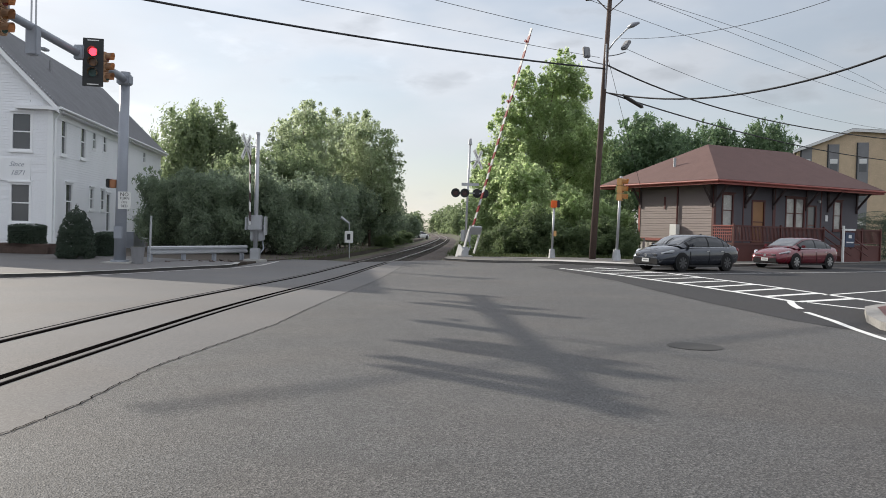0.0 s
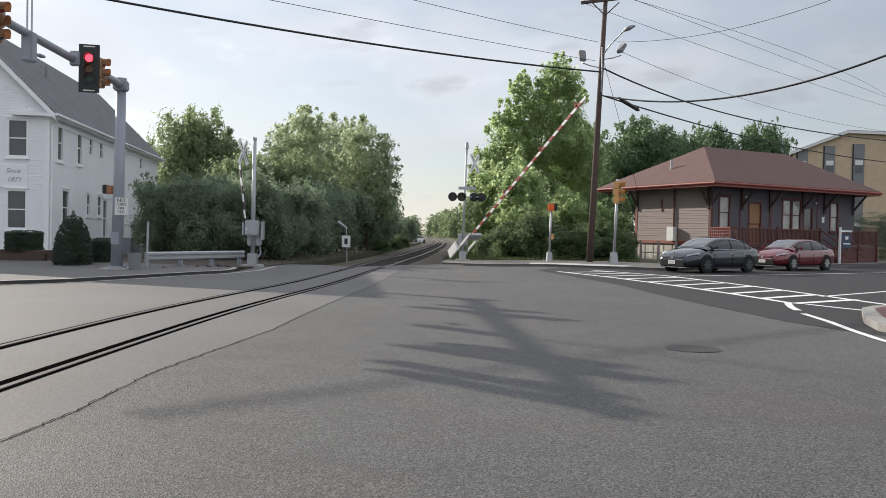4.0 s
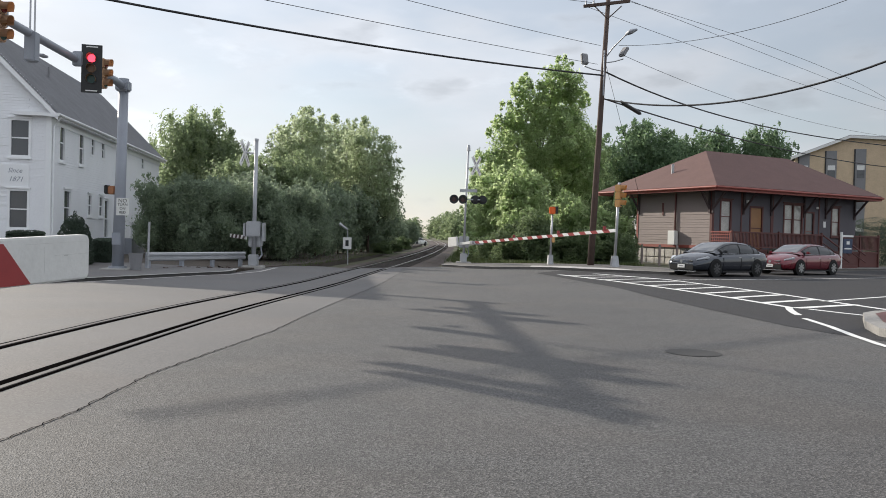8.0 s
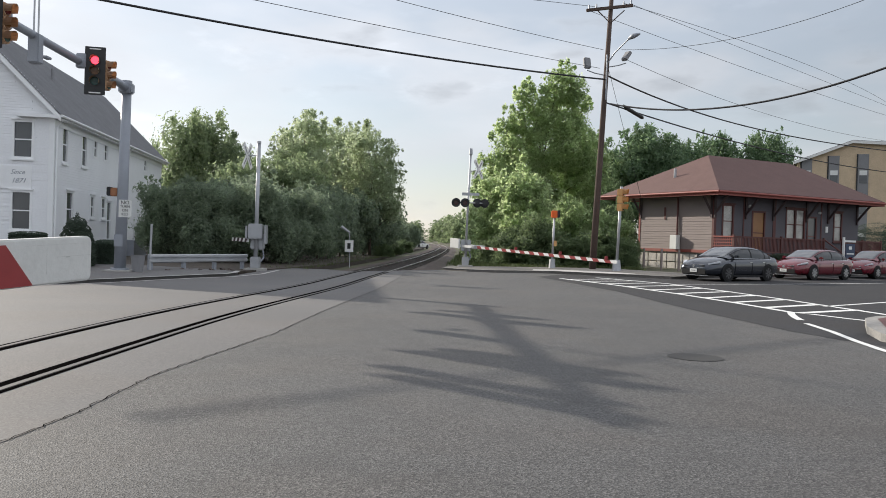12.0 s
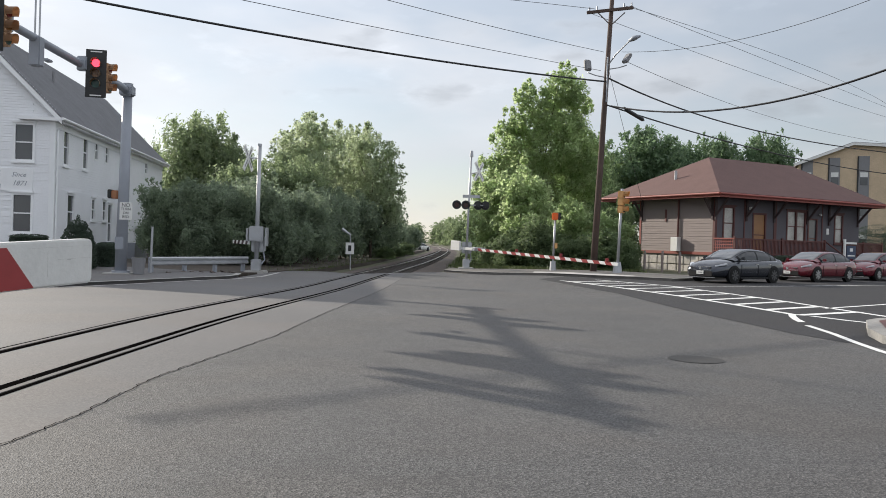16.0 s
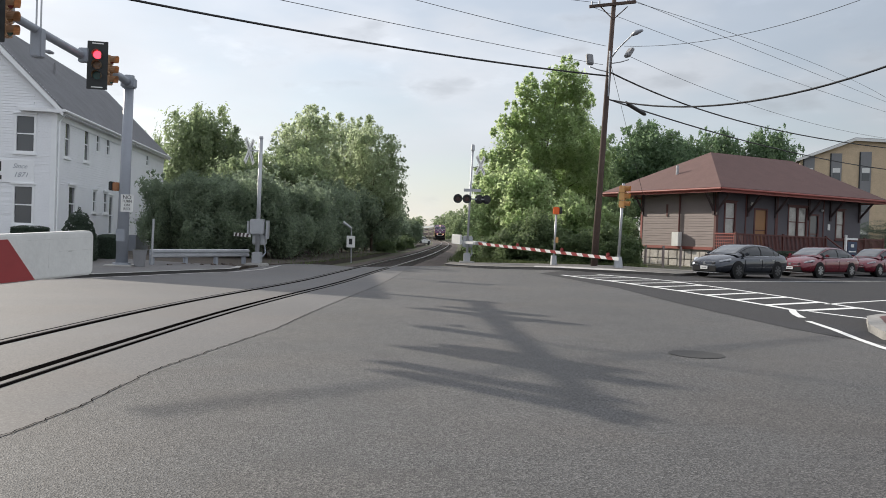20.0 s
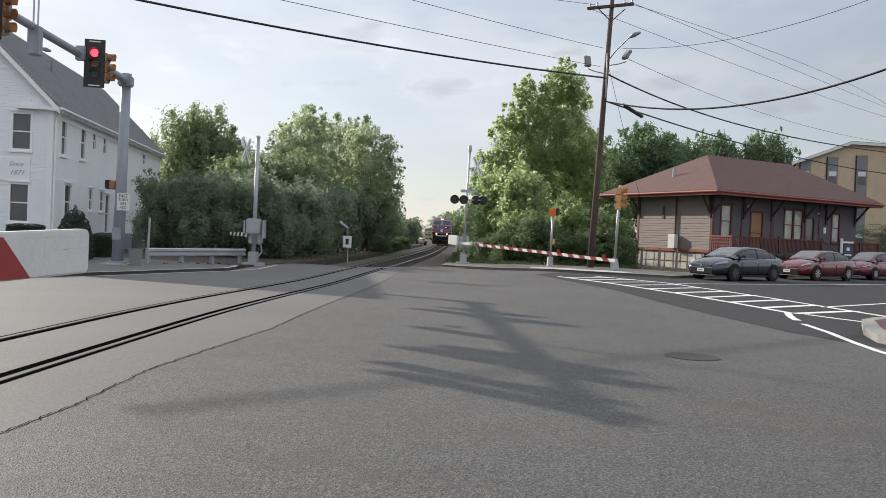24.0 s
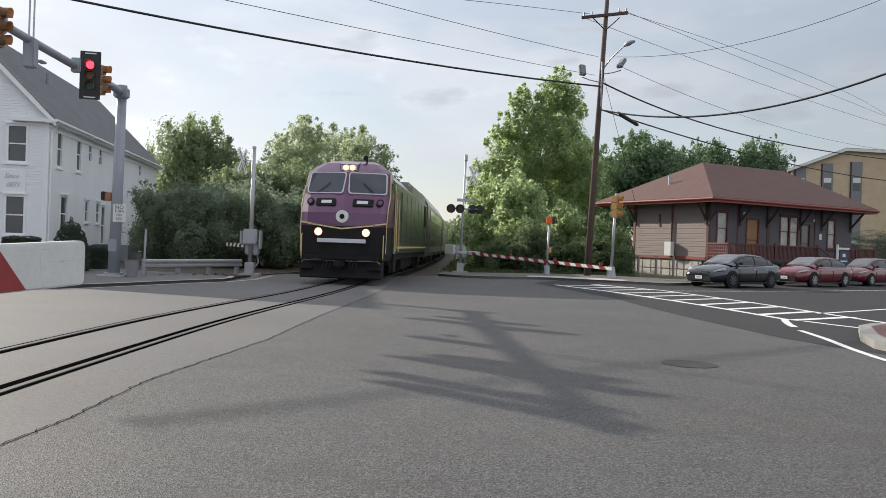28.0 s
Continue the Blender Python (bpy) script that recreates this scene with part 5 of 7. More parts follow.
def build_signal_mast():
    m = thing("signal_mast", pose(-11.90, 30.40, -0.10) @ Matrix.Scale(0.917, 4), "grey steel mast with a long arm of traffic signals", "traffic signal")
    lean = 0.1
    part("mast", rod([(0, 0, 0.1), (lean * 0.5, 0, 3.6), (lean, 0, 7.6)], [0.235, 0.21, 0.185], 16), M_GREYPAINT, m, soft=True)
    part("base_flange", rod([(0, 0, 0.05), (0, 0, 0.14)], 0.36, 16), M_GREYPAINT, m)
    part("footing", boxed(-0.55, -0.55, -0.3, 0.55, 0.55, 0.06, 0.03), M_CONCRETE, m)
    part("cap", rod([(lean, 0, 7.55), (lean, 0, 7.72)], 0.2, 16), M_GREYPAINT, m)
    part("collar", boxed(lean - 0.26, -0.28, 7.20, lean + 0.26, 0.2, 7.62, 0.05), M_GREYPAINT, m)
    slide = 0.026
    part("arm", rod([(lean, -0.1, 7.40), (lean + 0.03, -0.9, 7.47), (lean + 4 * slide, -4, 7.50), (lean + 9.4 * slide, -9.4, 7.60), (lean + 13.3 * slide, -13.3, 7.68)], [0.155, 0.15, 0.14, 0.125, 0.10], 14), M_GREYPAINT, m, soft=True)
    for dy in (-3.2, -4.6, -9.9, -10.75, -12.25, -12.95):
        part("arm_clamp", boxed(lean - dy * slide - 0.1, dy - 0.12, 7.28, lean - dy * slide + 0.25, dy + 0.12, 7.78, 0.03), M_GREYPAINT, m)
    signal_head(m, lean + 0.66, -4.6, 7.20, 12, lit=0, plate=True, scale=0.95)
    signal_head(m, lean + 0.58, -3.25, 7.30, 84, plate=False, scale=0.95, paint=M_TAN)
    signal_head(m, lean + 0.50, -10.1, 7.40, 84, plate=False, paint=M_TAN)
    # three added heads out of view, placed and sized for their shadows on the road
    signal_head(m, lean + 0.40, -10.75, 7.35, 4, plate=True, scale=0.9)
    signal_head(m, lean + 0.20, -12.25, 7.12, 4, plate=True, scale=0.69)
    signal_head(m, lean + 0.30, -12.95, 7.12, 4, plate=True, scale=0.69)
    part("camera_post", boxed(lean + 0.08, -8.12, 6.72, lean + 0.42, -7.78, 7.62, 0.03), M_GREYPAINT, m)
    for dy in (-8.08, -7.80):
        part("camera_pole", rod([(lean + 0.25, dy, 7.5), (lean + 0.26, dy, 10.5)], 0.028, 8), M_GALV, m)
    part("detector", boxed(lean + 0.05, -7.2, 7.06, lean + 0.24, -6.85, 7.14, 0.02), M_GREYPAINT, m)
    # signs and a walk signal on the mast
    s = part("turn_sign", boxed(-0.01, -0.25, 2.20, 0.50, -0.225, 2.90, 0.004), M_WHITE, m, "white NO TURN ON RED sign")
    for i, w in enumerate(("NO", "TURN", "ON", "RED")):
        lettering(w, 0.15 if i else 0.22, Matrix.Translation((0.245, -0.256, 2.78 - 0.155 * i)), M_BLACK, s)
    part("walk_signal", boxed(-0.42, -0.15, 3.04, -0.15, 0.2, 3.38, 0.04), material("dull_orange_paint", (0.34, 0.15, 0.07), 0.6, var=0.12), m, "orange pedestrian signal housing")
    part("walk_signal_hood", boxed(-0.56, -0.17, 3.05, -0.42, 0.22, 3.41, 0.03), M_BLACK, m)
    part("cable_box", boxed(-0.17, -0.25, 1.0, 0.17, -0.15, 1.5, 0.02), M_GREYPAINT, m)
    return m


build_signal_mast()


def crossbuck(parent, x, y, z, turn, both=True):
    c = new("crossbuck")
    c.parent = parent
    c.matrix_basis = pose(x, y, z, 0, 0, turn)
    for a in (-40, 40):
        ob = part("blade", boxed(-0.11, -0.012, -0.66, 0.11, 0.012, 0.66), M_WHITE, c)
        ob.matrix_basis = pose(0, 0.013 if a > 0 else -0.013, 0, 0, a * 0.9, 0)
        part("lettering", boxed(-0.025, -0.016, -0.5, 0.025, -0.0125, -0.12), M_PANEL, ob)
        part("lettering", boxed(-0.025, -0.016, 0.12, 0.025, -0.0125, 0.5), M_PANEL, ob)
    return c


def flasher(parent, x, z, front):
    """One flashing-light unit; front: it shows its black disc towards -y."""
    f = new("flasher")
    f.parent = parent
    f.matrix_basis = pose(x, -0.08 if front else 0.08, z, 0, 0, 0 if front else 180)
    part("target_disc", disc(0, 0, 0, 0.27, "y", 0.02, 24), M_BLACK, f)
    part("lens", disc(0, -0.02, 0, 0.15, "y", 0.02, 20), material("dark_red_lens", (0.06, 0.008, 0.008), 0.2), f)
    part("hood", visor(0, 0.0, 0, 0.17, 0.3), M_BLACK, f)
    part("lamp_housing", boxed(-0.13, 0.02, -0.13, 0.13, 0.24, 0.13, 0.03), M_BLACK, f)


def gate_machine(parent):
    part("footing", boxed(-0.45, -0.45, -0.3, 0.45, 0.45, 0.12, 0.03), M_CONCRETE, parent)
    part("junction_box", boxed(-0.2, -0.22, 0.12, 0.2, 0.2, 0.62, 0.03), M_GALV, parent)
    part("machine_case", boxed(-0.28, 0.10, 0.95, 0.32, 0.5, 1.65, 0.05), M_GALV, parent)
    part("machine_cover", boxed(-0.22, 0.5, 1.0, 0.26, 0.56, 1.6, 0.02), M_GALV, parent)
    part("conduit", rod([(0.25, 0.3, 0.95), (0.32, 0.25, 0.6), (0.2, 0.1, 0.4)], 0.035, 8), M_GREYPAINT, parent)


def gate_arm(parent, length, height, thick, stripe, lamps, weight=True, band=None):
    """The arm along +x from its pivot; red sleeves over white."""
    a = part("gate_arm", boxed(0.3, -thick / 2, -height / 2, length, thick / 2, height / 2, 0.004), M_WHITE, parent, "white gate arm with red stripes")
    x = length - 2 * stripe
    while x > 0.5:
        bm = bmesh.new()
        h, t, k = height / 2 + 0.003, thick / 2 + 0.003, height
        prism(bm, [(x - k / 2 + k, -h), (x + stripe - k / 2 + k, -h), (x + stripe - k / 2, h), (x - k / 2, h)], "y", -t, t)
        part("stripe", bm, band or M_RED, a)
        x -= 2 * stripe
    if lamps:
        for u in lamps:
            part("arm_lamp", rod([(u, 0, height / 2), (u, 0, height / 2 + 0.16)], 0.075, 10), M_RED, a)
    if weight:
        part("counterweight", boxed(-1.72, -0.36, -0.16, -0.72, -0.22, 0.42, 0.02), M_WHITE, a, "white counterweight plate")
        part("counterweight_arm", boxed(-1.1, -0.22, -0.08, 0.5, -0.16, 0.08, 0.01), M_WHITE, a)
        part("counterweight_arm", boxed(-1.1, 0.60, -0.08, 0.5, 0.66, 0.08, 0.01), M_WHITE, a)
        part("arm_socket", boxed(0.2, -0.2, -0.1, 0.7, 0.64, 0.1, 0.02), M_GALV, a)
    return a


GATES = {}


def build_gates():
    g = thing("crossing_gate", pose(1.45, 46.5, gz(1.45, 46.5) + 0.08) @ Matrix.Scale(0.952, 4), "galvanised crossing signal with a long striped gate arm", "crossing gate")
    part("mast", rod([(0, 0, 0.1), (0.05, 0, 3.5), (0.14, 0, 7.0)], [0.075, 0.065, 0.06], 12), M_GALV, g, soft=True)
    part("bell", rod([(0.14, 0, 6.75), (0.14, 0, 7.1)], [0.12, 0.09], 12), M_GALV, g)
    gate_machine(g)
    crossbuck(g, 0.62, -0.08, 5.86, 48)
    part("sign_arm", rod([(0.1, 0, 5.7), (0.62, 0, 5.86)], 0.03, 8), M_GALV, g)
    part("light_bar", rod([(-0.75, 0, 3.85), (1.15, 0, 3.85)], 0.04, 8), M_GALV, g)
    part("bar_sign", boxed(-0.32, -0.06, 4.28, 0.72, -0.04, 4.46), M_GALV, g)
    for x, fr in ((-0.66, True), (-0.12, True), (0.62, False), (1.05, False)):
        flasher(g, x, 3.85, fr)
    GATES["far"] = gate_arm(g, 12.55, 0.15, 0.05, 0.42, (4.6, 8.4, 11.8))

    s = thing("crossing_gate", pose(-8.27, 36.62, -0.20), "short pavement gate on a galvanised mast", "crossing gate")
    part("mast", rod([(0, 0, 0.1), (0.02, 0, 5.72)], [0.095, 0.085], 12), M_GALV, s, soft=True)
    part("mast_cap", rod([(0.02, 0, 5.70), (0.02, 0, 5.80)], [0.10, 0.09], 12), M_GALV, s)
    gate_machine(s)
    part("machine_case", boxed(-0.33, -0.2, 1.42, 0.30, 0.15, 2.10, 0.04), M_GALV, s)
    part("side_bracket", boxed(-0.47, -0.1, 1.42, -0.39, 0.3, 2.0, 0.01), M_GALV, s)
    part("side_bracket", boxed(0.38, -0.1, 1.22, 0.46, 0.3, 2.05, 0.01), M_GALV, s)
    crossbuck(s, -0.46, -0.1, 5.12, 76)
    part("sign_arm", rod([(0.02, 0, 5.15), (-0.46, -0.08, 5.15)], 0.03, 8), M_GALV, s)
    GATES["pavement"] = gate_arm(s, 3.9, 0.17, 0.05, 0.42, (), weight=False, band=material("faded_dark_band", (0.05, 0.022, 0.022), 0.5, var=0.1))

    n = thing("crossing_gate", pose(-3.2, -4.6, gz(-3.2, -4.6)), "near crossing gate with a striped arm", "crossing gate")
    part("mast", rod([(0, 0, 0.1), (0, 0, 4.6)], 0.075, 12), M_GALV, n, soft=True)
    gate_machine(n)
    dull = material("weathered_white_paint", (0.62, 0.62, 0.60), 0.5, var=0.07, scale=14.0, fine=90, bump=0.06)
    rim = [(0.3, -0.0535), (6.988, -0.0535), (6.996, -0.050), (7.0, -0.042), (7.0, 0.040), (6.996, 0.049), (6.986, 0.0535), (0.3, 0.0535)]
    bm = prism(bmesh.new(), rim, "y", -0.016, 0.016)
    bmesh.ops.bevel(bm, geom=[g for g in bm.edges if abs(abs(g.verts[0].co.y + g.verts[1].co.y) - 0.032) < 1e-4], offset=0.004, segments=2, affect="EDGES")
    arm = part("gate_arm", bm, dull, n, "white gate arm with red stripes and a plain white end")
    x = 7.0 - 0.255
    while x > 0.8:
        bm = bmesh.new()
        prism(bm, [(x + 0.075, -0.0505), (x - 0.33, -0.0505), (x - 0.405, 0.0425), (x, 0.0425)], "y", -0.0185, 0.0185)
        part("stripe", bm, M_RED, arm)
        x -= 0.80
    worn = material("scuffed_white_paint", (0.47, 0.47, 0.45), 0.6, var=0.2, scale=30)
    for x0, x1, z0, z1 in ((6.89, 6.998, 0.0085, 0.0090), (6.80, 6.998, 0.0375, 0.0379), (6.918, 6.93, 0.006, 0.0085), (6.86, 6.8603, -0.03, 0.03)):
        part("scuff", boxed(x0, -0.0162, z0, x1, -0.0158, z1), worn, arm)
    for ob in [arm] + list(arm.children):
        for v in ob.data.vertices:
            v.co.z += (v.co.x - 7.0) * 0.049 + 0.009
    GATES["near"] = arm


build_gates()


def build_poles():
    p = thing("utility_pole", pose(8.21, 43.87, 0.0), "tall leaning creosoted wooden pole with wires and floodlights", "utility pole")
    part("shaft", rod([(0, 0, -0.2), (0.17, 0, 4.5), (0.36, 0, 9.5), (0.58, 0, 15.0)], [0.185, 0.165, 0.14, 0.11], 14), M_WOODPOLE, p, soft=True)
    part("crossarm", boxed(-1.25, -0.06, -0.08, 1.25, 0.06, 0.08, 0.01), M_WOODPOLE, p).matrix_basis = pose(0.45, -0.14, 14.1, 0, -8)
    for x in (-0.65, -0.25, 1.2, 1.6):
        part("insulator", rod([(x, -0.14, 14.18 + 0.14 * (x - 0.45)), (x, -0.14, 14.38 + 0.14 * (x - 0.45))], [0.05, 0.035], 8), M_GREYPAINT, p)
    for x in (-0.25, 1.25):
        part("brace", rod([(x, -0.14, 14.0), (0.52, -0.1, 13.3)], 0.03, 6), M_WOODPOLE, p)
    part("lamp_arm", rod([(0.4, 0, 11.1), (0.75, -0.5, 11.65), (1.35, -1.2, 12.27)], 0.035, 8), M_GALV, p)
    part("street_lamp_head", rod([(1.3, -1.15, 12.24), (1.5, -1.35, 12.34), (1.75, -1.65, 12.38)], [0.07, 0.14, 0.06], 10), M_GREYPAINT, p, soft=True)
    for x, z, a in ((-0.72, 10.92, 20), (1.35, 11.36, -60)):
        part("lamp_bracket", rod([(0.4, 0, z - 0.4), (x * 0.6 + 0.16, -0.3, z - 0.35), (x, -0.5, z - 0.25)], 0.03, 8), M_GALV, p)
        f = part("floodlight", boxed(-0.2, -0.28, -0.1, 0.2, 0.32, 0.1, 0.05), M_PANEL, p)
        f.matrix_basis = pose(x, -0.5, z + 0.1, 55 if x > 0 else 78, 0, a)
    part("guy_grip", rod([(0.4, -0.16, 9.2), (0.4, -0.16, 11.6)], 0.04, 6), M_GREYPAINT, p)

    q = thing("pedestrian_signal", pose(6.15, 44.64, gz(6.15, 44.64) + 0.12), "thin grey post with an orange walk signal", "pedestrian signal")
    part("post", rod([(0, 0, 0.4), (0.05, 0, 2.85)], 0.06, 10), M_GALV, q, soft=True)
    part("footing", rod([(0, 0, -0.1), (0, 0, 0.5)], [0.2, 0.15], 8), M_GALV, q)
    part("housing", boxed(-0.12, -0.14, 2.75, 0.2, 0.2, 3.15, 0.04), M_ORANGE, q)
    part("hood", boxed(0.2, -0.17, 2.77, 0.34, 0.23, 3.17, 0.03), M_BLACK, q)
    part("push_button", boxed(0.05, -0.12, 1.2, 0.2, 0.05, 1.5, 0.02), M_YELLOW, q)

    r = thing("traffic_signal", pose(9.16, 42.21, 0.12), "yellow traffic signal on a grey post", "traffic signal")
    part("post", rod([(0, 0, 0.3), (0.12, 0, 4.35)], 0.075, 10), M_GALV, r, soft=True)
    part("footing", rod([(0, 0, -0.1), (0, 0, 0.55)], [0.27, 0.17], 8), M_GALV, r)
    signal_head(r, 0.20, -0.08, 3.66, 60, plate=False, scale=1.02)

    w = thing("whistle_sign", pose(-5.5, 49.28, gz(-5.5, 49.28)), "small white track-side sign on a bent post", "sign")
    part("post", rod([(0.06, 0, -0.2), (0, 0, 1.95)], 0.035, 8), M_GALV, w)
    part("panel", boxed(-0.25, -0.06, 0.74, 0.26, -0.035, 1.44), M_WHITE, w)
    part("symbol", boxed(-0.10, -0.066, 0.92, 0.09, -0.06, 1.27), M_BLACK, w)
    part("lamp", rod([(0.02, 0, 1.9), (-0.5, -0.05, 2.25)], [0.05, 0.1], 8), M_GALV, w)

    y = thing("estate_sign", pose(24.7, 49.9, 0.1, 0, 0, 30), "white post with a hanging blue sign", "sign")
    part("post", boxed(-0.06, -0.06, -0.1, 0.06, 0.06, 2.25, 0.01), M_WHITE, y)
    part("arm", boxed(0.06, -0.05, 1.95, 1.15, 0.05, 2.07, 0.01), M_WHITE, y)
    pn = part("panel", boxed(0.2, -0.02, 0.95, 1.1, 0.02, 1.85, 0.004), material("navy_sign", (0.03, 0.05, 0.10), 0.5), y)
    part("lettering", boxed(0.5, -0.026, 1.5, 0.8, -0.02, 1.7), M_WHITE, pn)
    part("lettering", boxed(0.3, -0.026, 1.2, 1.0, -0.02, 1.28), M_WHITE, pn)
    for i, (px, py) in enumerate(((11.9, 47.6), (12.8, 47.1), (13.6, 46.4))):
        f = thing("fence_post", pose(px, py, 0.05), "grey weathered timber fence post", "post", "low fence by the station")
        part("post", boxed(-0.06, -0.06, -0.2, 0.06, 0.06, 1.25, 0.015), M_PINKBOARD, f)
    # guard rail on the left
    a, b = Vector((-11.4, 31.9)), Vector((-8.75, 37.0))
    ang = math.degrees(math.atan2(b.y - a.y, b.x - a.x))
    gr = thing("guard_rail", pose(a.x, a.y, -0.24, 0, 0, ang), "galvanised steel guard rail along the pavement", "guard rail")
    ln = (b - a).length
    prof = [(0, 0.42), (-0.06, 0.46), (-0.06, 0.53), (0, 0.58), (0, 0.60), (-0.06, 0.65), (-0.06, 0.72), (0, 0.76), (0.012, 0.76), (-0.045, 0.72), (-0.045, 0.65), (0.012, 0.60), (0.012, 0.58), (-0.045, 0.53), (-0.045, 0.46), (0.012, 0.42)]
    part("beam", prism(bmesh.new(), prof, "x", 0, ln), M_GALV, gr)
    for k in range(4):
        u = 0.2 + k * (ln - 0.4) / 3
        part("post", boxed(u - 0.07, 0.02, -0.1, u + 0.07, 0.16, 0.74), M_GREYPAINT, gr)
    st = thing("post", pose(-11.0, 31.0, 0.05), "thin galvanised post by the pavement", "post")
    part("shaft", rod([(0, 0, -0.1), (0.03, 0, 1.65)], 0.045, 8), M_GALV, st)
    rnd = random.Random(9)
    for k in range(7):
        sx, sy = -8.8 - 0.33 * k * rnd.uniform(0.9, 1.1), 34.4 - 0.35 * k + rnd.uniform(-0.3, 0.5)
        rk = thing("stone", pose(sx, sy, gz(sx, sy) + 0.08, rnd.uniform(0, 30), rnd.uniform(0, 30), rnd.uniform(0, 90)), "loose grey stone beside the kerb", "stone", "stones by the kerb")
        bm = bmesh.new()
        bmesh.ops.create_icosphere(bm, subdivisions=2, radius=0.16)
        for v in bm.verts:
            v.co *= (0.75 + 0.08 * (k % 3)) * (1 + 0.9 * noise.noise(v.co * 9 + Vector((k * 3.0, 0, 0))))
            v.co.z *= 0.55
        part("body", bm, M_BALLAST, rk)


build_poles()


def cable(name, a, m, b, r, label, beyond=0.0):
    """A hanging cable through three points; beyond: how far it goes on past the last one, as a share of its run."""
    a, m, b = Vector(a), Vector(m), Vector(b)
    u = (m - a).dot(b - a) / (b - a).length_squared
    pts = []
    n = 28
    for k in range(n + 1):
        t = k / n * (1 + beyond)
        la = (t - u) * (t - 1) / (u * 1.0)
        lm = t * (t - 1) / (u * (u - 1))
        lb = t * (t - u) / (1 - u)
        pts.append(a * la + m * lm + b * lb)
    ob = part(name, rod(pts, r, 6), M_CABLE)
    return tagged(ob, label, "cable", "overhead cables")


def build_cables():
    top = (8.7, 43.8)
    cable("overhead_cable", (8.56, 43.82, 10.30), (-0.14, 37.43, 9.70), (-12.08, 28.62, 9.45), 0.045, "thick black bundled cable across the street", 0.4)
    cable("overhead_cable", (8.43, 43.89, 11.9), (3.59, 38.73, 11.41), (-2.09, 32.68, 10.96), 0.012, "thin black overhead wire", 1.0)
    cable("overhead_cable", (8.26, 43.75, 10.87), (-0.15, 34.49, 9.93), (-6.5, 27.51, 9.30), 0.012, "thin black overhead wire", 0.7)
    cable("overhead_cable", (7.85, 43.62, 14.11), (5.92, 41.3, 13.56), (4.15, 39.18, 13.05), 0.012, "thin black overhead wire", 1.0)
    cable("overhead_cable", (8.82, 43.56, 8.96), (12.09, 38.98, 8.03), (17.17, 31.86, 8.68), 0.045, "thick black cable that sags over the side street", 0.8)
    cable("overhead_cable", (9.25, 43.17, 11.76), (12.4, 38.7, 11.13), (16.64, 32.66, 11.54), 0.012, "thin black overhead wire", 0.8)
    cable("overhead_cable", (8.6, 43.9, 10.56), (16.99, 55.0, 10.55), (40.31, 75.0, 10.92), 0.045, "black cable towards the brick building", 0.4)
    cable("overhead_cable", (9.7, 43.7, 14.36), (19.13, 53.0, 14.45), (40.14, 75.0, 15.16), 0.012, "thin black overhead wire", 0.4)
    cable("overhead_cable", (9.4, 43.7, 14.36), (19.3, 52.5, 14.7), (40.12, 75.0, 15.57), 0.012, "thin black overhead wire", 0.4)
    cable("overhead_cable", (7.6, 43.7, 13.9), (19.1, 54.0, 13.6), (40.17, 75.0, 14.23), 0.012, "thin black overhead wire", 0.4)
    cable("overhead_cable", (9.4, 43.5, 11.4), (19.64, 55.0, 11.18), (40.27, 75.0, 11.8), 0.012, "thin black overhead wire", 0.4)
    cable("overhead_cable", (8.65, 43.8, 9.05), (19.36, 55.0, 8.71), (40.39, 75.0, 8.96), 0.04, "black cable towards the brick building", 0.4)
    cable("overhead_cable", (8.65, 43.9, 11.2), (9.9, 45.6, 8.4), (11.9, 48.4, 4.0), 0.012, "steep black service wire to the station", 0.0)
    sp = part("cable_splice", rod([(9.6, 43.9, 8.98), (9.8, 44.1, 8.86), (11.0, 45.5, 8.6), (11.15, 45.7, 8.58)], [0.03, 0.11, 0.11, 0.03], 10), M_BLACK)
    tagged(sp, "black splice case hanging on a cable", "splice case")


build_cables()


# ---------------------------------------------------------------- cars
M_TYRE = material("tyre_rubber", (0.016, 0.016, 0.016), 0.85, var=0.2, spec=0.25)
M_RIM = material("alloy_rim", (0.45, 0.45, 0.46), 0.35, metal=0.8, var=0.1)
M_CARGLASS = material("car_glass", (0.016, 0.018, 0.021), 0.04, var=0.1, spec=0.6)
M_SCREEN = material("windscreen_glass", (0.045, 0.048, 0.052), 0.04, var=0.3, scale=2.5, spec=1.0, coat=0.6)
M_LAMP = material("headlamp_glass", (0.50, 0.52, 0.55), 0.10, var=0.1, coat=0.6)
M_TAIL = material("tail_lamp", (0.30, 0.02, 0.02), 0.2, var=0.1, coat=0.6)
M_CHROME = material("chrome", (0.65, 0.66, 0.68), 0.18, metal=1.0, var=0.05)
M_PLASTIC = material("black_plastic", (0.014, 0.014, 0.015), 0.6, var=0.15, spec=0.25)


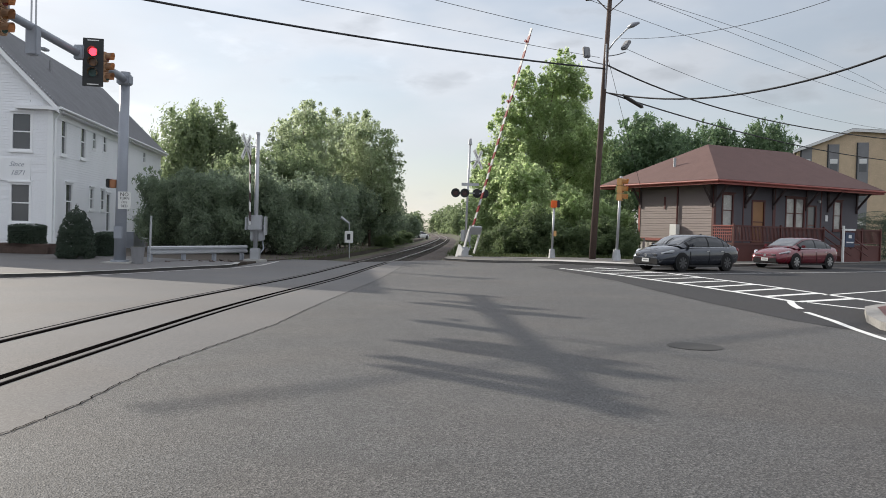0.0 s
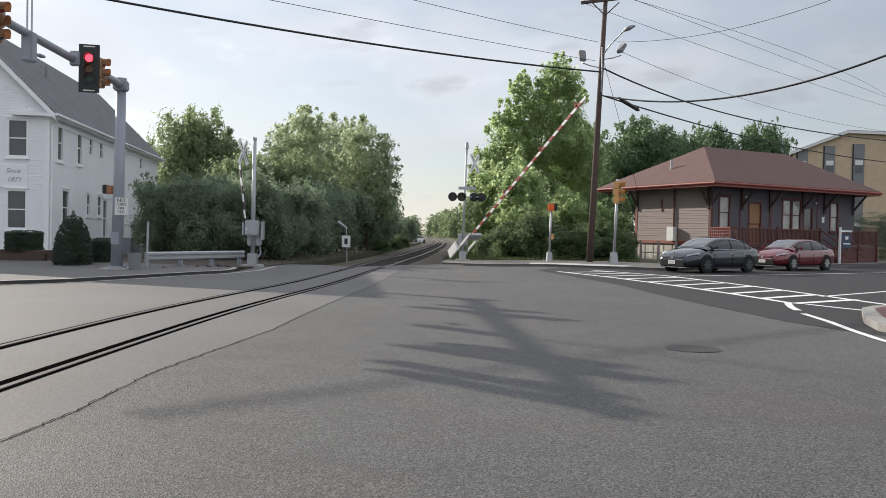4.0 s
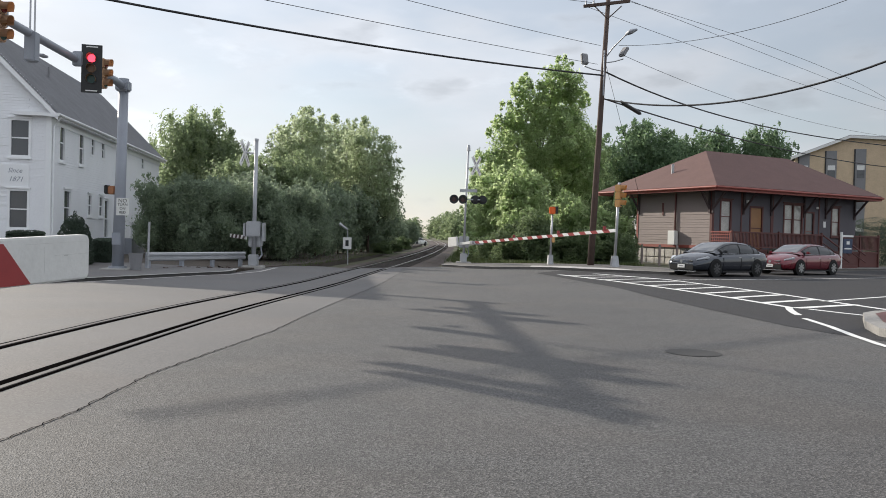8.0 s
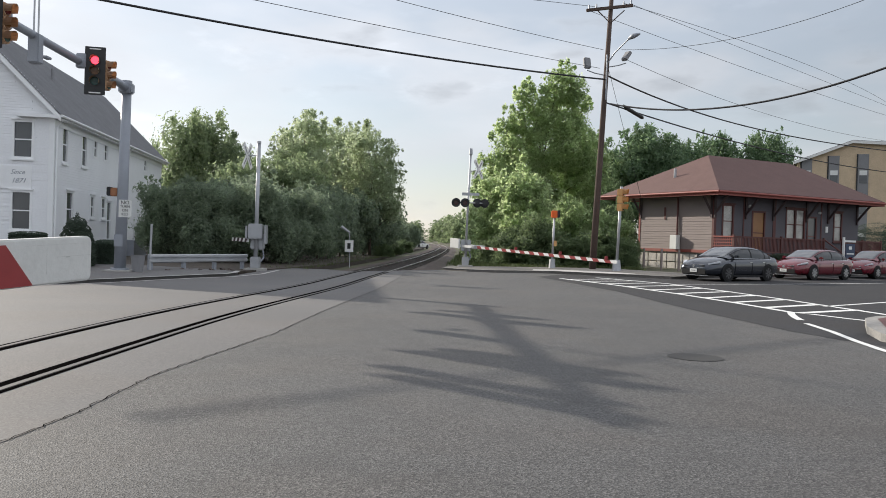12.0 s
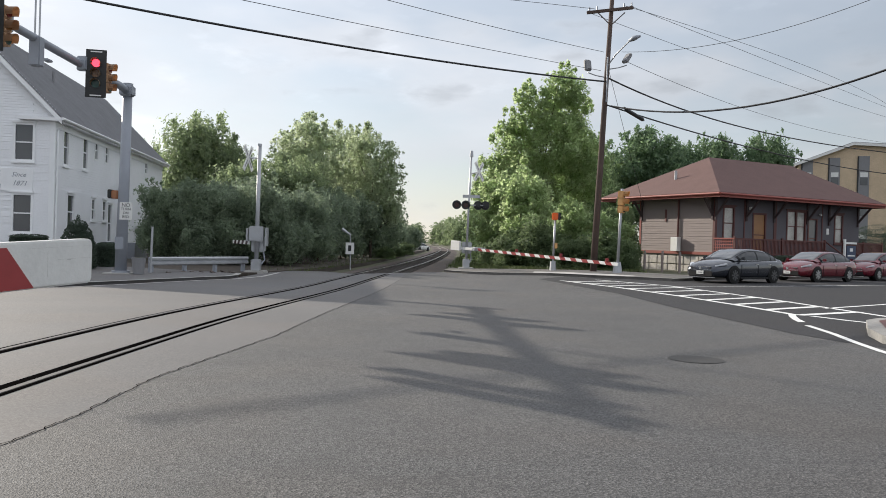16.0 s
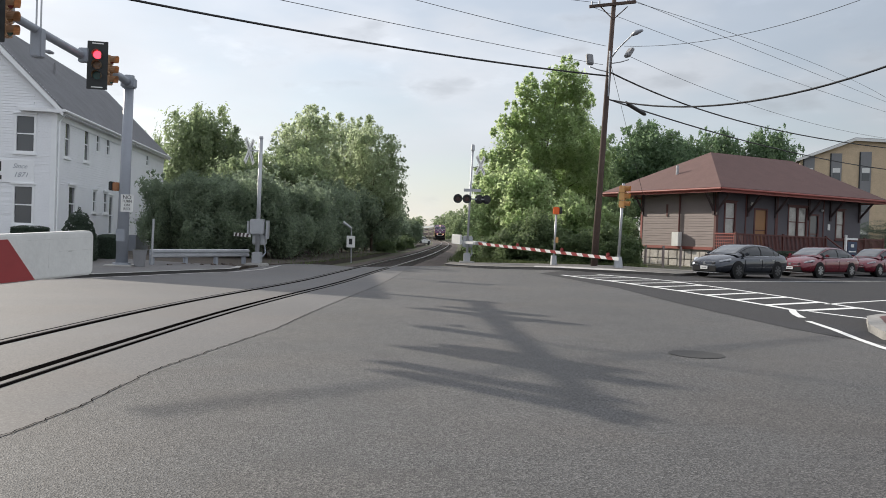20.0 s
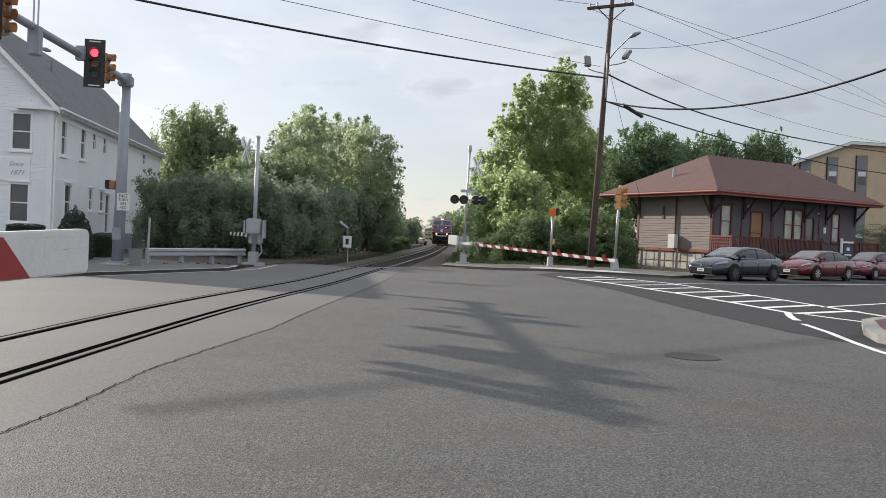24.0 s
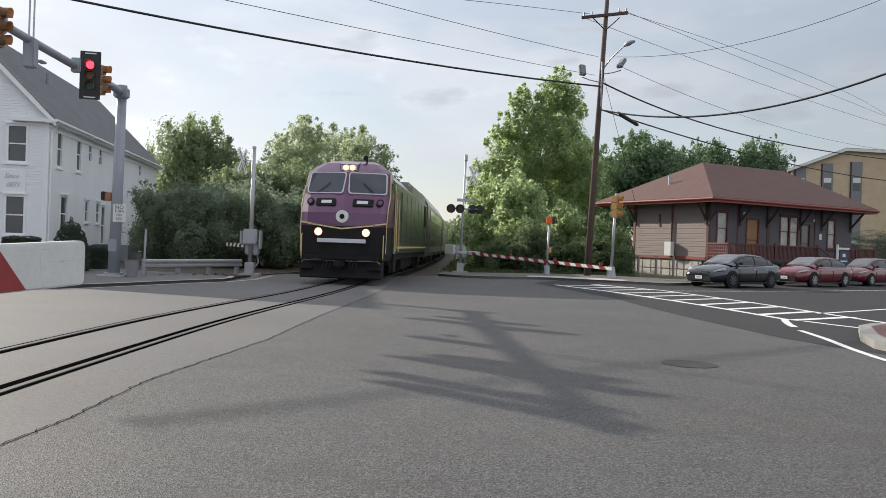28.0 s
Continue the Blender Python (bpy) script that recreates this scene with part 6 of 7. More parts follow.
def car(paint, label, tall=0.0, shift=0.0, rims=None):
    """A four-door car that heads along +x; its middle is at the origin, on the ground."""
    c = thing("car", pose(0, 0, 0), label, "car", "cars waiting at the crossing")
    # stations: x, underside, shoulder height, middle of the top, half width, half width at the shoulder
    st = [(-2.41, 0.46, 0.82, 0.90, 0.62, 0.55), (-2.35, 0.32, 0.98, 1.07, 0.78, 0.67), (-2.08, 0.24, 1.02, 1.12, 0.87, 0.73), (-1.6, 0.20, 1.02, 1.11, 0.905, 0.77), (-0.9, 0.19, 0.99, 1.04, 0.915, 0.80), (0.0, 0.19, 0.96, 1.01, 0.915, 0.81),
          (0.8, 0.19, 0.95, 1.01, 0.915, 0.80), (1.25, 0.20, 0.94, 1.03, 0.91, 0.77), (1.7, 0.21, 0.89, 0.99, 0.895, 0.70), (2.05, 0.22, 0.82, 0.91, 0.86, 0.62), (2.28, 0.23, 0.74, 0.81, 0.78, 0.54), (2.40, 0.26, 0.66, 0.72, 0.66, 0.46), (2.45, 0.31, 0.58, 0.62, 0.52, 0.40)]
    bm = bmesh.new()
    rings = []
    for x, zb, zs, zt, w, ws in st:
        zs, zt = zs + tall * 0.35, zt + tall * 0.35
        half = [(0.0, zb), (w * 0.86, zb), (w * 0.97, zb + 0.11), (w, 0.5 * (zb + zs)), (w * 0.985, zs - 0.16), (w * 0.96, zs - 0.10), (ws, zs + 0.01), (ws * 0.6, zs + 0.72 * (zt - zs)), (0.0, zt)]
        ring = half + [(-y, z) for y, z in half[-2:0:-1]]
        rings.append([bm.verts.new((x, y, z)) for y, z in ring])
    k = len(rings[0])
    for a, b in zip(rings, rings[1:]):
        for i in range(k):
            bm.faces.new((a[i], a[(i + 1) % k], b[(i + 1) % k], b[i]))
    bm.faces.new(rings[0][::-1])
    bm.faces.new(rings[-1])
    body = part("body", bm, paint, c, soft=True)
    sub = body.modifiers.new("smooth", "SUBSURF")
    sub.levels = sub.render_levels = 2
    # greenhouse: the roof's line along the car
    line = [(-2.0 - shift, 1.08), (-1.72 - shift, 1.21), (-1.35 - shift, 1.345), (-0.95 - shift, 1.425), (-0.45, 1.462), (0.02, 1.462), (0.36, 1.425), (0.62, 1.345), (0.98, 1.195), (1.34, 1.02)]
    lx, lz = [p[0] for p in line], [p[1] + tall * (0.35 + 0.65 * min(1.0, max(0.0, (p[1] - 1.02) / 0.3))) for p in line]
    zr, rt, low = max(lz), -0.92 - shift, 0.93 + tall * 0.35

    def shell(x, v, s, out=0.0):
        """A point of the greenhouse; v goes from 0 at the belt to 5 at the middle of the roof."""
        z = float(np.interp(x, lx, lz))
        wr = 0.565 + 0.03 * (z - low) / (zr - low)
        q = [(0.815, low), (0.775, low + 0.45 * (z - low)), (wr + 0.045, z - 0.07 * min(1, (z - low) / 0.3)), (wr, z - 0.022), (wr * 0.6, z - 0.004), (0.0, z)]
        i = min(4, int(v))
        f = v - i
        y, zz = q[i][0] + (q[i + 1][0] - q[i][0]) * f, q[i][1] + (q[i + 1][1] - q[i][1]) * f
        n = Vector((0, q[i + 1][1] - q[i][1], q[i][0] - q[i + 1][0])).normalized()
        return Vector((x, s * (y + n.y * out), zz + n.z * out))

    def patch(name, mat, xs, lo, hi, sides, out, label=""):
        b2 = bmesh.new()
        across = [(s, lo + (hi - lo) * j / 6) for s in sides[:1] for j in range(7)] + [(s, hi - (hi - lo) * j / 6) for s in sides[1:] for j in range(1, 7)]
        rows = [[b2.verts.new(shell(x, v, s, out)) for s, v in across] for x in xs]
        for p, q in zip(rows, rows[1:]):
            for j in range(len(p) - 1):
                b2.faces.new((p[j], p[j + 1], q[j + 1], q[j]))
        return part(name, b2, mat, c, label, soft=True)

    def steps(a, b, n=8):
        return [a + (b - a) * i / n for i in range(n + 1)]
    patch("roof", paint, steps(lx[0], lx[-1], 30), 0, 5, (-1, 1), 0.0)
    patch("windscreen", M_SCREEN, steps(0.44, 1.27), 2.6, 5, (-1, 1), 0.010)
    patch("rear_window", M_CARGLASS, steps(-1.92 - shift, -1.16 - shift), 2.6, 5, (-1, 1), 0.010)
    mid = -0.28 - shift * 0.5
    for s in (-1, 1):
        patch("window_surround", M_PLASTIC, steps(-1.66 - shift, 1.04, 14), 0.12, 1.92, (s,), 0.006)
        patch("side_window", M_CARGLASS, steps(mid + 0.05, 0.92), 0.25, 1.78, (s,), 0.012)
        patch("side_window", M_CARGLASS, steps(-1.22 - shift, mid - 0.03), 0.25, 1.78, (s,), 0.012)
        patch("side_window", M_CARGLASS, steps(-1.55 - shift, -1.27 - shift, 3), 0.3, 1.6, (s,), 0.012)
        part("window_trim", rod([shell(x, 0.1, s, 0.012) for x in steps(-1.70 - shift, 1.04, 10)], 0.011, 6), M_CHROME, c)
        m = part("mirror", boxed(0.80, s * 0.93 - 0.10, 0.97 + tall * 0.4, 0.95, s * 0.93 + 0.10, 1.10 + tall * 0.4, 0.04), paint, c)
        for x in (-0.15, -1.05 - shift * 0.3):
            part("door_handle", boxed(x - 0.10, s * 0.90 - 0.015, 0.79, x + 0.10, s * 0.90 + 0.03, 0.82, 0.008), M_CHROME, c)
        for x in (0.92, -0.26, -1.2):
            part("door_seam", boxed(x - 0.006, s * 0.914 - 0.006, 0.32, x + 0.006, s * 0.914 + 0.004, 0.80), M_PLASTIC, c)
        part("side_sill", boxed(-1.0, s * 0.89 - 0.02, 0.19, 1.0, s * 0.89 + 0.025, 0.26, 0.01), M_PLASTIC, c)
        hl = part("headlight", boxed(-0.34, -0.09, -0.035, 0.20, 0.11, 0.045, 0.03), M_LAMP, c, "clear headlight")
        hl.matrix_basis = pose(2.10, s * 0.66, 0.725 + tall * 0.2, 0, 13, -s * 34)
        tl = part("tail_light", boxed(-0.1, -0.2, -0.08, 0.2, 0.12, 0.08, 0.04), M_TAIL, c)
        tl.matrix_basis = pose(-2.28, s * 0.66, 0.86, 0, 0, s * 25)
        fl = part("fog_lamp", boxed(2.20, s * 0.60 - 0.10, 0.34, 2.34, s * 0.60 + 0.10, 0.44, 0.02), M_PLASTIC, c)
        for x in (1.40, -1.38):
            w = new("wheel")
            w.parent = c
            w.matrix_basis = pose(x, s * 0.80, 0.345, 0, 0, 0 if s > 0 else 180)
            part("arch", disc(0, -0.05, 0.02, 0.385, "y", 0.158, 28), M_PLASTIC, w)
            bt = bmesh.new()
            tube(bt, [(0, -0.11, 0), (0, -0.09, 0), (0, 0.10, 0), (0, 0.125, 0)], [0.31, 0.345, 0.345, 0.31], 28)
            part("tyre", bt, M_TYRE, w, soft=False)
            br = bmesh.new()
            tube(br, [(0, 0.10, 0), (0, 0.128, 0)], [0.245, 0.235], 24)
            rim = part("rim", br, M_PLASTIC, w)
            bs = bmesh.new()
            for j in range(8):
                a = j * math.tau / 8
                d, e = Vector((math.cos(a), 0, math.sin(a))), Vector((-math.sin(a), 0, math.cos(a)))
                q = [bs.verts.new(Vector((0, yy, 0)) + d * u + e * v) for yy in (0.128, 0.142) for u, v in ((0.03, -0.02), (0.215, -0.035), (0.215, 0.035), (0.03, 0.02))]
                for f in ((0, 1, 2, 3), (7, 6, 5, 4), (0, 4, 5, 1), (1, 5, 6, 2), (2, 6, 7, 3), (3, 7, 4, 0)):
                    bs.faces.new([q[i] for i in f])
            part("spokes", bs, rims or M_RIM, w)
    part("grille", boxed(2.28, -0.52, 0.56, 2.432, 0.52, 0.66, 0.03), M_PLASTIC, c)
    part("lower_grille", boxed(2.16, -0.60, 0.25, 2.445, 0.60, 0.53, 0.04), M_PLASTIC, c)
    part("bumper_strip", boxed(2.30, -0.60, 0.215, 2.435, 0.60, 0.245, 0.01), M_CHROME, c)
    part("chrome_bar", boxed(2.34, -0.50, 0.66, 2.425, 0.50, 0.685, 0.01), M_CHROME, c)
    part("chrome_bar", boxed(2.36, -0.54, 0.535, 2.452, 0.54, 0.555, 0.008), M_CHROME, c)
    part("emblem", rod([(2.42, 0, 0.615), (2.45, 0, 0.615)], 0.06, 16), M_CHROME, c)
    pl = part("number_plate", boxed(2.445, -0.17, 0.36, 2.46, 0.17, 0.50, 0.004), M_WHITE, c, "white number plate")
    part("plate_bar", boxed(2.46, -0.11, 0.415, 2.463, 0.11, 0.45), M_PANEL, pl)
    part("number_plate", boxed(-2.435, -0.17, 0.60, -2.42, 0.17, 0.74, 0.004), M_WHITE, c)
    part("aerial", rod([(rt + 0.2, 0, zr - 0.03), (rt - 0.02, 0, zr + 0.03)], [0.03, 0.012], 6), M_PLASTIC, c)
    return c


GREY_CAR = car(material("grey_car_paint", (0.030, 0.035, 0.048), 0.22, metal=0.6, var=0.04, coat=1.0), "dark grey saloon car waiting at the crossing", rims=material("dark_alloy_rim", (0.10, 0.10, 0.105), 0.4, metal=0.6))
RED_CAR = car(material("red_car_paint", (0.145, 0.005, 0.016), 0.25, metal=0.3, var=0.04, coat=1.0), "deep red saloon car waiting in line")
for _c in (GREY_CAR, RED_CAR):
    _c.scale = (1.07, 1.07, 1.05)
LAST_CAR = car(material("maroon_car_paint", (0.145, 0.005, 0.018), 0.25, metal=0.3, var=0.04, coat=1.0), "red hatchback car at the end of the line", tall=0.12, shift=0.35)


FAR_CAR = copy_thing(GREY_CAR, pose(-4.0, 152, track_z(152) - 0.2, 0, 0, 60))
for _ob in FAR_CAR.children:
    if _ob.name.split(".")[0] in ("body", "roof"):
        _ob.data = _ob.data.copy()
        _ob.data.materials[0] = M_WHITE
tagged(FAR_CAR, "white parked car far off beside the track", "car", "cars parked by the track")


# ---------------------------------------------------------------- train
M_PURPLE = material("purple_train_paint", (0.118, 0.033, 0.100), 0.32, var=0.1, scale=0.6, coat=0.4)
M_SILVER = material("dull_silver_side", (0.20, 0.20, 0.175), 0.24, metal=0.75, var=0.2, scale=0.5)
M_FRAME = material("pale_grey_trim", (0.62, 0.62, 0.64), 0.4, var=0.08)
M_RUST = material("brown_door_paint", (0.22, 0.10, 0.05), 0.4, var=0.2, scale=2)
M_GOLD = material("yellow_stripe", (0.66, 0.52, 0.26), 0.45, var=0.08)
M_UNDER = material("dirty_black_underframe", (0.016, 0.015, 0.015), 0.8, var=0.35, spec=0.25)
M_RUBBER = material("black_rubber_hose", (0.012, 0.012, 0.012), 0.7, var=0.2)
M_HEADLAMP = glow("headlamp_glow", (1.0, 0.60, 0.22), 1.9, (0.8, 0.8, 0.75))
M_DITCH = glow("ditch_lamp_glow", (1.0, 0.40, 0.25), 1.9, (0.8, 0.8, 0.75))
M_CABGLASS = material("cab_glass", (0.045, 0.05, 0.065), 0.06, var=0.2, scale=1.0, spec=0.6, coat=0.2)


def loft(sections, mat, name, parent, cap=True):
    """A hull through rings of (x, [(y, z)...])."""
    bm = bmesh.new()
    rings = [[bm.verts.new((x, y, z)) for y, z in ring] for x, ring in sections]
    k = len(rings[0])
    for a, b in zip(rings, rings[1:]):
        for i in range(k):
            bm.faces.new((a[i], a[(i + 1) % k], b[(i + 1) % k], b[i]))
    if cap:
        bm.faces.new(rings[0][::-1])
        bm.faces.new(rings[-1])
    return part(name, bm, mat, parent)


def bogie(parent, x, axles, mat):
    b = new("bogie")
    b.parent = parent
    b.matrix_basis = pose(x, 0, 0)
    for s in (-1, 1):
        part("side_frame", boxed(-axles * 0.95, s * 1.12 - 0.08, 0.45, axles * 0.95, s * 1.12 + 0.08, 0.85, 0.05), mat, b)
        for k in range(axles):
            u = (k - (axles - 1) / 2) * 1.9
            part("wheel", disc(u, s * 0.635 - 0.07, 0.48, 0.48, "y", 0.14, 24), M_RAIL, b)
            part("axle_box", boxed(u - 0.2, s * 1.2 - 0.1, 0.35, u + 0.2, s * 1.2 + 0.1, 0.65, 0.03), mat, b)


NOSE = ((2.24, 0.03, 1.50), (2.30, 0.03, 1.53), (2.72, -0.06, 1.55), (3.10, -0.34, 1.57), (3.38, -0.56, 1.57), (4.24, -1.06, 1.50), (4.40, -1.30, 1.36), (4.60, -1.62, 1.08), (4.72, -2.05, 0.80))


def nose_x(y, z):
    """How far the cab's face stands forward at a place; it bows back towards its sides."""
    x = float(np.interp(z, [n[0] for n in NOSE], [n[1] for n in NOSE]))
    return x - 0.10 * abs(y) - 0.09 * y * y


def build_cab(e):
    bm = bmesh.new()
    rings = []
    for z, _, w in NOSE:
        ys = [w * k / 6 for k in range(-6, 7)]
        front = [(nose_x(y, z) - (0.10 if abs(y) > w * 0.99 else 0.0), y) for y in ys]
        rings.append([bm.verts.new((x, y, z)) for x, y in front + [(-2.6, w * 0.98), (-2.6, -w * 0.98)]])
    n = len(rings[0])
    for p, q in zip(rings, rings[1:]):
        for i in range(n):
            bm.faces.new((p[i], p[(i + 1) % n], q[(i + 1) % n], q[i]))
    bm.faces.new(rings[0][::-1])
    bm.faces.new(rings[-1])
    return part("cab", bm, M_PURPLE, e)


def on_nose(outline, out, thick):
    """A panel that lies on the cab's face: outline in across and up, out and thick away from the face."""
    bm = bmesh.new()

    def put(y, z, o):
        d = 0.01
        n = Vector((1, (nose_x(y - d, z) - nose_x(y + d, z)) / (2 * d), (nose_x(y, z - d) - nose_x(y, z + d)) / (2 * d))).normalized()
        return Vector((nose_x(y, z), y, z)) + n * o
    lo = [bm.verts.new(put(y, z, out)) for y, z in outline]
    hi = [bm.verts.new(put(y, z, out + thick)) for y, z in outline]
    bm.faces.new(lo[::-1])
    bm.faces.new(hi)
    for i in range(len(lo)):
        j = (i + 1) % len(lo)
        bm.faces.new((lo[i], lo[j], hi[j], hi[i]))
    return bm


def rounded(y0, z0, y1, z1, r, slant=0.0):
    """A rectangle with rounded corners; slant moves the top edge inwards at the outer end."""
    pts = []
    for cy, cz, a0 in ((y1 - r, z1 - r, 0), (y0 + r, z1 - r, 90), (y0 + r, z0 + r, 180), (y1 - r, z0 + r, 270)):
        for k in range(4):
            a = radians(a0 + 30 * k)
            y, z = cy + r * math.cos(a), cz + r * math.sin(a)
            pts.append((y - slant * (z - z0) / (z1 - z0), z))
    return pts


def build_locomotive():
    """The front of the nose stands at x = 0; the engine goes along +x."""
    e = thing("locomotive", pose(0, 300, 0), "purple and black diesel locomotive with lit headlights", "locomotive")

    def ring(zb, zs, zc, w, wc):
        return [(-w, zb), (w, zb), (w, zs), (wc, zc), (-wc, zc), (-w, zs)]
    build_cab(e)
    loft([(-2.6, ring(1.3, 4.05, 4.56, 1.54, 1.02)), (-20.6, ring(1.3, 4.05, 4.56, 1.54, 1.02))], M_SILVER, "engine_hood", e)
    bm = bmesh.new()
    rings = []
    for z, x0, w in ((0.95, -0.02, 1.46), (1.25, 0.0, 1.50), (2.24, 0.03, 1.50)):
        rings.append([bm.verts.new((x, y, z)) for x, y in [(x0 - 0.10 * abs(y) - 0.09 * y * y, y) for y in [w * k / 6 for k in range(-6, 7)]] + [(-2.6, w), (-2.6, -w)]])
    for p, q in zip(rings, rings[1:]):
        for i in range(len(p)):
            bm.faces.new((p[i], p[(i + 1) % len(p)], q[(i + 1) % len(p)], q[i]))
    bm.faces.new(rings[0][::-1])
    bm.faces.new(rings[-1])
    part("nose_base", bm, M_UNDER, e)
    # plough with a raked blade
    bm = prism(bmesh.new(), [(0.30, 0.22), (0.36, 0.26), (0.16, 0.86), (-0.5, 0.95), (-0.5, 0.22)], "y", -1.42, 1.42)
    for v in bm.verts:
        v.co.x -= 0.16 * v.co.y * v.co.y
    part("pilot", bm, M_UNDER, e)
    part("underframe", boxed(-20.6, -1.45, 0.95, -0.4, 1.45, 1.3), M_UNDER, e)
    part("fuel_tank", boxed(-13.5, -1.3, 0.35, -8.0, 1.3, 1.0, 0.1), M_UNDER, e)
    bogie(e, -4.6, 2, M_UNDER)
    bogie(e, -16.6, 2, M_UNDER)
    for s in (-1, 1):
        def both(outline):
            return [(s * y, z) for y, z in outline]
        part("window_frame", on_nose(both(rounded(0.09, 3.40, 1.44, 4.20, 0.10, 0.06)), 0.0, 0.048), M_FRAME, e)
        part("windscreen", on_nose(both(rounded(0.13, 3.44, 1.40, 4.16, 0.08, 0.06)), 0.048, 0.012), M_CABGLASS, e)
        part("wiper", on_nose(both([(0.98, 3.42), (1.01, 3.42), (0.60, 3.78), (0.57, 3.78)]), 0.07, 0.012), M_UNDER, e)
        part("number_board", on_nose(both(rounded(0.30, 2.95, 1.02, 3.20, 0.05)), 0.0, 0.05), M_UNDER, e)
        part("number_bar", on_nose(both(rounded(0.44, 3.02, 0.82, 3.13, 0.01)), 0.05, 0.008), M_FRAME, e)
        part("marker_lamp", on_nose(both([(1.24 + 0.13 * math.cos(k * math.tau / 16), 3.09 + 0.13 * math.sin(k * math.tau / 16)) for k in range(16)]), 0.0, 0.05), M_UNDER, e)
        part("marker_lens", on_nose(both([(1.24 + 0.075 * math.cos(k * math.tau / 16), 3.09 + 0.075 * math.sin(k * math.tau / 16)) for k in range(16)]), 0.05, 0.012), M_PURPLE, e)
        dx = -0.10 * 0.84 - 0.09 * 0.7
        part("ditch_light_ring", rod([(dx - 0.02, s * 0.84, 2.03), (dx + 0.07, s * 0.84, 2.03)], 0.15, 18), M_SILVER, e)
        part("ditch_light", rod([(dx + 0.07, s * 0.84, 2.03), (dx + 0.08, s * 0.84, 2.03)], 0.135, 18), M_DITCH, e)
        part("edge_stripe", rod([(-0.38, s * 1.52, 1.3), (-0.36, s * 1.53, 2.3), (-0.55, s * 1.56, 2.98), (-0.92, s * 1.58, 3.4), (-1.42, s * 1.50, 4.2)], 0.016, 6), M_GOLD, e)
        bm = on_nose(both([(0.0, 2.13), (0.5, 2.19), (1.0, 2.26), (1.5, 2.34), (1.5, 2.39), (1.0, 2.31), (0.5, 2.24), (0.0, 2.18)]), 0.004, 0.02)
        part("nose_stripe", bm, M_GOLD, e)
        part("handrail", rod([(-0.27, s * 1.45, 1.0), (-0.20, s * 1.45, 1.1), (-0.20, s * 1.45, 1.9), (-0.30, s * 1.45, 1.95)], 0.018, 6), M_GOLD, e)
        for k, y in enumerate((0.32, 0.44, 0.56)):
            part("air_hose", rod([(0.0, s * y, 1.06), (0.14, s * y, 0.98), (0.18, s * (y + 0.03), 0.66), (0.12, s * (y + 0.08), 0.5)], 0.022, 6), M_RUBBER, e)
        part("cut_lever", rod([(0.12, s * 0.2, 0.93), (0.10, s * 1.3, 0.93), (-0.02, s * 1.38, 0.8)], 0.014, 6), M_FRAME, e)
        part("hose_coupling", boxed(-0.02, s * 0.62 - 0.13, 1.12, 0.05, s * 0.62 + 0.13, 1.19, 0.01), M_FRAME, e)
        part("step", boxed(0.0, s * 0.80 - 0.22, 0.98, 0.12, s * 0.80 + 0.22, 1.02), M_SILVER, e)
        part("step", boxed(-0.1, s * 1.2 - 0.22, 0.55, 0.12, s * 1.2 + 0.22, 0.59), M_UNDER, e)
        # side details
        part("side_window", boxed(-2.15, s * 1.555 - 0.03, 3.30, -1.55, s * 1.555 + 0.012, 3.90), M_CABGLASS, e)
        part("cab_door", boxed(-3.5, s * 1.57 - 0.012, 1.6, -2.8, s * 1.57 + 0.012, 3.7), M_RUST, e)
        part("side_stripe", boxed(-20.4, s * 1.572 - 0.012, 1.5, -3.6, s * 1.572 + 0.012, 1.58), M_GOLD, e)
        part("side_stripe", boxed(-2.6, s * 1.59 - 0.012, 1.3, -2.5, s * 1.59 + 0.012, 3.9), M_GOLD, e)
        part("grab_rail", rod([(-3.65, s * 1.63, 1.4), (-3.65, s * 1.63, 3.4)], 0.022, 6), M_GOLD, e)
        part("grab_rail", rod([(-2.68, s * 1.63, 1.4), (-2.68, s * 1.63, 3.4)], 0.022, 6), M_GOLD, e)
        for k in range(6):
            part("hood_door", boxed(-7.3 - k * 2.1, s * 1.565 - 0.012, 1.75, -5.4 - k * 2.1, s * 1.565 + 0.012, 3.85, 0.004), M_SILVER, e)
        part("side_grille", boxed(-19.6, s * 1.57 - 0.014, 2.7, -18.0, s * 1.57 + 0.014, 3.9), M_UNDER, e)
        part("steps", boxed(-3.6, s * 1.5 - 0.05, 0.4, -2.8, s * 1.5 + 0.05, 1.3), M_UNDER, e)
    part("logo_disc", rod([(-0.10, 0, 2.58), (0.04, 0, 2.58)], 0.22, 28), M_WHITE, e, "round white emblem")
    part("logo_centre", rod([(0.04, 0, 2.58), (0.05, 0, 2.58)], 0.09, 24), M_UNDER, e)
    part("white_bar", boxed(-0.06, -0.85, 1.66, 0.06, 0.85, 1.80, 0.01), M_FRAME, e)
    part("anticlimber", boxed(-0.1, -1.3, 1.0, 0.2, 1.3, 1.2, 0.03), M_UNDER, e)
    part("coupler", boxed(0.0, -0.16, 0.62, 0.75, 0.16, 0.95, 0.06), M_UNDER, e)
    part("headlight_case", prism(bmesh.new(), [(-1.17, 4.28), (-1.17, 4.52), (-1.9, 4.68), (-1.9, 4.28)], "y", -0.33, 0.33), M_PURPLE, e)
    part("headlight_recess", boxed(-1.18, -0.29, 4.31, -1.162, 0.29, 4.49), M_FRAME, e)
    for s in (-1, 1):
        part("headlight", rod([(-1.165, s * 0.12, 4.40), (-1.152, s * 0.12, 4.40)], 0.10, 16), M_HEADLAMP, e)
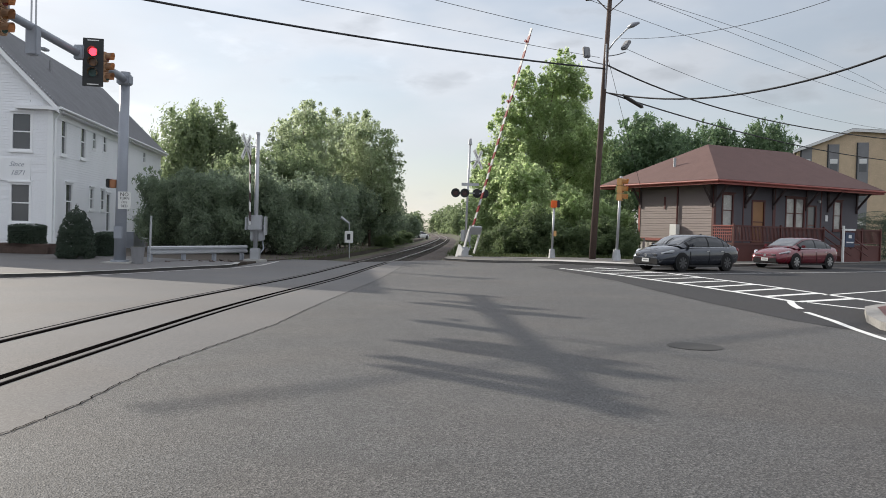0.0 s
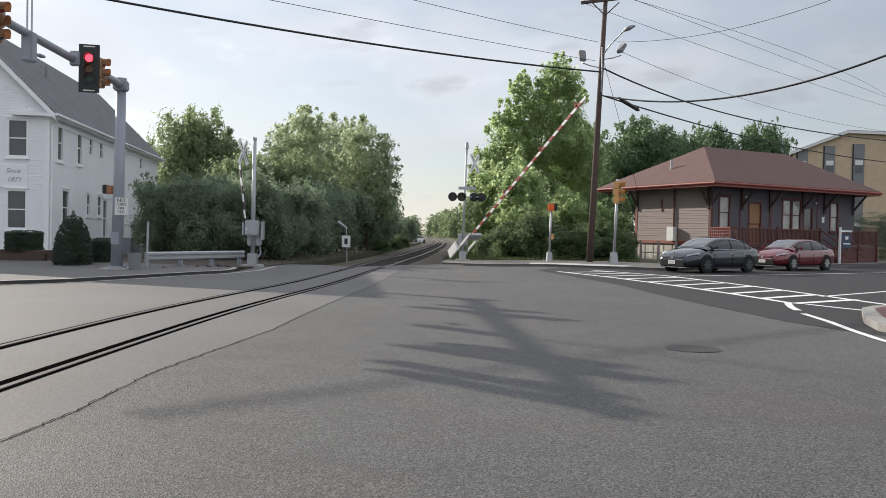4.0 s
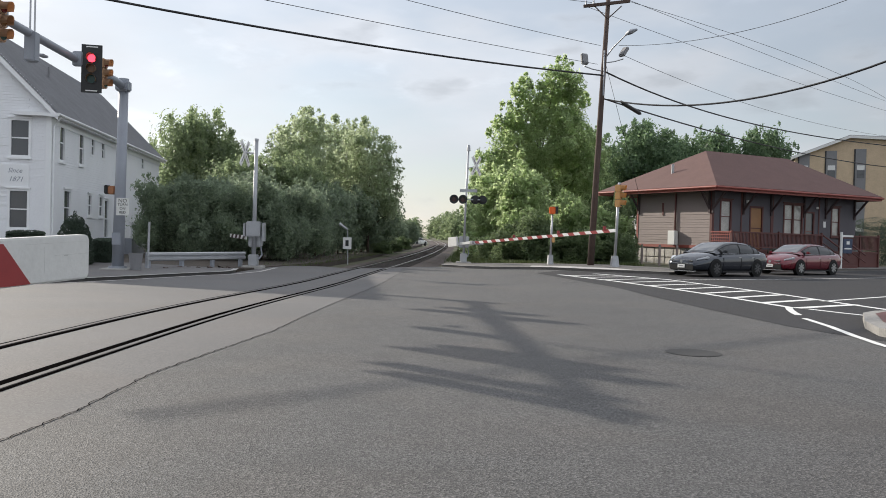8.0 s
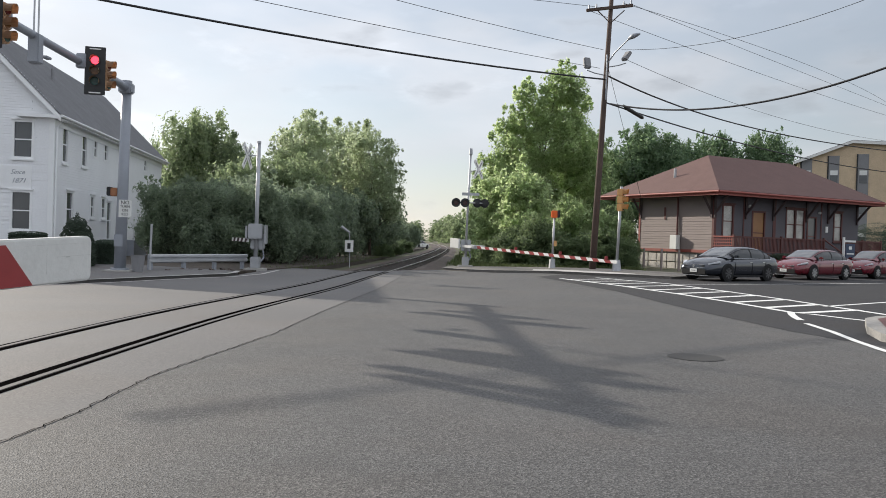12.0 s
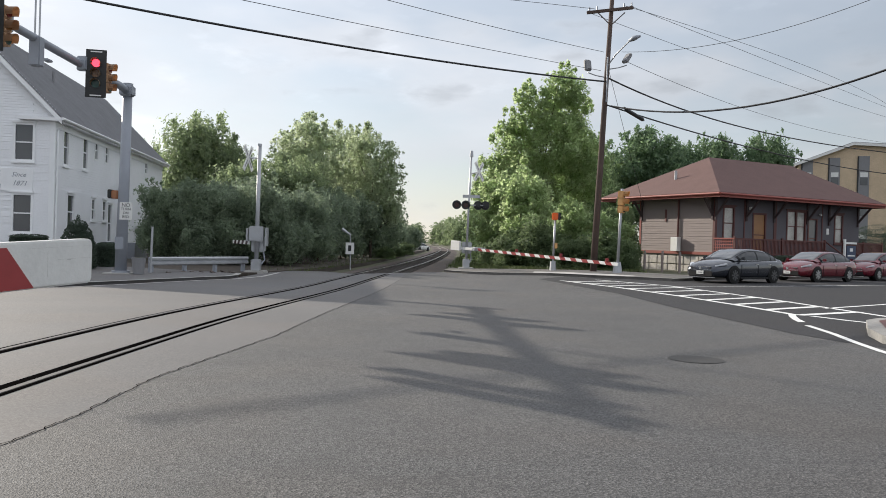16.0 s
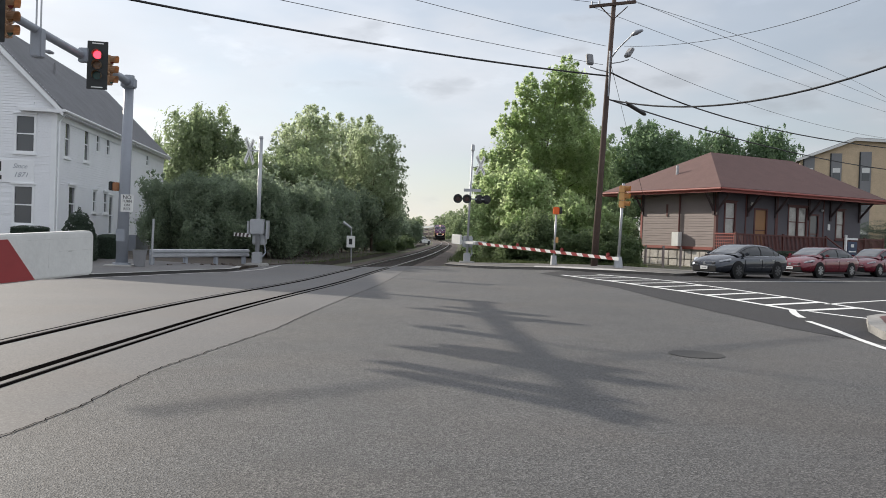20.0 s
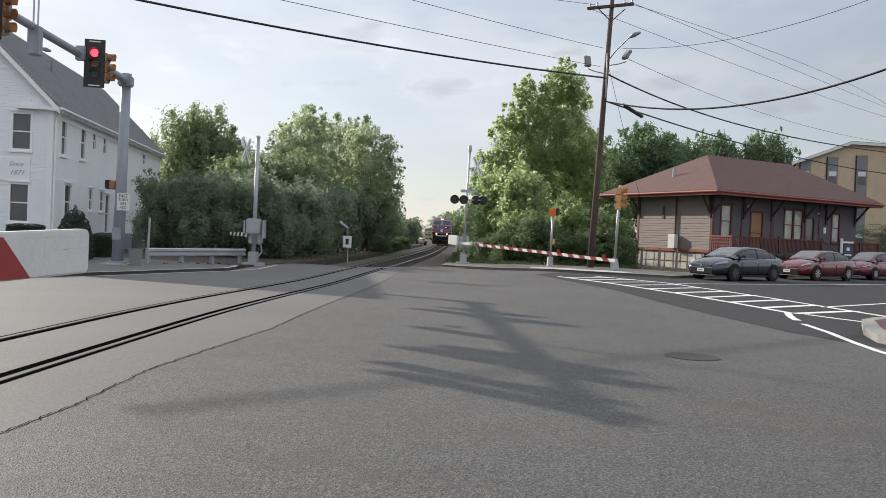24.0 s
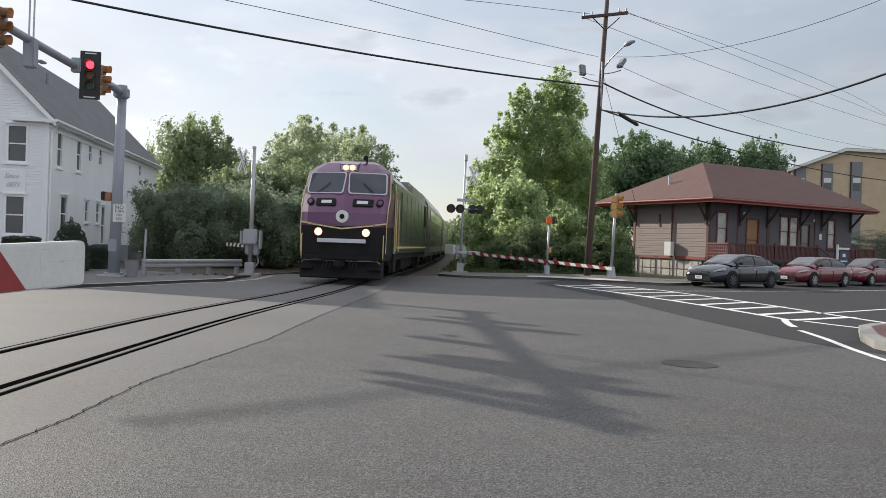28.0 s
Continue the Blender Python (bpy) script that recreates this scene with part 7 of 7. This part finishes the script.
    part("horn", rod([(-2.3, 0.5, 4.72), (-2.0, 0.5, 4.80), (-1.8, 0.5, 4.82)], [0.03, 0.05, 0.10], 10), M_UNDER, e)
    for x, l in ((-6.0, 2.0), (-10.0, 3.0), (-17.0, 2.8)):
        part("roof_unit", boxed(x - l, -0.9, 4.44, x, 0.9, 4.72, 0.06), M_UNDER, e)
    part("rear_hood", boxed(-20.5, -1.45, 3.8, -11.0, 1.45, 4.7, 0.2), M_SILVER, e)
    # the superstructure sits low over the bogies
    for ob in e.children:
        if ob.data:
            for v in ob.data.vertices:
                v.co.z -= 0.19 * smooth(0.6, 1.3, v.co.z)
    return e


def build_coach():
    c = thing("coach", pose(0, 330, 0), "dull silver two-level passenger coach", "railway coach", "coaches of the train")
    w = 1.52
    ring = [(-1.3, 0.75), (1.3, 0.75), (w, 1.0), (w, 4.0), (1.1, 4.65), (-1.1, 4.65), (-w, 4.0), (-w, 1.0)]
    loft([(0.0, ring), (-25.5, ring)], M_SILVER, "body", c)
    for s in (-1, 1):
        for z in (1.45, 3.05):
            band = part("window_band", boxed(-22.5, s * w - 0.012, z, -3.0, s * w + 0.012, z + 0.75), M_PURPLE, c)
            for k in range(11):
                part("pane", boxed(-22.2 + k * 1.75, s * w - 0.02, z + 0.1, -20.8 + k * 1.75, s * w + 0.02, z + 0.65), M_CABGLASS, band)
        for x in (-1.2, -24.2):
            part("door", boxed(x - 0.55, s * w - 0.015, 1.1, x + 0.55, s * w + 0.015, 3.1), M_PURPLE, c)
    part("end_door", boxed(0.0, -0.45, 1.1, 0.03, 0.45, 3.2), M_UNDER, c)
    part("gangway", boxed(0.0, -0.6, 1.0, 0.35, 0.6, 3.3, 0.03), M_UNDER, c)
    part("coupler", boxed(-26.1, -0.15, 0.65, 0.6, 0.15, 0.9), M_UNDER, c)
    bogie(c, -3.8, 2, M_UNDER)
    bogie(c, -21.7, 2, M_UNDER)
    part("roof_unit", boxed(-9, -0.8, 4.6, -5, 0.8, 4.8, 0.05), M_SILVER, c)
    return c


LOCO = build_locomotive()
COACHES = [build_coach()]
for k in range(4):
    COACHES.append(copy_thing(COACHES[0], pose(0, 360 + 27 * k, 0)))


for _c in [LOCO] + COACHES:
    _c.scale = (1.11, 1.11, 1.11)


# ---------------------------------------------------------------- what moves
def train_rows(back, length):
    """Poses of a vehicle whose front is back metres behind the engine's nose."""
    rows = []
    t = 0.0
    while t <= 28.001:
        y = 31.7 + 28.2 * (28.0 - t) + back
        a, b = Vector((track_x(y + 2), y + 2)), Vector((track_x(y + length - 2), y + length - 2))
        d = (a - b).normalized()
        nose = a + d * 2
        rows.append((t, pose(nose.x, nose.y, track_z(y), 0, 0, math.degrees(math.atan2(d.y, d.x)))))
        t += 1.0 if t < 20 else 0.5
    return rows


def along(base, rows):
    """Poses on the side street: metres by which a car stands back from its place."""
    d = Vector((0.766, 0.643))
    return [(t, pose(base[0] + d.x * s, base[1] + d.y * s, gz(base[0] + d.x * s, base[1] + d.y * s) + 0.005, 0, 0, 215.5)) for t, s in rows]


def motions():
    walk(LOCO, train_rows(0.0, 22.9))
    for k, c in enumerate(COACHES):
        walk(c, train_rows(24.0 + 29.5 * k, 28.3))
    walk(GREY_CAR, along((13.08, 36.95), [(0, -3.3), (1, -3.25), (2, -2.35), (3, -1.65), (5.5, -0.9), (8, -0.63), (9, -0.6), (10, -0.15), (11, 0), (12, 0.15), (16, 0.6), (17, 0.75), (21, 0.85), (28, 1.0)]))
    walk(RED_CAR, along((18.95, 41.75), [(0, -1.5), (3, -1.45), (5.5, -1.5), (8, -0.85), (9, -0.5), (10, -0.2), (11, 0), (12, 0.3), (17, 0.6), (21, 0.8), (28, 1.0)]))
    walk(LAST_CAR, along((25.0, 46.8), [(0, 100), (2, 78), (4, 56), (6, 36), (8, 16), (9, 8), (9.5, 4.4), (10, 1.6), (10.5, 0.6), (11, 0), (12, -0.1), (28, 0)]))
    walk(GATES["far"], [(t, pose(0.25, -0.25, 1.24, 0, -a, -59)) for t, a in ((0, 64), (1, 57), (2, 49.5), (3, 43), (3.5, 39), (5.5, 21), (6, 15.5), (6.3, 12.3), (6.6, 9.8), (7, 6.8), (7.5, 5.0), (8, 3.9), (8.5, 1.8), (9, -1), (9.5, -2), (12, -2), (28, -2))])
    walk(GATES["pavement"], [(t, pose(-0.2, -0.3, 1.36, 0, -a, 115.5)) for t, a in ((0, 87), (1, 84), (2, 79), (3, 72), (3.5, 67), (5.5, 42), (6, 29), (6.3, 21), (6.6, 12), (7, 6), (8, 1), (9, 0), (28, 0))])
    walk(GATES["near"], [(t, pose(0, 0, 1.37, 0, -a, 70.5)) for t, a in ((0, 62), (1, 57), (2, 51), (3.5, 34), (4.5, 19), (5.5, 6.4), (5.7, 4.9), (5.8, 4.3), (5.9, 3.77), (6, 3.28), (6.1, 2.76), (6.2, 2.3), (6.4, 2.05), (6.6, 1.85), (6.8, 1.27), (7, 0.98), (7.2, 0.65), (7.5, 0.1), (8, 0), (9, 0), (28, 0))])


motions()
